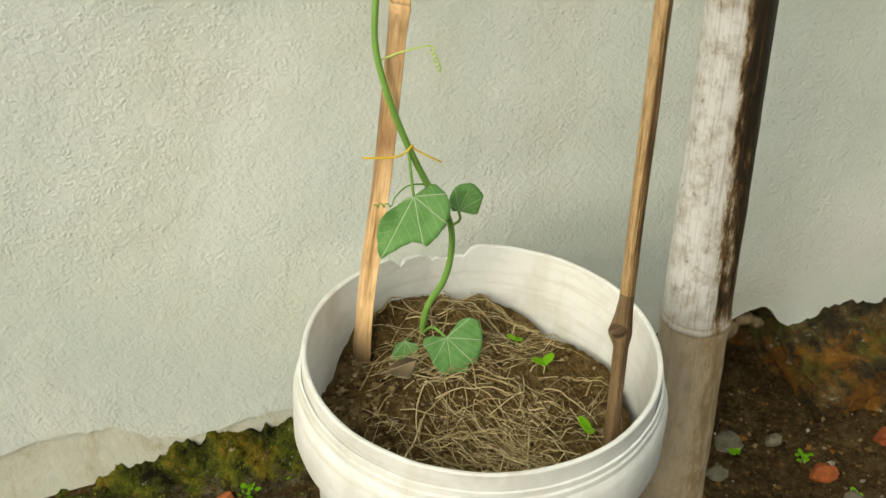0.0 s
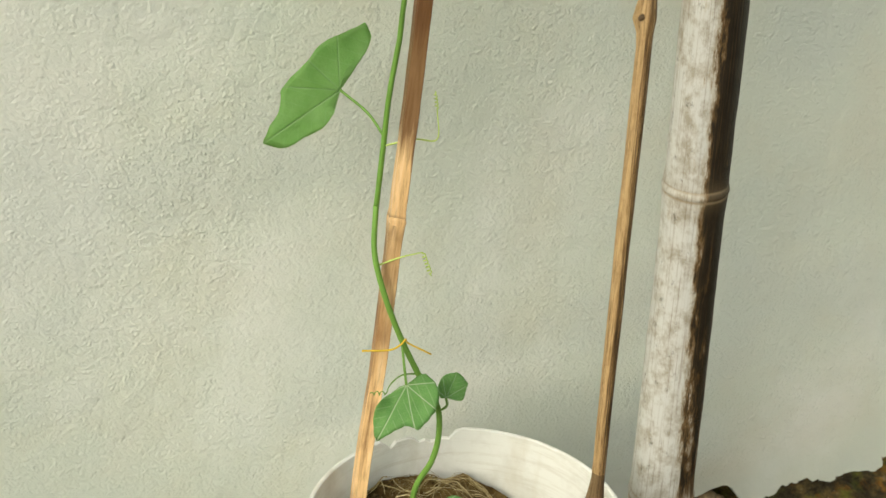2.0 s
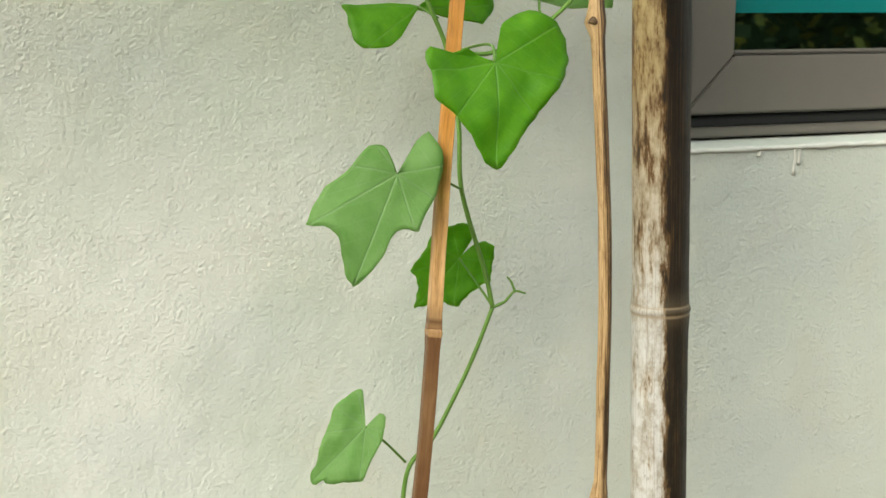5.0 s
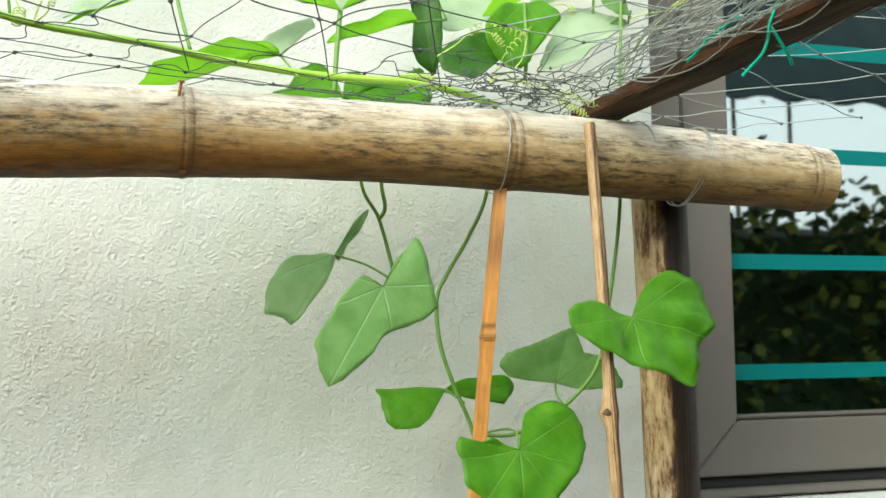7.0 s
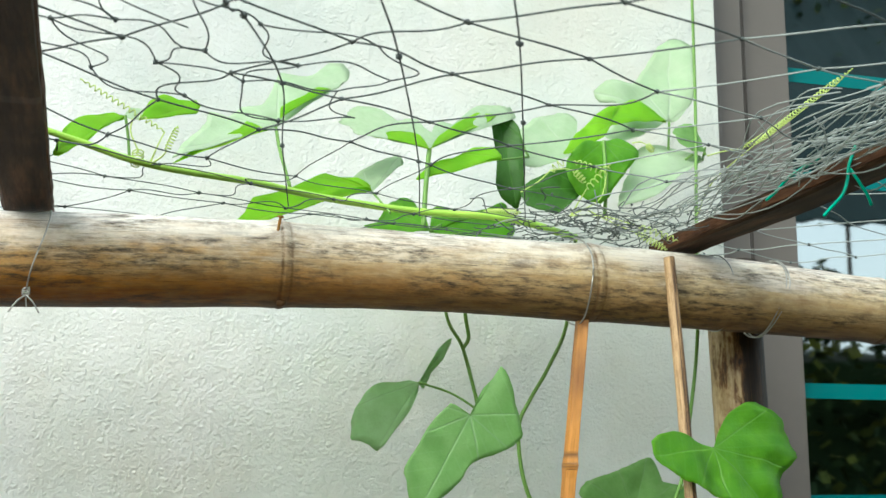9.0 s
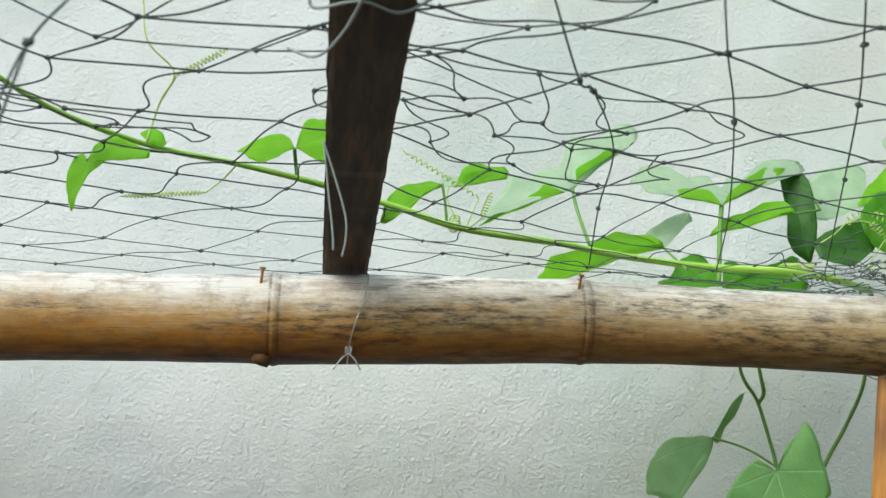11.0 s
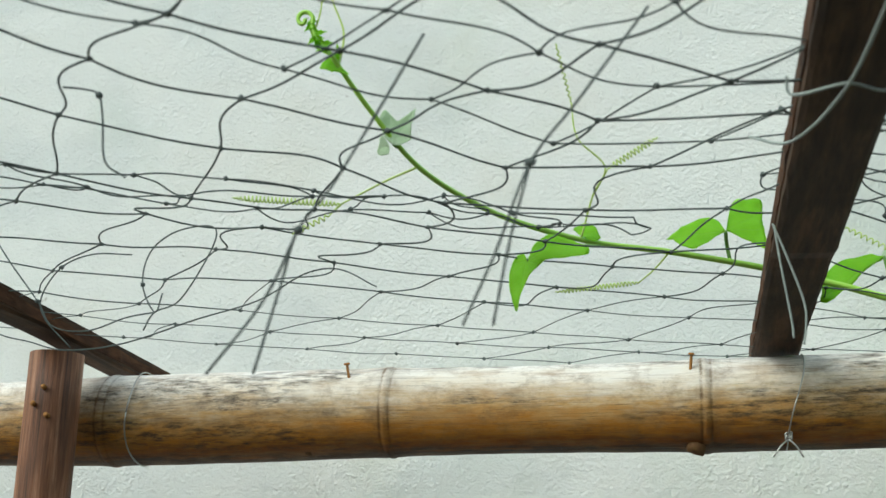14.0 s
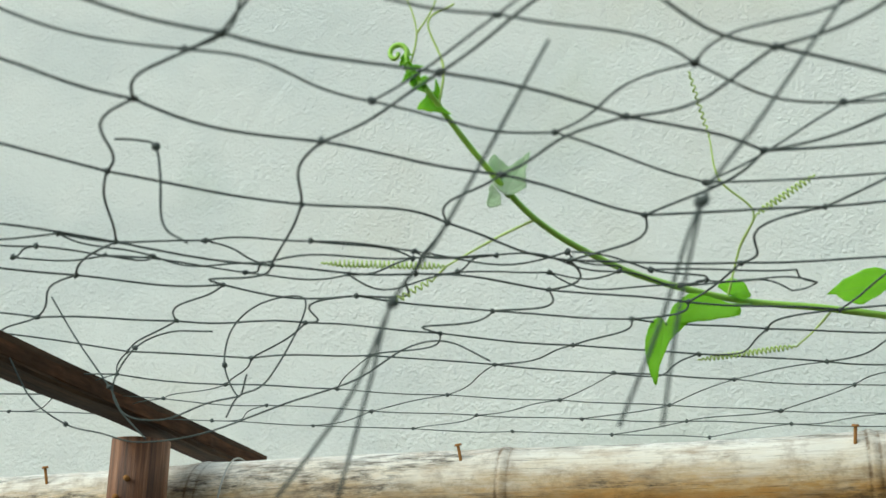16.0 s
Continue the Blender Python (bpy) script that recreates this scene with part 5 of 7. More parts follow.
    # the tangle where the sheet is bunched on the beam
    for s in range(120):
        a = Vector((NET_RND.gauss(0.03, 0.06), NET_RND.uniform(-0.36, -0.25), NET_RND.uniform(1.612, 1.638)))
        b = a + Vector((NET_RND.uniform(-0.05, 0.05), NET_RND.uniform(-0.04, 0.03), NET_RND.uniform(-0.008, 0.012)))
        b.z = max(b.z, 1.612)
        cord_between(cords, a, b, 0.00055, 0.010, 5, 6)
        if s % 3 == 0:
            append(knots, stone(a.lerp(b, 0.5), 0.0016, s * 2.3, 0.9, 1))
    tagged(part("gathered_netting", gathered, PALE_LIT_CORD, net, "pale strands bunched along the rafter"), kind="stuff")
    tagged(part("netting", cords, CORD, net), kind="stuff")
    tagged(part("knotting", knots, CORD, net), kind="stuff")
    # loose ends and hanging loops
    hanging = (
        [(-0.640, -0.985, 1.622), (-0.669, -0.99, 1.579), (-0.688, -0.99, 1.553), (-0.702, -0.988, 1.516), (-0.715, -0.985, 1.487)],
        [(-0.688, -0.99, 1.553), (-0.696, -0.99, 1.520), (-0.702, -0.99, 1.486)],
        [(-0.735, -0.985, 1.615), (-0.768, -0.99, 1.550), (-0.784, -0.99, 1.527), (-0.790, -0.99, 1.503), (-0.799, -0.99, 1.467)],
        [(-0.784, -0.99, 1.527), (-0.797, -0.99, 1.497), (-0.819, -0.99, 1.467)],
    )
    tangled = (
        [(-0.965, -0.870, 1.651), (-0.952, -0.870, 1.649), (-0.943, -0.870, 1.645), (-0.939, -0.870, 1.630), (-0.935, -0.870, 1.606), (-0.922, -0.870, 1.596)],
        [(-1.015, -0.600, 1.599), (-1.020, -0.600, 1.584), (-1.032, -0.600, 1.606), (-1.028, -0.600, 1.632), (-1.008, -0.600, 1.648), (-0.979, -0.600, 1.651), (-0.978, -0.600, 1.634), (-1.000, -0.600, 1.594), (-1.020, -0.600, 1.584), (-1.028, -0.600, 1.570)],
        [(-1.173, -0.600, 1.662), (-1.148, -0.600, 1.629), (-1.118, -0.600, 1.594), (-1.103, -0.600, 1.574), (-1.074, -0.600, 1.570), (-1.043, -0.600, 1.580), (-1.020, -0.600, 1.584)],
        [(-1.201, -0.600, 1.618), (-1.179, -0.600, 1.588), (-1.149, -0.600, 1.569), (-1.121, -0.600, 1.562), (-1.090, -0.600, 1.555), (-1.043, -0.600, 1.560), (-0.986, -0.600, 1.578), (-0.938, -0.600, 1.592), (-0.903, -0.600, 1.612), (-0.876, -0.600, 1.615), (-0.847, -0.600, 1.601)],
        [(-1.043, -0.600, 1.630), (-1.076, -0.600, 1.631), (-1.101, -0.600, 1.621), (-1.115, -0.600, 1.598), (-1.110, -0.600, 1.580), (-1.086, -0.600, 1.557)],
        [(-0.549, -1.033, 1.606), (-0.555, -0.934, 1.604), (-0.572, -0.859, 1.607), (-0.59, -0.82, 1.625)],
        [(-0.579, -0.915, 1.618), (-0.576, -0.914, 1.609), (-0.555, -0.934, 1.605), (-0.535, -0.915, 1.609), (-0.515, -0.89, 1.63)],
        [(-0.566, -0.667, 1.621), (-0.563, -0.667, 1.595), (-0.558, -0.667, 1.559), (-0.557, -0.667, 1.546)],
        [(-0.567, -0.667, 1.622), (-0.560, -0.667, 1.603), (-0.550, -0.667, 1.571), (-0.549, -0.667, 1.555), (-0.551, -0.667, 1.542)],
    )
    for pts in hanging + tangled:
        bm = bmesh.new()
        pale = pts in tangled and pts[0][0] > -0.61
        tube(bm, spline(pts, 8), 0.0008 if pale else 0.0006, 6)
        if len(pts) > 3 and not pale:
            append(bm, stone(Vector(pts[2]), 0.0024, pts[0][0] * 40, 0.9, 1))
        part("loose_cord", bm, PALE_LIT_CORD if pale else CORD, net, "loose cord hanging from the net")
    return net


build_net()


def wire_loop(name, x, label, turns=1, tail=True, beam_z=1.565, r=0.0445, material=None, yc=-0.277, lean=0.0):
    """Wire bound round the beam with a twisted knot and two free ends."""
    w = thing(name, (x, yc - r, beam_z), label, "wire", "wires binding the trellis")
    for k in range(turns):
        pts = [(x + 0.004 * k + lean * math.sin(a) * 0.02 + 0.0015 * math.sin(3 * a + k), yc - r * math.cos(a), beam_z + r * math.sin(a)) for a in [6.2832 * i / 36 for i in range(37)]]
        bm = bmesh.new()
        tube(bm, pts, 0.0008, 6)
        part("loop", bm, material or WIRE, w)
    if tail:
        z0 = beam_z - r * 0.86
        y0 = yc - r * 0.62
        x -= lean * 0.0172
        bm = bmesh.new()
        tube(bm, [(x + 0.003 * math.cos(a), y0 - 0.002, z0 + 0.003 * math.sin(a) + 0.0004 * a) for a in [0.7 * i for i in range(20)]], 0.001, 6)
        part("twist", bm, material or WIRE, w)
        for dx in (-0.014, 0.012):
            bm = bmesh.new()
            tube(bm, spline([(x, y0 - 0.002, z0), (x + dx * 0.5, y0 - 0.004, z0 - 0.006), (x + dx, y0 - 0.004, z0 - 0.016)], 5), 0.0009, 6)
            part("wire_end", bm, material or WIRE, w)
    return w


wire_loop("tie_wire", -0.522, "bent galvanised wire tying rafter and beam", lean=0.5)
wire_loop("tie_wire", -1.165, "thin wire tying the rafter down", tail=False, beam_z=1.547, r=0.0475)
wire_loop("tie_wire", 0.175, "thin wire twisted round beam and pole", tail=False, beam_z=1.563, r=0.0415)
wire_loop("tie_wire", 0.235, "double wire binding the beam to the pole", turns=2, tail=False, beam_z=1.559, r=0.0425, lean=0.6)
wire_loop("tie_wire", 0.012, "fine wire holding the stake's head", tail=False, beam_z=1.568, r=0.0450)

for name, pts, mat, label in (
    ("twine_tie", [(0.110, -0.49, 1.616), (0.114, -0.50, 1.622), (0.117, -0.52, 1.632), (0.121, -0.56, 1.640)], TEAL_CORD, "bright teal twine lying along the rafter"),
    ("twine_tie", [(0.128, -0.60, 1.640), (0.120, -0.600, 1.622), (0.118, -0.600, 1.610), (0.112, -0.600, 1.597), (0.100, -0.600, 1.585), (0.093, -0.600, 1.578)], TEAL_CORD, "bright teal twine tied round the rafter"),
    ("twine_tie", [(0.121, -0.600, 1.620), (0.127, -0.603, 1.608), (0.134, -0.603, 1.598), (0.140, -0.600, 1.590)], TEAL_CORD, "loose end of teal twine on the rafter"),
    ("twine_tie", [(-0.085, -0.228, 0.529), (-0.060, -0.233, 0.528), (-0.049, -0.232, 0.531), (-0.044, -0.232, 0.536), (-0.041, -0.230, 0.530), (-0.020, -0.234, 0.516)], YELLOW_CORD, "yellow twine tying the vine to the stake"),
):
    t = thing(name, pts[0], label, "twine", "twine ties")
    bm = bmesh.new()
    tube(bm, spline(pts, 6), 0.0014 if mat is TEAL_CORD else 0.0009, 6)
    part("twine", bm, mat, t)

# ---- the vine ----
SHAPES = {}
SHAPES["round"] = ((0, 1.0), (15, 0.99), (30, 0.94), (55, 0.80), (80, 0.60), (105, 0.42), (130, 0.30), (152, 0.22), (168, 0.14), (180, 0.05))
SHAPES["heart"] = ((0, 1.0), (12, 0.86), (30, 0.74), (55, 0.68), (80, 0.66), (105, 0.63), (130, 0.58), (152, 0.50), (168, 0.36), (180, 0.07))
SHAPES["squash"] = ((0, 1.0), (5, 0.90), (13, 0.78), (26, 0.72), (40, 0.78), (46, 0.74), (60, 0.62), (78, 0.60), (94, 0.66), (102, 0.60), (125, 0.56), (145, 0.56), (162, 0.46), (173, 0.28), (180, 0.05))
# leaf outlines: turn from the midrib in degrees, reach as a share of the midrib; the second table is the other half
SHAPES["bucket_large"] = ((0, 1), (8, 0.82), (25, 0.65), (36, 0.68), (41, 0.74), (53, 0.68), (75, 0.62), (99, 0.55), (121, 0.47), (147, 0.36), (156, 0.24), (142, 0.11), (142, 0.04))
SHAPES["bucket_large_left"] = ((0, 1), (7, 0.89), (19, 0.71), (28, 0.58), (33, 0.44), (33, 0.3), (49, 0.11), (49, 0.04))
SHAPES["bucket_small"] = ((0, 1), (23, 0.87), (41, 0.75), (71, 0.49), (114, 0.24), (114, 0.04))
SHAPES["bucket_small_left"] = ((0, 1), (13, 1.02), (35, 1.01), (54, 0.8), (73, 0.67), (80, 0.48), (80, 0.21), (80, 0.04))
SHAPES["cotyledon"] = ((0, 1), (14, 0.93), (35, 0.69), (63, 0.5), (81, 0.37), (82, 0.15), (82, 0.04))
SHAPES["cotyledon_left"] = ((0, 1), (13, 0.89), (31, 0.74), (49, 0.45), (72, 0.25), (70, 0.08), (70, 0.04))
SHAPES["bucket_heart"] = ((0, 1), (12, 1.07), (24, 1), (48, 0.88), (71, 0.85), (93, 0.85), (109, 0.84), (126, 0.67), (134, 0.49), (135, 0.28), (131, 0.13), (131, 0.04))
SHAPES["bucket_heart_left"] = ((0, 1), (15, 0.84), (36, 0.69), (61, 0.55), (83, 0.59), (96, 0.55), (106, 0.34), (102, 0.15), (102, 0.04))
SHAPES["saddle"] = ((0, 1), (12, 0.85), (18, 0.64), (30, 0.45), (40, 0.26), (37, 0.19), (5, 0.14), (5, 0.04))
SHAPES["saddle_left"] = ((0, 1), (8, 0.83), (16, 0.68), (33, 0.63), (46, 0.55), (70, 0.46), (104, 0.53), (119, 0.56), (135, 0.64), (145, 0.75), (155, 0.65), (159, 0.47), (143, 0.24), (134, 0.14), (134, 0.04))
SHAPES["notched"] = ((0, 1), (4, 0.96), (6, 0.86), (10, 0.88), (23, 0.76), (42, 0.68), (49, 0.51), (67, 0.35), (99, 0.27), (161, 0.29), (179, 0.25), (-180, 0.13), (-180, 0.04))
SHAPES["notched_left"] = ((0, 1), (7, 0.88), (8, 0.8), (23, 0.63), (48, 0.48), (80, 0.48), (107, 0.47), (125, 0.5), (131, 0.46), (124, 0.25), (115, 0.09), (115, 0.04))
SHAPES["maple"] = ((0, 1), (4, 0.91), (11, 0.7), (15, 0.55), (21, 0.47), (32, 0.47), (41, 0.51), (53, 0.41), (78, 0.37), (106, 0.36), (130, 0.4), (147, 0.42), (165, 0.44), (171, 0.33), (168, 0.2), (164, 0.07), (164, 0.04))
SHAPES["maple_left"] = ((0, 1), (4, 0.95), (9, 0.87), (24, 0.71), (33, 0.75), (39, 0.86), (47, 0.74), (58, 0.6), (70, 0.42), (96, 0.34), (112, 0.33), (131, 0.27), (137, 0.21), (126, 0.13), (108, 0.05), (108, 0.04))
SHAPES["stake_heart"] = ((0, 1), (6, 0.91), (22, 0.7), (40, 0.62), (73, 0.66), (86, 0.72), (98, 0.78), (111, 0.79), (124, 0.77), (135, 0.74), (145, 0.68), (153, 0.57), (163, 0.44), (169, 0.34), (169, 0.04))
SHAPES["stake_heart_left"] = ((0, 1), (7, 0.93), (18, 0.79), (32, 0.71), (46, 0.71), (55, 0.76), (62, 0.75), (74, 0.68), (82, 0.71), (92, 0.72), (98, 0.66), (97, 0.54), (98, 0.43), (110, 0.31), (112, 0.16), (112, 0.04))
SHAPES["flap"] = ((0, 1), (6, 0.95), (17, 0.95), (30, 0.98), (39, 0.9), (51, 0.69), (57, 0.49), (53, 0.26), (57, 0.12), (57, 0.04))
SHAPES["flap_left"] = ((0, 1), (1, 0.93), (5, 0.46), (20, 0.12), (20, 0.04))
SHAPES["flag"] = ((0, 1), (9, 0.91), (13, 0.74), (18, 0.53), (25, 0.34), (35, 0.12), (35, 0.04))
SHAPES["flag_left"] = ((0, 1), (7, 0.92), (17, 0.8), (12, 0.73), (2, 0.67), (-2, 0.49), (-4, 0.27), (13, 0.12), (13, 0.04))
SHAPES["shield"] = ((0, 1), (11, 0.87), (34, 0.74), (55, 0.77), (79, 0.96), (93, 1.04), (102, 0.85), (104, 0.69), (100, 0.3), (100, 0.04))
SHAPES["shield_left"] = ((0, 1), (8, 1), (26, 0.8), (37, 0.93), (49, 1.12), (62, 1.19), (73, 1.23), (76, 0.83), (83, 0.52), (69, 0.22), (69, 0.04))
SHAPES["pole_leaf"] = ((0, 1), (13, 0.93), (28, 0.88), (35, 0.94), (45, 1.11), (52, 1.09), (63, 1.11), (69, 1.1), (78, 0.98), (86, 0.91), (94, 0.73), (100, 0.54), (102, 0.32), (84, 0.21), (84, 0.04))
SHAPES["pole_leaf_left"] = ((0, 1), (7, 0.81), (25, 0.64), (45, 0.58), (62, 0.57), (76, 0.57), (87, 0.59), (102, 0.7), (114, 0.8), (124, 0.84), (132, 0.83), (140, 0.71), (150, 0.51), (154, 0.37), (148, 0.26), (145, 0.12), (145, 0.04))
SHAPES["arrow"] = ((0, 1), (4, 0.93), (18, 0.62), (30, 0.43), (57, 0.41), (77, 0.45), (97, 0.51), (120, 0.45), (150, 0.47), (164, 0.52), (176, 0.56), (176, 0.44), (-178, 0.29), (-177, 0.17), (-177, 0.04))
SHAPES["arrow_left"] = ((0, 1), (6, 0.94), (17, 0.83), (22, 0.77), (28, 0.6), (44, 0.4), (67, 0.26), (91, 0.2), (95, 0.12), (95, 0.04))
SHAPES["curtain"] = ((0, 1), (3, 0.91), (6, 0.68), (15, 0.42), (25, 0.14), (25, 0.04))
SHAPES["curtain_left"] = ((0, 1), (7, 1.01), (13, 1.03), (17, 1.12), (25, 1.01), (34, 0.9), (39, 0.82), (51, 0.65), (58, 0.5), (61, 0.29), (77, 0.13), (77, 0.04))
SHAPES["ribbon"] = ((0, 1), (3, 0.87), (8, 0.61), (9, 0.34), (9, 0.04))
SHAPES["ribbon_left"] = ((0, 1), (4, 0.83), (8, 0.58), (14, 0.27), (87, 0.12), (87, 0.04))
SHAPES["wing_wide"] = ((0, 1), (11, 0.56), (28, 0.39), (54, 0.46), (81, 0.5), (82, 0.7), (100, 0.73), (118, 1.02), (126, 1.2), (124, 0.98), (117, 0.59), (111, 0.31), (122, 0.11), (122, 0.04))
SHAPES["wing_wide_left"] = ((0, 1), (10, 1.03), (18, 1.15), (20, 1.4), (21, 1.59), (25, 1.66), (32, 1.47), (34, 1.31), (28, 1.16), (23, 0.86), (19, 0.63), (18, 0.35), (17, 0.15), (17, 0.04))
SHAPES["margin_right"] = ((0, 1), (6, 0.89), (10, 0.52), (32, 0.21), (32, 0.04))
SHAPES["margin_right_left"] = ((0, 1), (0, 0.79), (-1, 0.44), (-1, 0.17), (-1, 0.04))
SHAPES["margin_left"] = ((0, 1), (1, 0.77), (-8, 0.4), (-16, 0.2), (-16, 0.04))
SHAPES["margin_left_left"] = ((0, 1), (5, 0.68), (32, 0.26), (63, 0.23), (63, 0.04))
SHAPES["wing_double"] = ((0, 1), (5, 1.39), (21, 1.44), (32, 1.47), (33, 2.24), (42, 2.55), (50, 2.64), (61, 2.61), (69, 2.64), (68, 2.35), (77, 2.04), (63, 1.33), (54, 0.88), (45, 0.38), (45, 0.04))
SHAPES["wing_double_left"] = ((0, 1), (46, 0.79), (52, 1.66), (51, 2.45), (52, 3.38), (53, 3.92), (46, 4.38), (42, 4.03), (37, 3.47), (35, 2.96), (34, 1.69), (20, 1.54), (14, 0.95), (14, 0.04))
SHAPES["margin_inner"] = ((0, 1), (-7, 0.68), (-10, 0.3), (-10, 0.04))
SHAPES["margin_inner_left"] = ((0, 1), (23, 0.68), (51, 0.41), (51, 0.04))
SHAPES["margin_outer"] = ((0, 1), (8, 0.86), (9, 0.66), (19, 0.25), (19, 0.04))
SHAPES["margin_outer_left"] = ((0, 1), (2, 0.74), (-1, 0.53), (-1, 0.22), (-1, 0.04))
SHAPES["spear"] = ((0, 1), (3, 0.8), (0, 0.66), (-4, 0.53), (-13, 0.28), (-19, 0.13), (-19, 0.04))
SHAPES["spear_left"] = ((0, 1), (6, 0.89), (13, 0.79), (17, 0.64), (24, 0.49), (53, 0.34), (49, 0.26), (74, 0.14), (74, 0.04))
SHAPES["spear_flap"] = ((0, 1), (11, 0.78), (37, 0.45), (72, 0.33), (72, 0.04))
SHAPES["spear_flap_left"] = ((0, 1), (7, 0.88), (5, 0.52), (-1, 0.17), (-1, 0.04))
SHAPES["sliver_green"] = ((0, 1), (-1, 0.81), (-6, 0.44), (-6, 0.19), (-6, 0.04))
SHAPES["sliver_green_left"] = ((0, 1), (11, 0.77), (23, 0.51), (55, 0.31), (92, 0.17), (92, 0.04))
SHAPES["low_left"] = ((0, 1), (13, 0.72), (23, 0.3), (23, 0.04))
SHAPES["low_left_left"] = ((0, 1), (15, 0.8), (39, 0.79), (60, 0.8), (74, 0.65), (77, 0.33), (77, 0.04))
SHAPES["low_right"] = ((0, 1), (26, 1.16), (29, 0.9), (22, 0.62), (39, 0.51), (56, 0.53), (70, 0.41), (70, 0.04))
SHAPES["low_right_left"] = ((0, 1), (10, 0.5), (10, 0.04))
SHAPES["twin_left"] = ((0, 1), (6, 0.89), (4, 0.51), (4, 0.04))
SHAPES["twin_left_left"] = ((0, 1), (23, 0.67), (35, 0.4), (73, 0.14), (73, 0.04))
SHAPES["twin_right"] = ((0, 1), (9, 1.06), (14, 0.79), (30, 0.73), (38, 0.48), (38, 0.04))
SHAPES["twin_right_left"] = ((0, 1), (10, 0.84), (-11, 0.74), (-24, 0.42), (-24, 0.04))
SHAPES["twin_pale"] = ((0, 1), (24, 0.52), (24, 0.04))
SHAPES["twin_pale_left"] = ((0, 1), (37, 0.61), (77, 0.35), (77, 0.04))
SHAPES["sail"] = ((0, 1), (6, 0.89), (19, 0.63), (45, 0.45), (56, 0.53), (65, 0.61), (77, 0.65), (85, 0.59), (80, 0.36), (75, 0.17), (75, 0.04))
SHAPES["sail_left"] = ((0, 1), (7, 1.03), (13, 0.88), (24, 0.5), (35, 0.33), (57, 0.09), (57, 0.04))
SHAPES["arch_left"] = ((0, 1), (4, 0.78), (11, 0.47), (20, 0.3), (20, 0.04))
SHAPES["arch_left_left"] = ((0, 1), (10, 0.67), (46, 0.28), (134, 0.33), (151, 0.41), (151, 0.04))
SHAPES["arch_right"] = ((0, 1), (11, 1), (22, 0.96), (33, 0.79), (52, 0.43), (52, 0.04))
SHAPES["arch_right_left"] = ((0, 1), (-6, 0.75), (-14, 0.51), (-17, 0.25), (-17, 0.04))
SHAPES["cup"] = ((0, 1), (8, 0.88), (16, 0.72), (43, 0.54), (76, 0.54), (90, 0.44), (115, 0.24), (115, 0.04))
SHAPES["cup_left"] = ((0, 1), (9, 1.02), (23, 0.98), (39, 0.87), (48, 0.75), (59, 0.52), (75, 0.27), (75, 0.04))
SHAPES["cup_low"] = ((0, 1), (16, 0.99), (37, 0.75), (49, 0.27), (49, 0.04))
SHAPES["cup_low_left"] = ((0, 1), (12, 0.81), (24, 0.61), (69, 0.4), (69, 0.04))
SHAPES["shelf"] = ((0, 1), (7, 0.73), (7, 0.43), (10, 0.29), (10, 0.04))
SHAPES["shelf_left"] = ((0, 1), (17, 0.67), (44, 0.49), (70, 0.33), (88, 0.14), (88, 0.04))
SHAPES["shelf_back"] = ((0, 1), (12, 1.01), (19, 0.68), (19, 0.04))
SHAPES["shelf_back_left"] = ((0, 1), (12, 0.75), (25, 0.4), (25, 0.04))
SHAPES["collar_leaf"] = ((0, 1), (18, 0.81), (40, 0.47), (40, 0.04))
SHAPES["collar_leaf_left"] = ((0, 1), (25, 0.94), (46, 0.76), (46, 0.04))
SHAPES["veil"] = ((0, 1), (15, 0.74), (22, 0.32), (22, 0.04))
SHAPES["veil_left"] = ((0, 1), (46, 0.94), (83, 1), (101, 1.07), (117, 0.98), (117, 0.04))
SHAPES["drape"] = ((0, 1), (8, 0.81), (20, 0.52), (55, 0.23), (112, 0.11), (112, 0.04))
SHAPES["drape_left"] = ((0, 1), (9, 0.87), (13, 0.72), (9, 0.49), (17, 0.33), (96, 0.08), (96, 0.04))
SHAPES["droop"] = ((0, 1), (4, 0.65), (27, 0.31), (98, 0.4), (97, 0.87), (99, 1.3), (105, 1.3), (121, 0.91), (147, 0.64), (162, 0.32), (162, 0.04))
SHAPES["droop_left"] = ((0, 1), (21, 0.66), (76, 0.34), (108, 0.26), (142, 0.18), (142, 0.04))
SHAPES["droop_small"] = ((0, 1), (30, 0.48), (60, 0.2), (60, 0.04))
SHAPES["droop_small_left"] = ((0, 1), (23, 0.97), (37, 0.53), (37, 0.04))
SHAPES["fork_left"] = ((0, 1), (3, 0.89), (22, 0.86), (35, 0.68), (8, 0.4), (15, 0.17), (15, 0.04))
SHAPES["fork_left_left"] = ((0, 1), (19, 0.75), (66, 0.53), (78, 0.31), (78, 0.04))
SHAPES["fork_right"] = ((0, 1), (54, 0.81), (89, 1.33), (108, 1.21), (117, 0.92), (117, 0.04))
SHAPES["fork_right_left"] = ((0, 1), (0, 0.58), (-12, 0.24), (-12, 0.04))
SHAPES["bud_pale"] = ((0, 1), (8, 0.73), (22, 0.59), (43, 0.92), (55, 0.78), (65, 0.51), (78, 0.22), (78, 0.04))
SHAPES["bud_pale_left"] = ((0, 1), (13, 0.64), (49, 0.42), (67, 0.19), (67, 0.04))
SHAPES["bud_pale_low"] = ((0, 1), (31, 0.88), (74, 0.65), (74, 0.04))
SHAPES["bud_pale_low_left"] = ((0, 1), (79, 0.94), (52, 0.88), (52, 0.04))
SHAPES["bud_star"] = ((0, 1), (136, 0.93), (132, 0.48), (52, 0.47), (52, 0.04))
SHAPES["bud_star_left"] = ((0, 1), (35, 0.75), (55, 0.91), (76, 0.6), (83, 1.19), (118, 0.41), (118, 0.04))
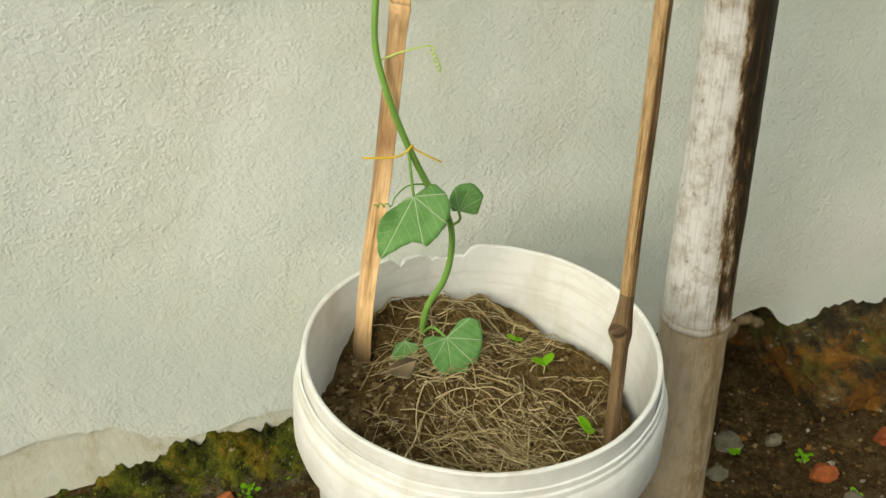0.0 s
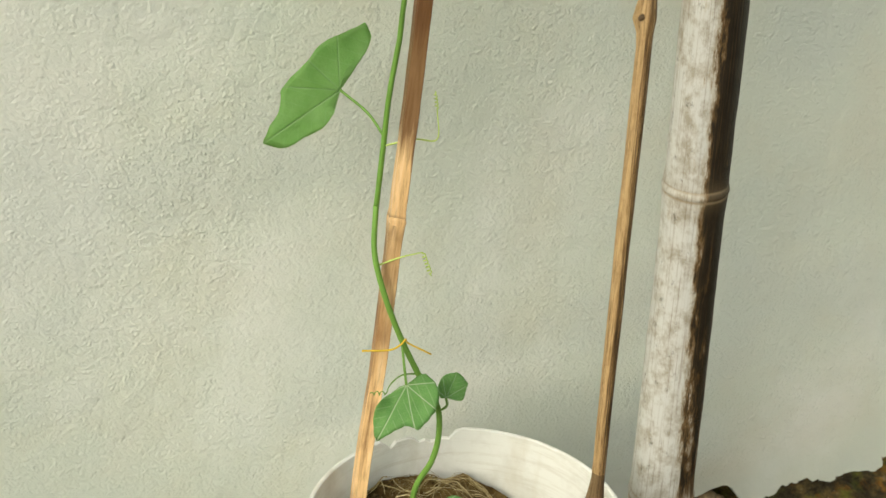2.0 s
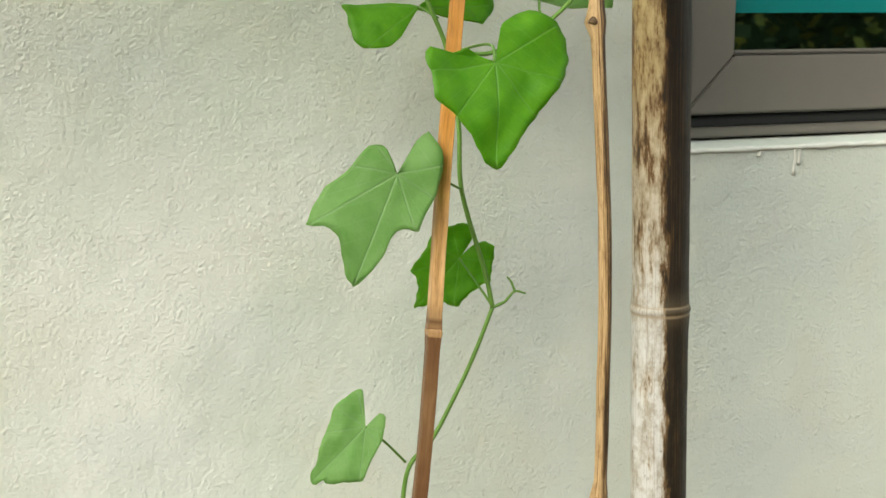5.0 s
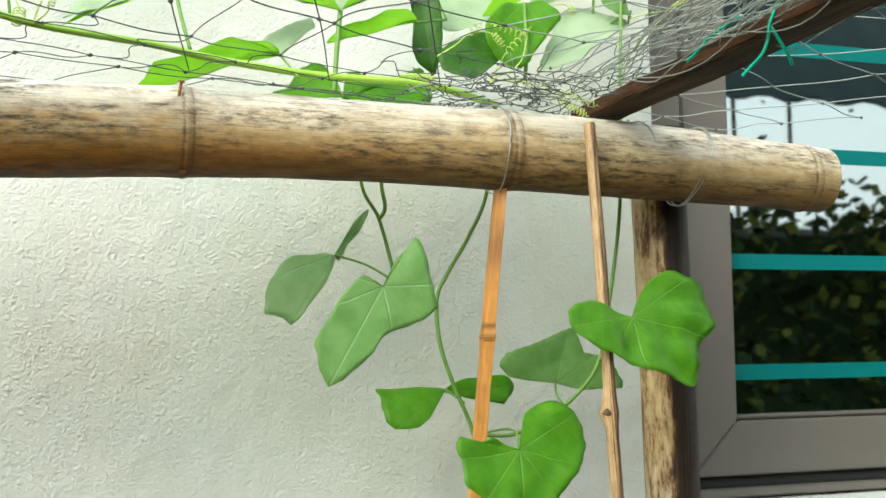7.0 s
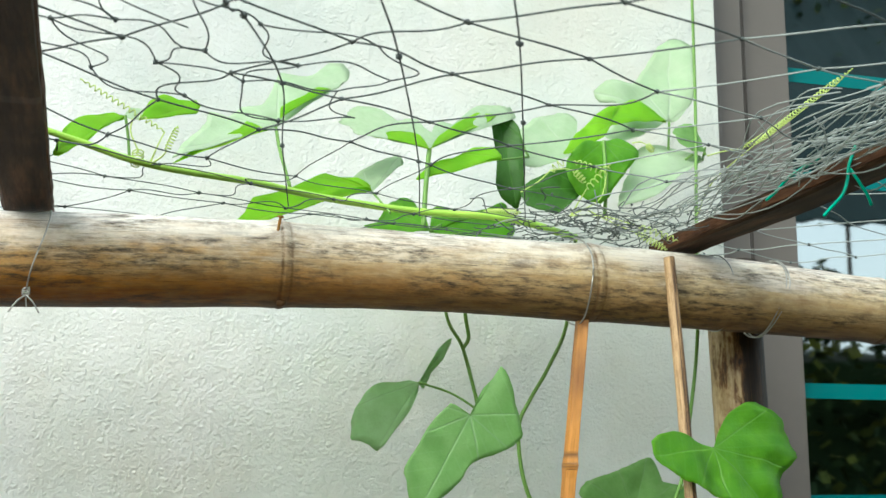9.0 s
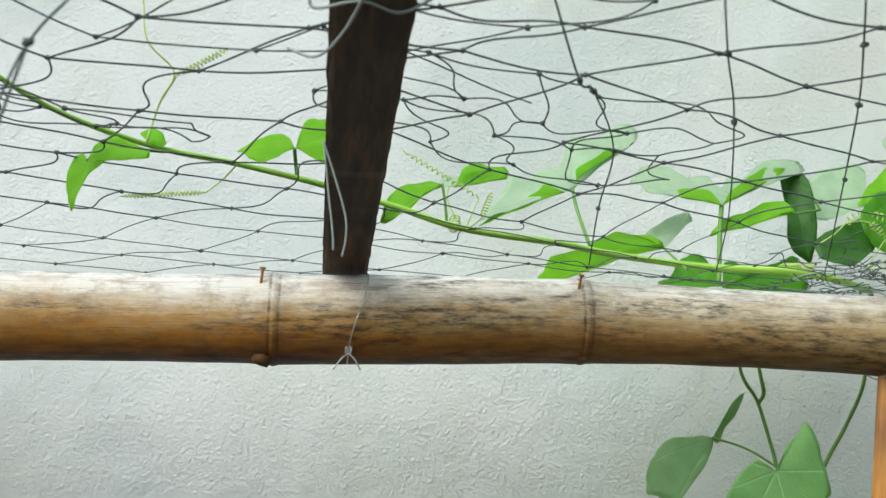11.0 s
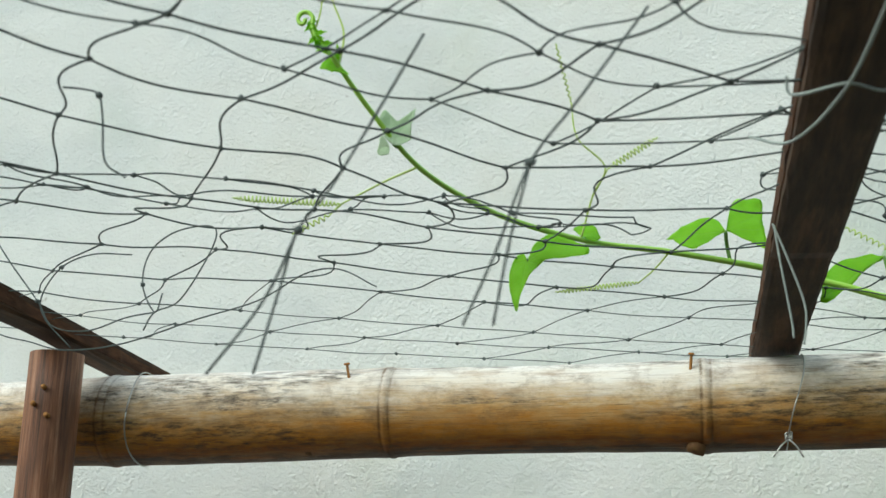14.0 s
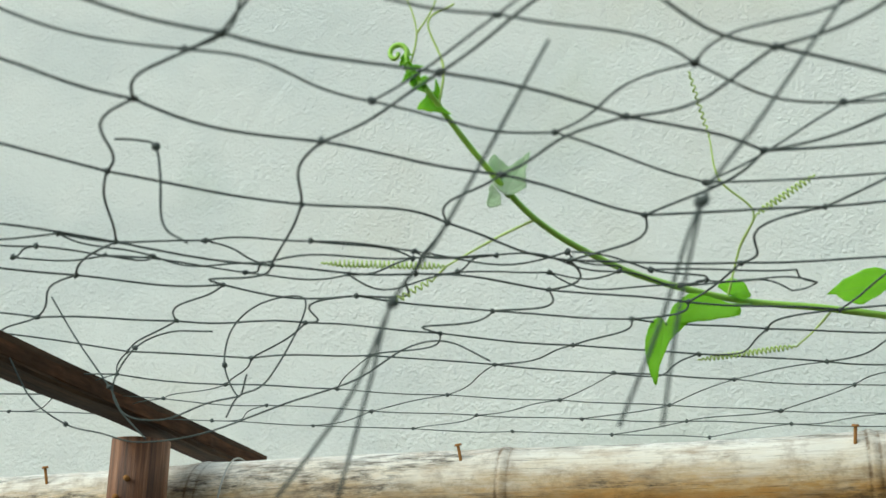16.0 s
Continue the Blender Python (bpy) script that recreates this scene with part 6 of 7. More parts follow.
SHAPES["bud_hook"] = ((0, 1), (7, 0.71), (18, 0.32), (18, 0.04))
SHAPES["bud_hook_left"] = ((0, 1), (8, 0.71), (10, 0.36), (10, 0.04))


def blade(bm, base, tip, wide, normal, shape="heart", fold=0.15, curl=0.1, wave=0.075, teeth=0.02, seed=0.0, twist=0.0, skew=0.0, ear=0.0):
    base, tip = Vector(base), Vector(tip)
    long = (tip - base).length
    d = (tip - base) / long
    nrm = Vector(normal)
    nrm = (nrm - d * nrm.dot(d)).normalized()
    s = nrm.cross(d)
    table = SHAPES[shape]
    other = SHAPES.get(shape + "_left", table)
    layer = bm.loops.layers.uv.verify()
    rings = 10
    where = {}
    # the rim: down one half and up the other, lightly rounded
    half = [[(r * math.cos(radians(w)), r * math.sin(radians(w)) * side) for w, r in rows] for rows, side in ((other, -1), (table, 1))]
    knots = half[0][::-1] + half[1][1:]
    rim = []
    for i in range(len(knots) - 1):
        p0, p1, p2, p3 = (Vector(knots[min(max(i + k, 0), len(knots) - 1)]) for k in (-1, 0, 1, 2))
        m = max(2, min(10, int((p2 - p1).length / 0.05)))
        for k in range(m):
            t = k / m
            c = 0.30 * (p2 - p0), 0.30 * (p3 - p1)
            rim.append(p1 * (2 * t ** 3 - 3 * t * t + 1) + p2 * (3 * t * t - 2 * t ** 3) + c[0] * (t ** 3 - 2 * t * t + t) + c[1] * (t ** 3 - t * t))
    rim.append(Vector(knots[-1]))

    def put(t, i):
        a, b = rim[i]
        grow = 1 + teeth * math.sin(i * 1.9 + seed) * (t > 0.9) + 0.015 * noise.noise(Vector((i * 0.3, seed, 1)))
        a, b = a * t * grow, b * t * grow
        h = fold * abs(b) - curl * max(a, 0) ** 2 + wave * noise.noise(Vector((a * 3.2 + seed, b * 3.2, seed))) * min(t * 1.6, 1)
        h += twist * a * b - curl * 0.6 * b * b
        b *= 1 + skew * (1 if b > 0 else -1)
        a *= 1 if a > 0 else 1 + ear * (1 if b > 0 else -1)
        v = bm.verts.new(base + d * (a * long) + s * (b * wide * long) + nrm * (h * long))
        where[v] = (a, b)
        return v

    centre = put(0.0, 0)
    n = len(rim) - 1
    grid = [[put(k / rings, i) for i in range(n + 1)] for k in range(1, rings + 1)]
    faces = []
    for i in range(n):
        faces.append(bm.faces.new((centre, grid[0][i], grid[0][i + 1])))
        for a, b in zip(grid, grid[1:]):
            faces.append(bm.faces.new((a[i], b[i], b[i + 1], a[i + 1])))
    for f in faces:
        for loop in f.loops:
            loop[layer].uv = where[loop.vert]
    return bm


def open_part(name, bm, material, parent, label=""):
    """Like part(), for leaf blades: keeps their facing."""
    me = bpy.data.meshes.new(name)
    for f in bm.faces:
        f.smooth = True
    bm.to_mesh(me)
    bm.free()
    me.materials.append(material)
    ob = new(name, me)
    chain, top = Matrix.Identity(4), parent
    while top is not None:
        chain = top.matrix_basis @ chain
        top = top.parent
    ob.parent = parent
    me.transform(chain.inverted())
    mod = ob.modifiers.new("thickness", "SOLIDIFY")
    mod.thickness, mod.offset = 0.0004, 0
    return tagged(ob, label)


LEAF_COUNT = [0]


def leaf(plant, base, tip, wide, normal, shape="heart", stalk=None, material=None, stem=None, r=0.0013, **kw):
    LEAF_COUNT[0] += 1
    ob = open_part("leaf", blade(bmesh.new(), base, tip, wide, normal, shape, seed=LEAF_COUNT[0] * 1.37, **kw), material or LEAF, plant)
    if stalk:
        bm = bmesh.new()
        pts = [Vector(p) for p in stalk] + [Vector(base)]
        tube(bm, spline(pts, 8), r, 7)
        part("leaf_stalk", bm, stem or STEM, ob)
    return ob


def coil(bm, a, b, r, turns, thick=0.0006, n=12):
    """A tendril wound like a spring from a to b."""
    a, b = Vector(a), Vector(b)
    d = (b - a).normalized()
    s = d.cross(Vector((0.3, 0.2, 1))).normalized()
    o = d.cross(s)
    m = int(turns * n)
    tube(bm, [a.lerp(b, i / m) + (s * math.cos(6.2832 * i / n) + o * math.sin(6.2832 * i / n)) * r * min(1, 6 * (m - i) / m, 6 * i / m + 0.2) for i in range(m + 1)], thick, 5)


def tendril(plant, pts, coil_to=None, r=0.003, turns=8, thick=0.0007, material=None):
    bm = bmesh.new()
    line = spline(pts, 8)
    tube(bm, line, lambda s, w: thick * (1.25 - 0.4 * s), 6)
    if coil_to is not None:
        coil(bm, line[-1], coil_to, r * 0.6, int(turns * 1.3), thick * 0.85)
    part("tendril", bm, material or TENDRIL, plant)


def stem(plant, pts, r0, r1, material, name="stem", steps=10):
    line = spline(pts, steps)
    swell = {round(len(line) * k / max(len(pts) - 1, 1)) for k in range(1, len(pts))}

    def rad(share, turn):
        return (r0 + (r1 - r0) * share) * (1 + 0.06 * math.cos(6.28 * turn * 5)) * (1 + 0.05 * noise.noise(Vector((share * 40, 0, 0))))

    bm = bmesh.new()
    tube(bm, line, rad, 12)
    part(name, bm, material, plant)


vine = thing("squash_vine", (-0.036, -0.207, 0.297), "green squash vine climbing from the bucket up to the net", "vine")
stem(vine, [(-0.036, -0.207, 0.285), (-0.030, -0.216, 0.345), (-0.016, -0.224, 0.381), (-0.009, -0.225, 0.41), (-0.009, -0.225, 0.442), (-0.018, -0.226, 0.468), (-0.030, -0.226, 0.491), (-0.049, -0.226, 0.540), (-0.062, -0.222, 0.585), (-0.067, -0.212, 0.622), (-0.062, -0.202, 0.662)], 0.0031, 0.0026, STEM_LOW, "lower_stem")
stem(vine, [(-0.062, -0.202, 0.660), (-0.054, -0.200, 0.718), (-0.048, -0.200, 0.765), (-0.039, -0.200, 0.811), (-0.030, -0.200, 0.861), (-0.004, -0.200, 0.889), (0.020, -0.200, 0.930), (0.041, -0.200, 0.971), (0.062, -0.200, 1.020)], 0.0026, 0.0021, STEM, "middle_stem")
stem(vine, [(0.062, -0.200, 1.020), (0.053, -0.200, 1.060), (0.029, -0.200, 1.141), (0.026, -0.200, 1.208), (0.015, -0.200, 1.277), (-0.006, -0.200, 1.328), (-0.020, -0.198, 1.372), (-0.022, -0.195, 1.420), (-0.007, -0.190, 1.449), (0.016, -0.190, 1.486), (0.039, -0.190, 1.537), (0.045, -0.205, 1.63)], 0.0025, 0.0020, STEM_OLD, "upper_stem")
stem(vine, [(0.015, -0.200, 1.277), (0.059, -0.212, 1.277), (0.112, -0.220, 1.305), (0.153, -0.220, 1.349), (0.170, -0.220, 1.424), (0.185, -0.220, 1.526), (0.192, -0.215, 1.66), (0.205, -0.2, 1.80), (0.212, -0.19, 1.95)], 0.0022, 0.0018, STEM, "side_stem")
stem(vine, [(-0.030, -0.198, 1.405), (-0.062, -0.192, 1.43), (-0.070, -0.190, 1.456), (-0.084, -0.190, 1.505), (-0.103, -0.190, 1.544), (-0.110, -0.2, 1.64)], 0.0022, 0.0016, STEM_OLD, "hanging_stem")
stem(vine, [(-0.084, -0.190, 1.503), (-0.077, -0.190, 1.516), (-0.081, -0.190, 1.545), (-0.09, -0.2, 1.63)], 0.0022, 0.0016, STEM, "hanging_stem")
stem(vine, [(0.045, -0.205, 1.63), (-0.058, -0.270, 1.632), (-0.170, -0.280, 1.632), (-0.271, -0.315, 1.632), (-0.338, -0.362, 1.630), (-0.436, -0.425, 1.624), (-0.500, -0.445, 1.636), (-0.556, -0.455, 1.648), (-0.633, -0.500, 1.651), (-0.690, -0.535, 1.650), (-0.739, -0.585, 1.651), (-0.771, -0.628, 1.655), (-0.803, -0.672, 1.668), (-0.832, -0.700, 1.700), (-0.856, -0.728, 1.733)], 0.0042, 0.0016, RUNNER, "runner")

# low leaves in the bucket
leaf(vine, (-0.047, -0.243, 0.493), (-0.083, -0.268, 0.454), 1.0, (-0.100, -0.796, 0.597), "bucket_large", [(-0.046, -0.226, 0.530), (-0.047, -0.236, 0.512)], LEAF_BASE, teeth=0.009, fold=0.10, curl=0.12, wave=0.10)
leaf(vine, (-0.005, -0.235, 0.464), (0.010, -0.225, 0.483), 1.0, (0.101, -0.909, 0.404), "bucket_small", [(-0.009, -0.225, 0.442), (-0.003, -0.232, 0.452)], LEAF_BASE, teeth=0.009, fold=0.08, curl=0.1)
leaf(vine, (-0.053, -0.224, 0.319), (-0.062, -0.243, 0.296), 1.0, (-0.100, -0.752, 0.652), "cotyledon", [(-0.036, -0.208, 0.306)], LEAF_BASE, teeth=0.009, fold=0.08, curl=0.1)
leaf(vine, (-0.019, -0.244, 0.331), (-0.021, -0.270, 0.301), 1.0, (0.000, -0.756, 0.655), "bucket_heart", [(-0.035, -0.210, 0.310), (-0.028, -0.228, 0.333)], LEAF_BASE, teeth=0.009, fold=0.12, curl=0.08)
# leaves beside the stake
leaf(vine, (-0.081, -0.160, 0.758), (-0.151, -0.155, 0.714), 1.0, (-0.250, -0.921, 0.300), "saddle", [(-0.052, -0.198, 0.725), (-0.062, -0.180, 0.742)], LEAF_DULL, teeth=0.009, fold=0.08, curl=0.06)
leaf(vine, (-0.081, -0.222, 0.917), (-0.138, -0.223, 0.867), 1.0, (-0.250, -0.921, 0.300), "notched", [(-0.034, -0.202, 0.868), (-0.058, -0.210, 0.895)], LEAF_DULL, teeth=0.009, fold=0.05, curl=0.05)
leaf(vine, (-0.061, -0.272, 1.170), (-0.110, -0.293, 1.073), 1.0, (-0.150, -0.948, 0.280), "maple", [(0.028, -0.200, 1.143), (-0.020, -0.240, 1.165)], LEAF_DULL, teeth=0.009, fold=0.06, curl=0.05)
leaf(vine, (0.033, -0.182, 1.070), (-0.012, -0.172, 1.018), 0.85, (0.1, -0.9, 0.4), "squash", [(0.060, -0.2, 1.024), (0.045, -0.19, 1.05)], LEAF, fold=0.10, curl=0.1)
leaf(vine, (0.009, -0.335, 1.270), (0.002, -0.368, 1.183), 1.0, (0.051, -0.933, 0.355), "stake_heart", [(0.016, -0.205, 1.277), (0.030, -0.270, 1.285)], LEAF, teeth=0.009, fold=0.08, curl=0.08, wave=0.10)
leaf(vine, (0.012, -0.125, 1.322), (-0.069, -0.120, 1.324), 1.0, (-0.051, -0.913, 0.406), "flap", [(0.006, -0.198, 1.310)], LEAF, teeth=0.009, fold=0.03, curl=0.04)
leaf(vine, (0.008, -0.125, 1.319), (0.100, -0.117, 1.325), 1.0, (0.051, -0.913, 0.406), "flag", None, LEAF, teeth=0.009, fold=0.03, curl=0.04)
leaf(vine, (0.130, -0.160, 1.327), (0.155, -0.147, 1.389), 1.0, (0.000, -0.979, 0.206), "shield", [(0.112, -0.220, 1.305), (0.120, -0.185, 1.315)], LEAF_DULL, teeth=0.009, fold=0.05, curl=0.06)
leaf(vine, (0.117, -0.365, 1.395), (0.179, -0.382, 1.329), 1.0, (0.149, -0.914, 0.377), "pole_leaf", [(0.155, -0.220, 1.352), (0.145, -0.280, 1.370)], LEAF, teeth=0.009, fold=0.07, curl=0.06, wave=0.10)
leaf(vine, (-0.123, -0.330, 1.425), (-0.179, -0.348, 1.336), 1.0, (-0.101, -0.962, 0.253), "arrow", [(-0.035, -0.198, 1.405), (-0.080, -0.270, 1.425)], LEAF_DULL, teeth=0.009, fold=0.05, curl=0.04)
leaf(vine, (-0.122, -0.152, 1.469), (-0.171, -0.160, 1.397), 1.0, (-0.302, -0.905, 0.302), "curtain", [(-0.050, -0.196, 1.425), (-0.085, -0.165, 1.455)], LEAF_LIFTED, teeth=0.009, fold=0.05, curl=0.06)
leaf(vine, (-0.122, -0.150, 1.468), (-0.076, -0.135, 1.522), 1.0, (0.205, -0.973, 0.102), "ribbon", None, LEAF_LIFTED, teeth=0.009, fold=0.1, curl=0.05)
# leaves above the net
leaf(vine, (-0.307, -0.280, 1.707), (-0.295, -0.223, 1.783), 1.0, (0.000, -0.800, 0.600), "wing_wide", [(-0.299, -0.320, 1.639), (-0.304, -0.290, 1.681)], LEAF_PALE_SHEEN, teeth=0.009, fold=0.0, curl=0.03, wave=0.05, r=0.0018)
# bright margin slivers: daylight through the folded leaf edge put in as colour
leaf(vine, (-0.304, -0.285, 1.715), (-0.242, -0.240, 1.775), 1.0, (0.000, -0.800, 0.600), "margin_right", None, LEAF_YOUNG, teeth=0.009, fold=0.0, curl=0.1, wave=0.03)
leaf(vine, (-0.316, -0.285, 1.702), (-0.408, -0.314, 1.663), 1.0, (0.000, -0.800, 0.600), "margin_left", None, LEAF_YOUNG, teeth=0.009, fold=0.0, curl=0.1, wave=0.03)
leaf(vine, (-0.144, -0.265, 1.702), (-0.143, -0.243, 1.732), 1.0, (0.000, -0.800, 0.600), "wing_double", [(-0.155, -0.280, 1.616), (-0.149, -0.270, 1.665)], LEAF_PALE_SHEEN, teeth=0.009, fold=0.0, curl=0.03, wave=0.04, r=0.0026)
# the same for this leaf: its backlit margins as brighter-coloured slivers
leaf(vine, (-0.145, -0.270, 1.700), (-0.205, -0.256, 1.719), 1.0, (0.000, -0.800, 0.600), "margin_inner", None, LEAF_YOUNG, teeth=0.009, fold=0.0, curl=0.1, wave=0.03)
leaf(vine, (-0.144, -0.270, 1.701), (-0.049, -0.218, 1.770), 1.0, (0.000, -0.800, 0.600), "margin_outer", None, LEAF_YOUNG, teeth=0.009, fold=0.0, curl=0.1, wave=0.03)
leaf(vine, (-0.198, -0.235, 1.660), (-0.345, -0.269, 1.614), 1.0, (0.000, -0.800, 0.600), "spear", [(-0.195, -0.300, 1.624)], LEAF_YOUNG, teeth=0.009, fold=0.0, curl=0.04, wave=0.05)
leaf(vine, (-0.197, -0.230, 1.660), (-0.154, -0.187, 1.717), 1.0, (0.000, -0.800, 0.600), "spear_flap", None, LEAF_PALE_SHEEN, teeth=0.009, fold=0.0, curl=0.05)
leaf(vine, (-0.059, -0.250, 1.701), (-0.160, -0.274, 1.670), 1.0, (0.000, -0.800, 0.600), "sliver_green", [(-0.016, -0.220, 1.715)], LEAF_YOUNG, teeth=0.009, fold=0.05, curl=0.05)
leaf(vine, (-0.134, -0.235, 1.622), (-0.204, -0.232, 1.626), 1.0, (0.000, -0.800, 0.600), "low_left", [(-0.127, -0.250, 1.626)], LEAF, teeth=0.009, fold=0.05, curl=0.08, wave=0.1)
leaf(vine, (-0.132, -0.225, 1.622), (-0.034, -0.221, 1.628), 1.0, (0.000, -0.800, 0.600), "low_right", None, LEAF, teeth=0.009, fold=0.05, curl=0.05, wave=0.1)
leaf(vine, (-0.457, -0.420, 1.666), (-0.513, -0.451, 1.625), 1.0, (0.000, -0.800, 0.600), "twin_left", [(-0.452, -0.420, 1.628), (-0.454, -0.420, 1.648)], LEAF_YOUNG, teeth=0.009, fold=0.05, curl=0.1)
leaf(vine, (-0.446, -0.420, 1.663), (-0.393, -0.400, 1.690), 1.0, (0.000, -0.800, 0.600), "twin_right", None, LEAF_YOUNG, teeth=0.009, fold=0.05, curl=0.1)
leaf(vine, (-0.458, -0.415, 1.667), (-0.439, -0.405, 1.680), 1.0, (0.000, -0.800, 0.600), "twin_pale", None, LEAF_PALE_SHEEN, teeth=0.009, fold=0.05, curl=0.1)
leaf(vine, (0.183, -0.175, 1.785), (0.219, -0.120, 1.918), 1.0, (-0.101, -0.909, 0.404), "sail", [(0.200, -0.200, 1.740), (0.180, -0.180, 1.730)], LEAF_PALE_SHEEN, teeth=0.009, fold=0.03, curl=0.05, r=0.0016)
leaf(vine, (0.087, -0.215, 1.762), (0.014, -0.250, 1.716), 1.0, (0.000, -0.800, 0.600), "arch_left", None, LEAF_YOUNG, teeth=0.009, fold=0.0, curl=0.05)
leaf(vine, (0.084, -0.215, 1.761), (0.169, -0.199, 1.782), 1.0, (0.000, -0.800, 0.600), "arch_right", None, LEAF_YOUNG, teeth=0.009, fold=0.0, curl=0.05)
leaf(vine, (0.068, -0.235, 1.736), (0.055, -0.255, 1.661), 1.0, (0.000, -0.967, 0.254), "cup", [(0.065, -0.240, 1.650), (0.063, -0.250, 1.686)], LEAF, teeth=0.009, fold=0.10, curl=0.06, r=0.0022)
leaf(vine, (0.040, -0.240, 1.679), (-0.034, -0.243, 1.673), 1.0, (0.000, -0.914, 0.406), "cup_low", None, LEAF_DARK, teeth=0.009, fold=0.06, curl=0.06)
leaf(vine, (0.217, -0.190, 1.736), (0.081, -0.243, 1.665), 1.0, (0.000, -0.800, 0.600), "shelf", [(0.216, -0.200, 1.750)], LEAF_PALE_SHEEN, teeth=0.009, fold=0.03, curl=0.05)
leaf(vine, (0.184, -0.170, 1.788), (0.095, -0.188, 1.764), 1.0, (0.000, -0.800, 0.600), "shelf_back", None, LEAF_PALE_SHEEN, teeth=0.009, fold=0.03, curl=0.05)
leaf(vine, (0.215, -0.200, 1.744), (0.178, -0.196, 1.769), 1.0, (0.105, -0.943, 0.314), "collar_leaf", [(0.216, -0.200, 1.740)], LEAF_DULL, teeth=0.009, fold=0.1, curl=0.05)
leaf(vine, (0.061, -0.170, 1.736), (-0.013, -0.177, 1.726), 1.0, (0.000, -0.800, 0.600), "veil", None, LEAF_PALE_SHEEN, teeth=0.009, fold=0.03, curl=0.05)
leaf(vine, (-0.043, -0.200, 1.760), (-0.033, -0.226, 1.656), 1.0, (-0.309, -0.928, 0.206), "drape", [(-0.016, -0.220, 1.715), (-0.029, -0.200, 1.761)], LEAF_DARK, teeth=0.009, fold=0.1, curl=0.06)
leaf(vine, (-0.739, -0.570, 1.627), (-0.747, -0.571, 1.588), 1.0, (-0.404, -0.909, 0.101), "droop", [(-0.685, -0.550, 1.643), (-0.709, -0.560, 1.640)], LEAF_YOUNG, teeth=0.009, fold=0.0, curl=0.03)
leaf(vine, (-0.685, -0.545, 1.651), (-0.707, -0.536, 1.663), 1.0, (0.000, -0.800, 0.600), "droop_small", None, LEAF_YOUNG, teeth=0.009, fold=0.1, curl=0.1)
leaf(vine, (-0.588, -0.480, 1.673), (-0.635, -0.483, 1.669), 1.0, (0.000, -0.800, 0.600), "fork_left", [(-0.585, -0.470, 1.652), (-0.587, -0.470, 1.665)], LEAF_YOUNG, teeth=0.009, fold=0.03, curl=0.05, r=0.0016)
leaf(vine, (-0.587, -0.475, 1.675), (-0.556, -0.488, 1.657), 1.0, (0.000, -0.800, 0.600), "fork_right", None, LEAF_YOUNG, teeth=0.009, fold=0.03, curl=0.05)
leaf(vine, (-0.817, -0.690, 1.678), (-0.803, -0.690, 1.705), 1.0, (-0.205, -0.973, 0.102), "bud_pale", [(-0.816, -0.685, 1.678)], LEAF_PALE_SHEEN, teeth=0.009, fold=0.15, curl=0.05, r=0.0009)
leaf(vine, (-0.820, -0.690, 1.678), (-0.829, -0.688, 1.674), 1.0, (-0.205, -0.973, 0.102), "bud_pale_low", None, LEAF_PALE_SHEEN, teeth=0.009, fold=0.15, curl=0.05)
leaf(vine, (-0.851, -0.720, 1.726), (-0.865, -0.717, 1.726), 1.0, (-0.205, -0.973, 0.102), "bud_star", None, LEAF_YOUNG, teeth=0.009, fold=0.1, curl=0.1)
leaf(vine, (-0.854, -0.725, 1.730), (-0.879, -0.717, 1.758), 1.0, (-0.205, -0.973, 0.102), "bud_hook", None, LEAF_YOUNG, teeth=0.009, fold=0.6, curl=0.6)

# tendrils
tendril(vine, [(0.062, -0.200, 1.020), (0.074, -0.204, 1.026), (0.084, -0.206, 1.036), (0.096, -0.206, 1.033)], thick=0.0013, material=STEM)
tendril(vine, [(0.084, -0.206, 1.036), (0.080, -0.207, 1.046), (0.075, -0.208, 1.052)], thick=0.0011, material=STEM)
tendril(vine, [(-0.030, -0.226, 0.491), (-0.048, -0.232, 0.497), (-0.060, -0.234, 0.490), (-0.064, -0.235, 0.482)], (-0.080, -0.236, 0.486), 0.003, 3, material=STEM_OLD)
tendril(vine, [(-0.066, -0.21, 0.605), (-0.045, -0.218, 0.615), (-0.024, -0.22, 0.618)], (-0.016, -0.22, 0.592), 0.003, 6)
tendril(vine, [(-0.054, -0.2, 0.718), (-0.03, -0.214, 0.727), (-0.012, -0.222, 0.728), (-0.012, -0.222, 0.755)], (-0.014, -0.222, 0.772), 0.002, 4)
tendril(vine, [(-0.436, -0.425, 1.624), (-0.430, -0.43, 1.64), (-0.425, -0.43, 1.652)], (-0.495, -0.45, 1.685), 0.0032, 12)
tendril(vine, [(-0.436, -0.425, 1.624), (-0.428, -0.435, 1.628), (-0.424, -0.44, 1.632)], (-0.415, -0.44, 1.655), 0.004, 7)
tendril(vine, [(-0.633, -0.500, 1.651), (-0.645, -0.49, 1.640), (-0.658, -0.485, 1.630)], (-0.725, -0.49, 1.622), 0.003, 18)
tendril(vine, [(-0.700, -0.545, 1.651), (-0.690, -0.56, 1.68), (-0.680, -0.57, 1.70), (-0.700, -0.58, 1.72), (-0.705, -0.58, 1.75)], (-0.715, -0.6, 1.79), 0.0018, 8)
tendril(vine, [(-0.690, -0.56, 1.68), (-0.678, -0.565, 1.70)], (-0.640, -0.57, 1.722), 0.0036, 11)
tendril(vine, [(-0.803, -0.672, 1.668), (-0.830, -0.66, 1.662), (-0.862, -0.655, 1.648)], (-0.940, -0.665, 1.652), 0.0034, 22)
tendril(vine, [(-0.862, -0.655, 1.648), (-0.870, -0.655, 1.64)], (-0.895, -0.66, 1.625), 0.003, 6)
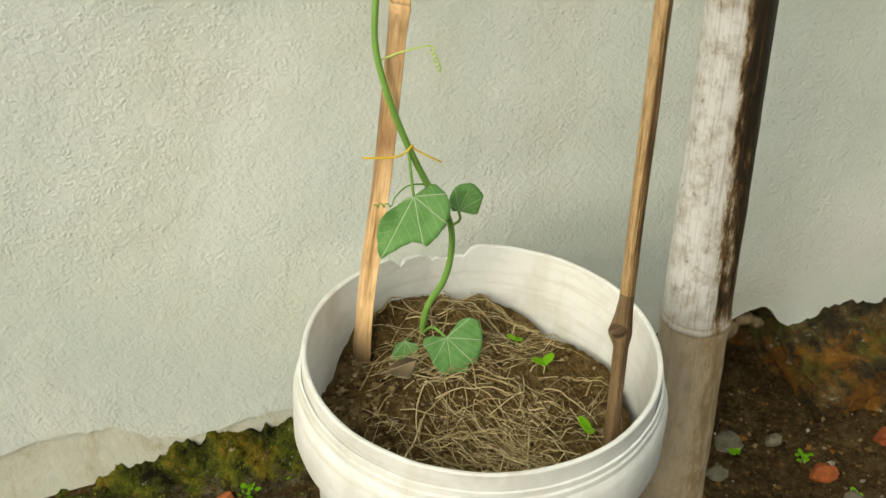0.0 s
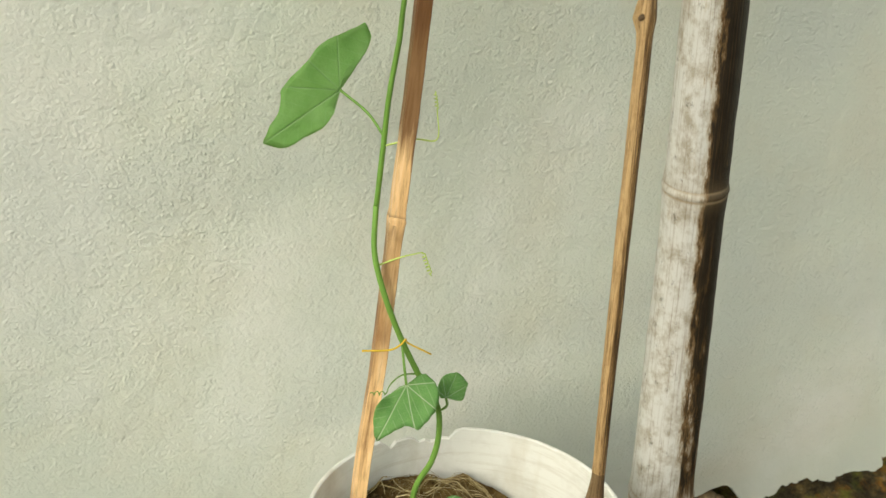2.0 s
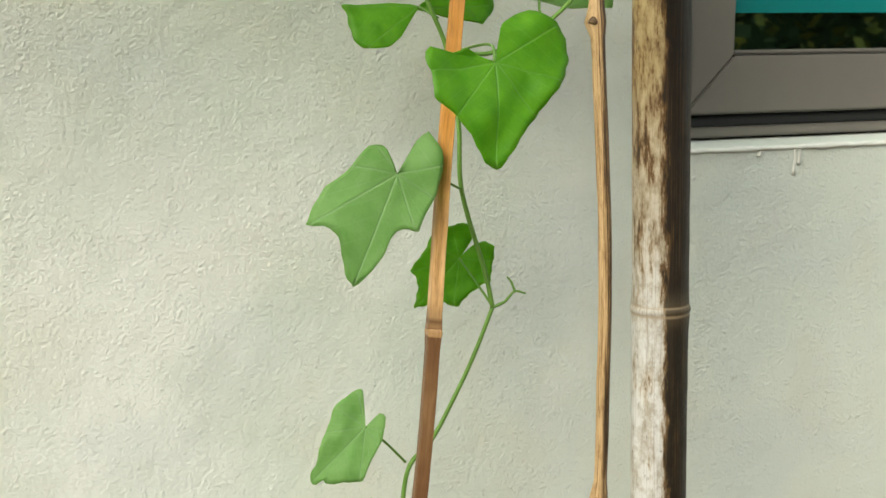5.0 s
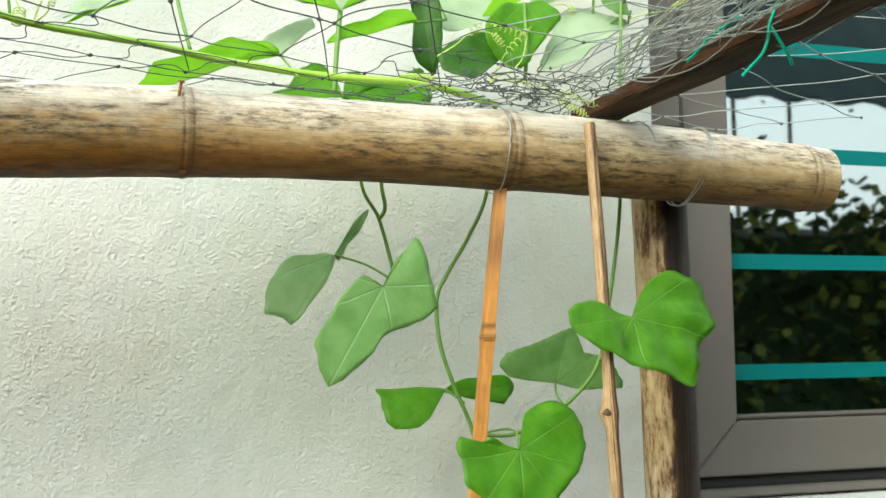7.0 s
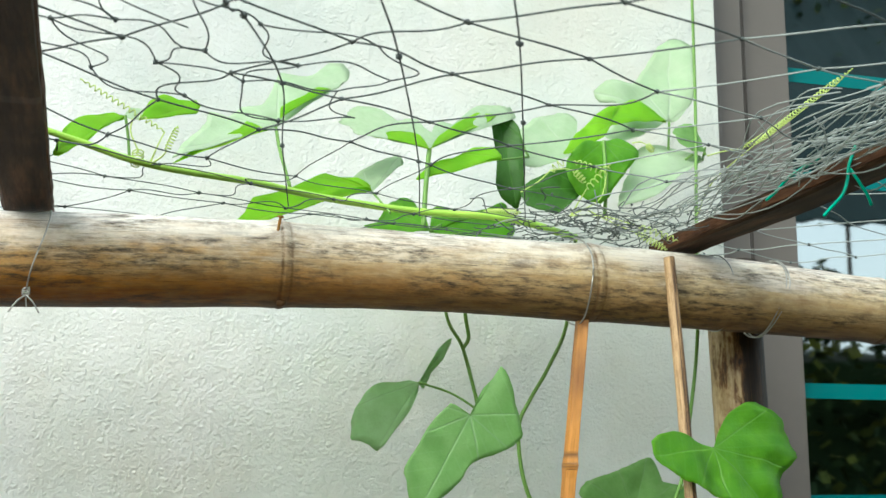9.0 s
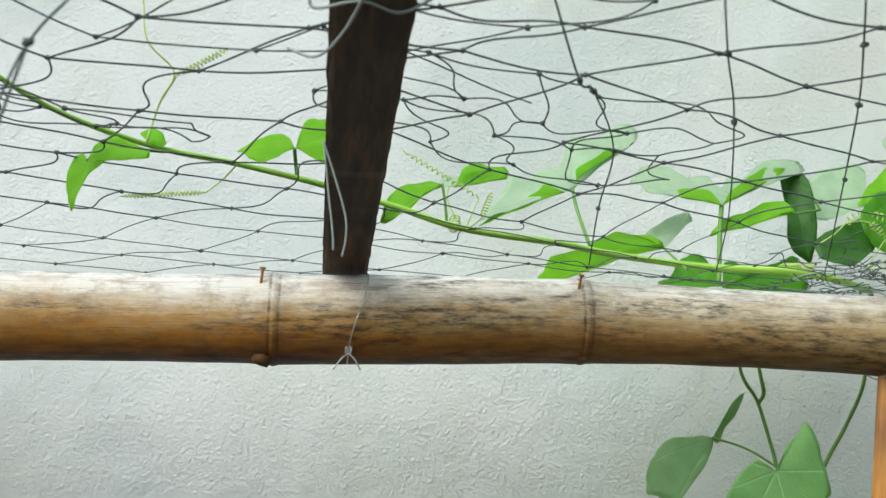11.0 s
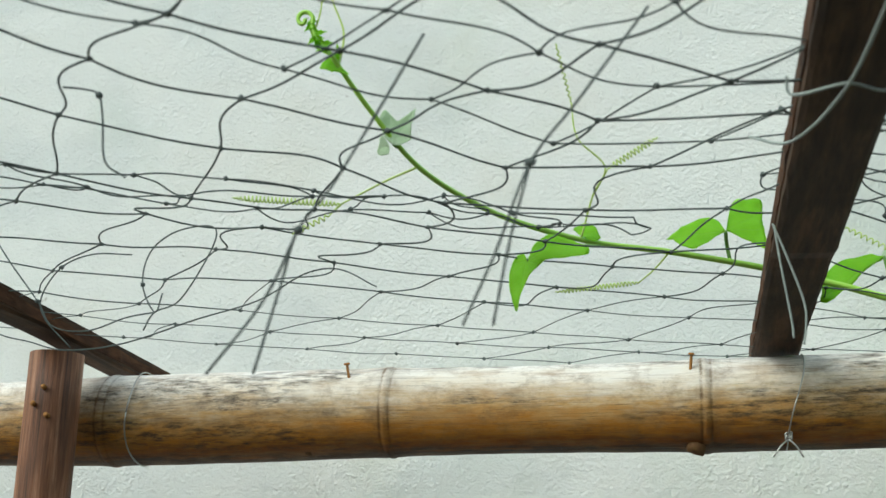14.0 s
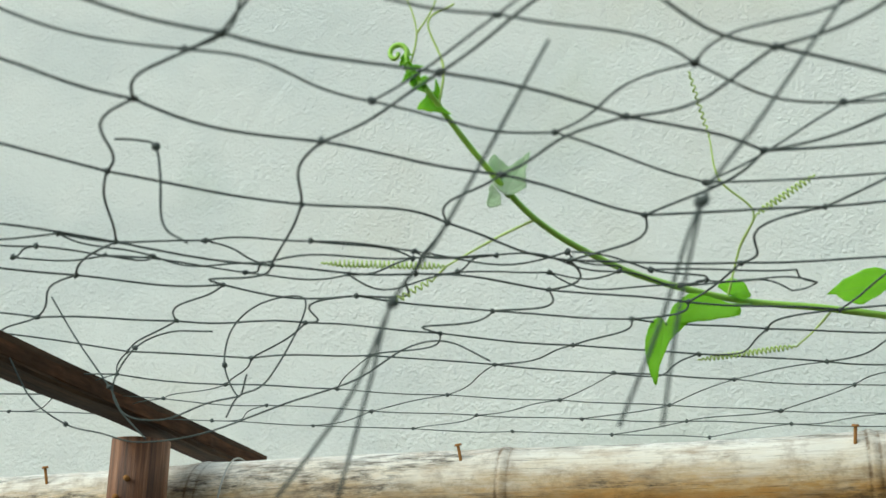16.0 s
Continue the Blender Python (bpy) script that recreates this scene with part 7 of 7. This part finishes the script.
tendril(vine, [(-0.85, -0.72, 1.725), (-0.848, -0.72, 1.75), (-0.858, -0.72, 1.78), (-0.842, -0.72, 1.79)])
tendril(vine, [(-0.110, -0.28, 1.632), (-0.09, -0.275, 1.636)], (-0.045, -0.27, 1.640), 0.006, 14)
tendril(vine, [(0.020, -0.25, 1.645), (0.045, -0.27, 1.66), (0.055, -0.27, 1.69)], (0.015, -0.27, 1.70), 0.006, 6)
tendril(vine, [(0.020, -0.25, 1.645), (0.03, -0.27, 1.67)], (0.060, -0.27, 1.70), 0.006, 5)
tendril(vine, [(0.010, -0.27, 1.64), (0.035, -0.30, 1.635), (0.065, -0.32, 1.622)], (0.105, -0.33, 1.607), 0.006, 6)
tendril(vine, [(0.192, -0.215, 1.66), (0.165, -0.3, 1.68), (0.145, -0.42, 1.69)], (0.115, -0.62, 1.70), 0.004, 26)
tendril(vine, [(-0.045, -0.270, 1.662), (-0.025, -0.270, 1.675), (-0.011, -0.270, 1.688)], (0.001, -0.280, 1.697), 0.007, 3)
tendril(vine, [(-0.011, -0.270, 1.688), (0.005, -0.270, 1.691), (0.016, -0.270, 1.690)], (0.025, -0.280, 1.675), 0.006, 4)
tendril(vine, [(0.032, -0.270, 1.647), (0.061, -0.270, 1.635), (0.087, -0.270, 1.626)], (0.119, -0.280, 1.607), 0.006, 9)
tendril(vine, [(0.086, -0.270, 1.726), (0.096, -0.270, 1.728), (0.104, -0.270, 1.725)], (0.106, -0.280, 1.716), 0.005, 4)
tendril(vine, [(0.161, -0.300, 1.710), (0.183, -0.300, 1.717), (0.204, -0.300, 1.721)], (0.260, -0.310, 1.758), 0.004, 16)
tendril(vine, [(-0.451, -0.420, 1.664), (-0.452, -0.420, 1.652), (-0.445, -0.420, 1.636)], (-0.447, -0.430, 1.621), 0.008, 4)

# the runner's curled growing tip
tendril(vine, [(-0.856, -0.728, 1.733), (-0.866, -0.729, 1.745)] + [(-0.8735 + (0.0068 - 0.0006 * k) * math.cos(-0.5 + 0.75 * k), -0.729 - 0.0003 * k, 1.7555 + (0.0075 - 0.0006 * k) * math.sin(-0.5 + 0.75 * k)) for k in range(10)], thick=0.0016, material=RUNNER)
for k in range(7):
    tip = Vector((-0.860 - 0.0015 * k, -0.729, 1.735 + 0.003 * k))
    way = Vector((math.cos(2.1 * k), -0.4, math.sin(2.1 * k) * 0.7 + 0.3)).normalized()
    open_part("leaf", blade(bmesh.new(), tip, tip + way * (0.010 - 0.0007 * k), 0.55, (-0.2, -0.95, 0.2), "squash", 0.35, 0.3, 0.08, seed=k * 2.3), LEAF_YOUNG, vine, "tightly furled young leaf")
tendril(vine, [(-0.866, -0.729, 1.745), (-0.862, -0.729, 1.768), (-0.868, -0.730, 1.790), (-0.878, -0.730, 1.805)], thick=0.0005)
tendril(vine, [(-0.862, -0.729, 1.768), (-0.852, -0.730, 1.784), (-0.848, -0.730, 1.804)], thick=0.0005)


# seedlings in the bucket
def seedling(x, y, size, turn):
    c = on_soil(x, y)
    s = thing("seedling", c, "tiny bright green seedling in the soil", "seedling", "seedlings in the bucket")
    top = c + Vector((0, 0, size * 1.2))
    bm = bmesh.new()
    tube(bm, [c - Vector((0, 0, 0.003)), c.lerp(top, 0.5) + Vector((0.001, 0, 0)), top], 0.0006, 6)
    part("stem", bm, TENDRIL, s)
    for k in range(2):
        a = turn + math.pi * k * 0.85
        d = Vector((math.cos(a), math.sin(a), 0.6))
        open_part("leaf", blade(bmesh.new(), top, top + d * size, 0.55, (0, 0, 1), "round", 0.1, 0.1, 0.03, seed=turn + k), LEAF_YOUNG, s)


for x, y, size, turn in ((0.067, -0.272, 0.011, 0.3), (0.072, -0.365, 0.011, 1.9), (0.056, -0.226, 0.008, 2.6), (0.028, -0.412, 0.008, 0.2)):
    seedling(x, y, size, turn)

# ---- wall foot: moss, pebbles, bricks, weeds ----


def build_ground_cover():
    rnd = random.Random(21)
    def hump(x, y):
        swell = max(0.0, 1 - abs(x + 0.19) / 0.18) ** 0.6
        near = min(max((y + 0.065) / 0.06, 0), 1)
        return 0.062 * swell * near ** 0.8 * (0.72 + 0.75 * noise.noise(Vector((x * 24, y * 24, 0))) + 0.25 * noise.noise(Vector((x * 75, y * 75, 3))))

    bm = bmesh.new()

    def bank(x, y):
        p = Vector((x, y, 0.0))
        cushion = 0.014 * abs(noise.noise(p * 45)) + 0.009 * abs(noise.noise(p * 110 + Vector((3, 0, 0)))) + 0.003 * noise.noise(p * 260)
        return ground_height(x, y) - 0.006 + hump(x, y) + cushion * min(max((x + 0.52) / 0.1, 0), 1)

    grid = [[bm.verts.new((-0.54 + 0.003 * i, -0.110 + 0.003 * j + 0.004 * noise.noise(Vector((i * 0.3, j * 0.3, 8))), bank(-0.54 + 0.003 * i, -0.110 + 0.003 * j))) for i in range(182)] for j in range(39)]
    for a, b in zip(grid, grid[1:]):
        for i in range(181):
            bm.faces.new((a[i], a[i + 1], b[i + 1], b[i]))
    tagged(part("earth_bank", bm, MOSS_BANK), "low mossy bank of damp earth against the wall", "earth", kind="structure")
    places = []
    for i in range(2600):
        x, y = rnd.gauss(-0.20, 0.09), rnd.uniform(-0.09, 0.003)
        if noise.noise(Vector((x * 26, y * 26, 4))) < rnd.uniform(-0.2, 0.2):
            continue
        size = rnd.uniform(0.0006, 0.0018)
        places.append(((x, y, bank(x, y) + size * 0.2), size))
    crumbs("moss", rnd, places, MOSS, "olive moss tufts along the wall's foot", "moss")
    places = []
    for i in range(5200):
        x, y = rnd.uniform(-0.6, 1.0), rnd.uniform(-0.55, -0.02)
        if i % 3 and x < 0.2:
            x += 0.5
        size = rnd.choice((0.0012, 0.0016, 0.002, 0.0026, 0.0034, 0.0045)) * (1.8 if i % 23 == 0 else 1.0)
        places.append(((x, y, (bank(x, y) if x < 0.0 and y > -0.11 else ground_height(x, y)) + size * 0.2), size))
    crumbs("rubble", rnd, places, LITTER, "dark damp rubble, grit and crumbs of brick", "rubble")
    for x, y, size in ((0.486, -0.195, 0.016), (0.345, -0.03, 0.045), (0.60, -0.165, 0.018), (0.70, -0.17, 0.022), (-0.232, -0.065, 0.010), (-0.18, -0.05, 0.008), (0.30, -0.29, 0.03), (0.80, -0.17, 0.03)):
        lump = stone((x, y, ground_height(x, y) + size * 0.35), size, x * 30, 0.6, 2)
        rough(lump, size * 0.35, 0.8 / size, x * 9)
        f = part("brick_fragment", lump, TERRACOTTA, smooth=False)
        tagged(f, "broken piece of orange-red brick on the earth", "brick", "brick fragments")
    for x, y, size in ((0.395, -0.115, 0.020), (0.352, -0.165, 0.016), (0.455, -0.125, 0.011), (0.50, -0.24, 0.013), (0.42, -0.22, 0.012)):
        lump = stone((x, y, ground_height(x, y) + size * 0.25), size, x * 50, 0.55, 2)
        rough(lump, size * 0.35, 0.8 / size, x * 11)
        f = part("stone", lump, PEBBLE, smooth=False)
        tagged(f, "grey stone lying on the earth", "stone", "stones on the ground")
    for i, (x, y, size) in enumerate(((-0.31, -0.055, 0.011), (-0.42, -0.05, 0.012), (-0.205, -0.06, 0.011), (-0.15, -0.045, 0.010), (0.395, -0.128, 0.011), (0.50, -0.245, 0.014), (0.475, -0.165, 0.010), (-0.37, -0.06, 0.009))):
        c = Vector((x, y, ground_height(x, y)))
        w = thing("weed", c, "small bright green weed growing from the earth", "weed", "weeds on the ground")
        for k in range(12):
            a = 6.28 * k / 12 + rnd.random()
            up = rnd.uniform(0.3, 1.0)
            foot = c + Vector((rnd.uniform(-1, 1), rnd.uniform(-1, 1), 0)) * size * 0.7
            mid = foot + Vector((math.cos(a) * 0.4, math.sin(a) * 0.4, up)) * size * 0.6
            open_part("leaf", blade(bmesh.new(), mid, mid + Vector((math.cos(a), math.sin(a), 0.3)) * size * 0.55, 0.7, (0, 0, 1), "round", 0.1, 0.1, 0.03, seed=k + i), LEAF_YOUNG, w)
            bm = bmesh.new()
            tube(bm, [foot - Vector((0, 0, 0.003)), mid], 0.0006, 5)
            part("stalk", bm, TENDRIL, w)


build_ground_cover()

# ---- trees across the yard, seen in the window's mirror coating ----


def tree(x, y, tall, spread, seed, label):
    rnd = random.Random(seed)
    t = thing("tree", (x, y, 0), label, "tree", "trees across the yard")
    bm = bmesh.new()
    lean = rnd.uniform(-0.3, 0.3)
    trunk = spline([(x, y, -0.05), (x + lean * 0.3, y, tall * 0.3), (x + lean * 0.7, y, tall * 0.6), (x + lean, y, tall)], 6)
    tube(bm, trunk, lambda s, w: 0.028 * (1 - 0.5 * s) * (1 + 0.1 * math.sin(6.28 * w * 3)), 10)
    tips = []
    for k in range(12):
        a = trunk[int(len(trunk) * rnd.uniform(0.74, 0.98))]
        w = rnd.random() * 6.28
        b = a + Vector((math.cos(w), math.sin(w), rnd.uniform(0.2, 0.9))) * spread * rnd.uniform(0.4, 0.9)
        tube(bm, spline([a, a.lerp(b, 0.5) + Vector((0, 0, 0.1)), b], 4), lambda s, w: 0.022 * (1 - 0.7 * s), 6)
        tips.append((a, b))
    part("trunk", bm, BARK, t)
    verts, faces = [], []
    for k in range(4600):
        a, b = rnd.choice(tips)
        c = a.lerp(b, rnd.uniform(0.2, 1.1)) + Vector((rnd.gauss(0, 1), rnd.gauss(0, 1), rnd.gauss(0, 0.8))) * spread * 0.2
        d = Vector((rnd.uniform(-1, 1), rnd.uniform(-1, 1), rnd.uniform(-1, 0.4))).normalized() * rnd.uniform(0.05, 0.10)
        s = d.cross(Vector((rnd.uniform(-1, 1), rnd.uniform(-1, 1), 1))).normalized() * d.length * 0.4
        i = len(verts)
        verts += [c, c + d * 0.5 + s, c + d, c + d * 0.5 - s]
        faces.append((i, i + 1, i + 2, i + 3))
    me = bpy.data.meshes.new("crown")
    me.from_pydata([tuple(v) for v in verts], [], faces)
    me.materials.append(FOLIAGE)
    crown = new("crown", me)
    crown.parent = t
    me.transform(Matrix.Translation(-t.location))


for i, (x, y, tall, spread) in enumerate(((0.6, -7.7, 5.6, 1.6), (2.2, -7.9, 6.0, 1.7), (3.1, -7.6, 5.6, 1.6), (3.7, -7.8, 5.4, 1.4), (4.2, -7.6, 5.2, 1.4), (4.5, -8.1, 6.2, 1.7), (5.0, -7.7, 5.6, 1.4), (5.7, -7.6, 5.8, 1.6), (6.5, -8.0, 6.4, 1.8), (7.8, -7.7, 5.8, 1.7), (9.4, -8.2, 6.2, 1.8), (-3.4, -7.6, 5.2, 1.4))):
    tree(x, y, tall, spread, 40 + i, "slender green tree across the yard")


def shelter():
    """Open lean-to across the yard: a dark roof on thin posts, its low eave towards the house."""
    t = thing("lean_to", (5.5, -5.0, 0), "dark open lean-to roof on thin posts", "shelter")
    bm = bmesh.new()
    n = 90
    rows = []
    for i in range(n + 1):
        x = 1.2 + 9.0 * i / n
        z = 0.02 * math.sin(i * 1.6)
        rows.append([bm.verts.new((x, y, h + z)) for y, h in ((-4.85, 2.93), (-7.4, 6.3), (-7.4, 6.33), (-4.85, 2.96))])
    for a, b in zip(rows, rows[1:]):
        for k in range(4):
            bm.faces.new((a[k], b[k], b[(k + 1) % 4], a[(k + 1) % 4]))
    bm.faces.new(rows[0]), bm.faces.new(rows[-1][::-1])
    part("roof_sheet", bm, ROOF, t, "dark corrugated roof sheet")
    for x, y, h in ((1.4, -4.95, 3.0), (10.0, -4.95, 3.0), (1.4, -7.2, 6.05), (10.0, -7.2, 6.05)):
        bm = bmesh.new()
        tube(bm, [(x, y, -0.1), (x, y, h)], 0.05, 12)
        part("post", bm, BARK, t)


shelter()


def hedge():
    rnd = random.Random(77)
    bm = bmesh.new()
    box(bm, (-6, -6.6, -0.1), (14, -5.9, 2.3))
    bmesh.ops.subdivide_edges(bm, edges=list(bm.edges), cuts=24, use_grid_fill=True)
    rough(bm, 0.35, 1.1)
    tagged(part("hedge_core", bm, FOLIAGE), "shaded inside of the dark green hedge", "hedge", kind="stuff")
    verts, faces = [], []
    for k in range(14000):
        x = rnd.uniform(-6, 14)
        top = 2.55 + 0.5 * noise.noise(Vector((x * 0.8, 0, 0)))
        c = Vector((x, rnd.uniform(-6.2, -5.2), top * rnd.random() ** 0.6))
        d = Vector((rnd.uniform(-1, 1), rnd.uniform(-1, 1), rnd.uniform(-1, 0.5))).normalized() * rnd.uniform(0.07, 0.16)
        s = d.cross(Vector((rnd.uniform(-1, 1), rnd.uniform(-1, 1), 1))).normalized() * d.length * 0.45
        i = len(verts)
        verts += [c, c + d * 0.5 + s, c + d, c + d * 0.5 - s]
        faces.append((i, i + 1, i + 2, i + 3))
    me = bpy.data.meshes.new("hedge")
    me.from_pydata([tuple(v) for v in verts], [], faces)
    me.materials.append(FOLIAGE)
    tagged(new("hedge", me), "dense dark green hedge across the yard", "hedge", kind="stuff")


hedge()
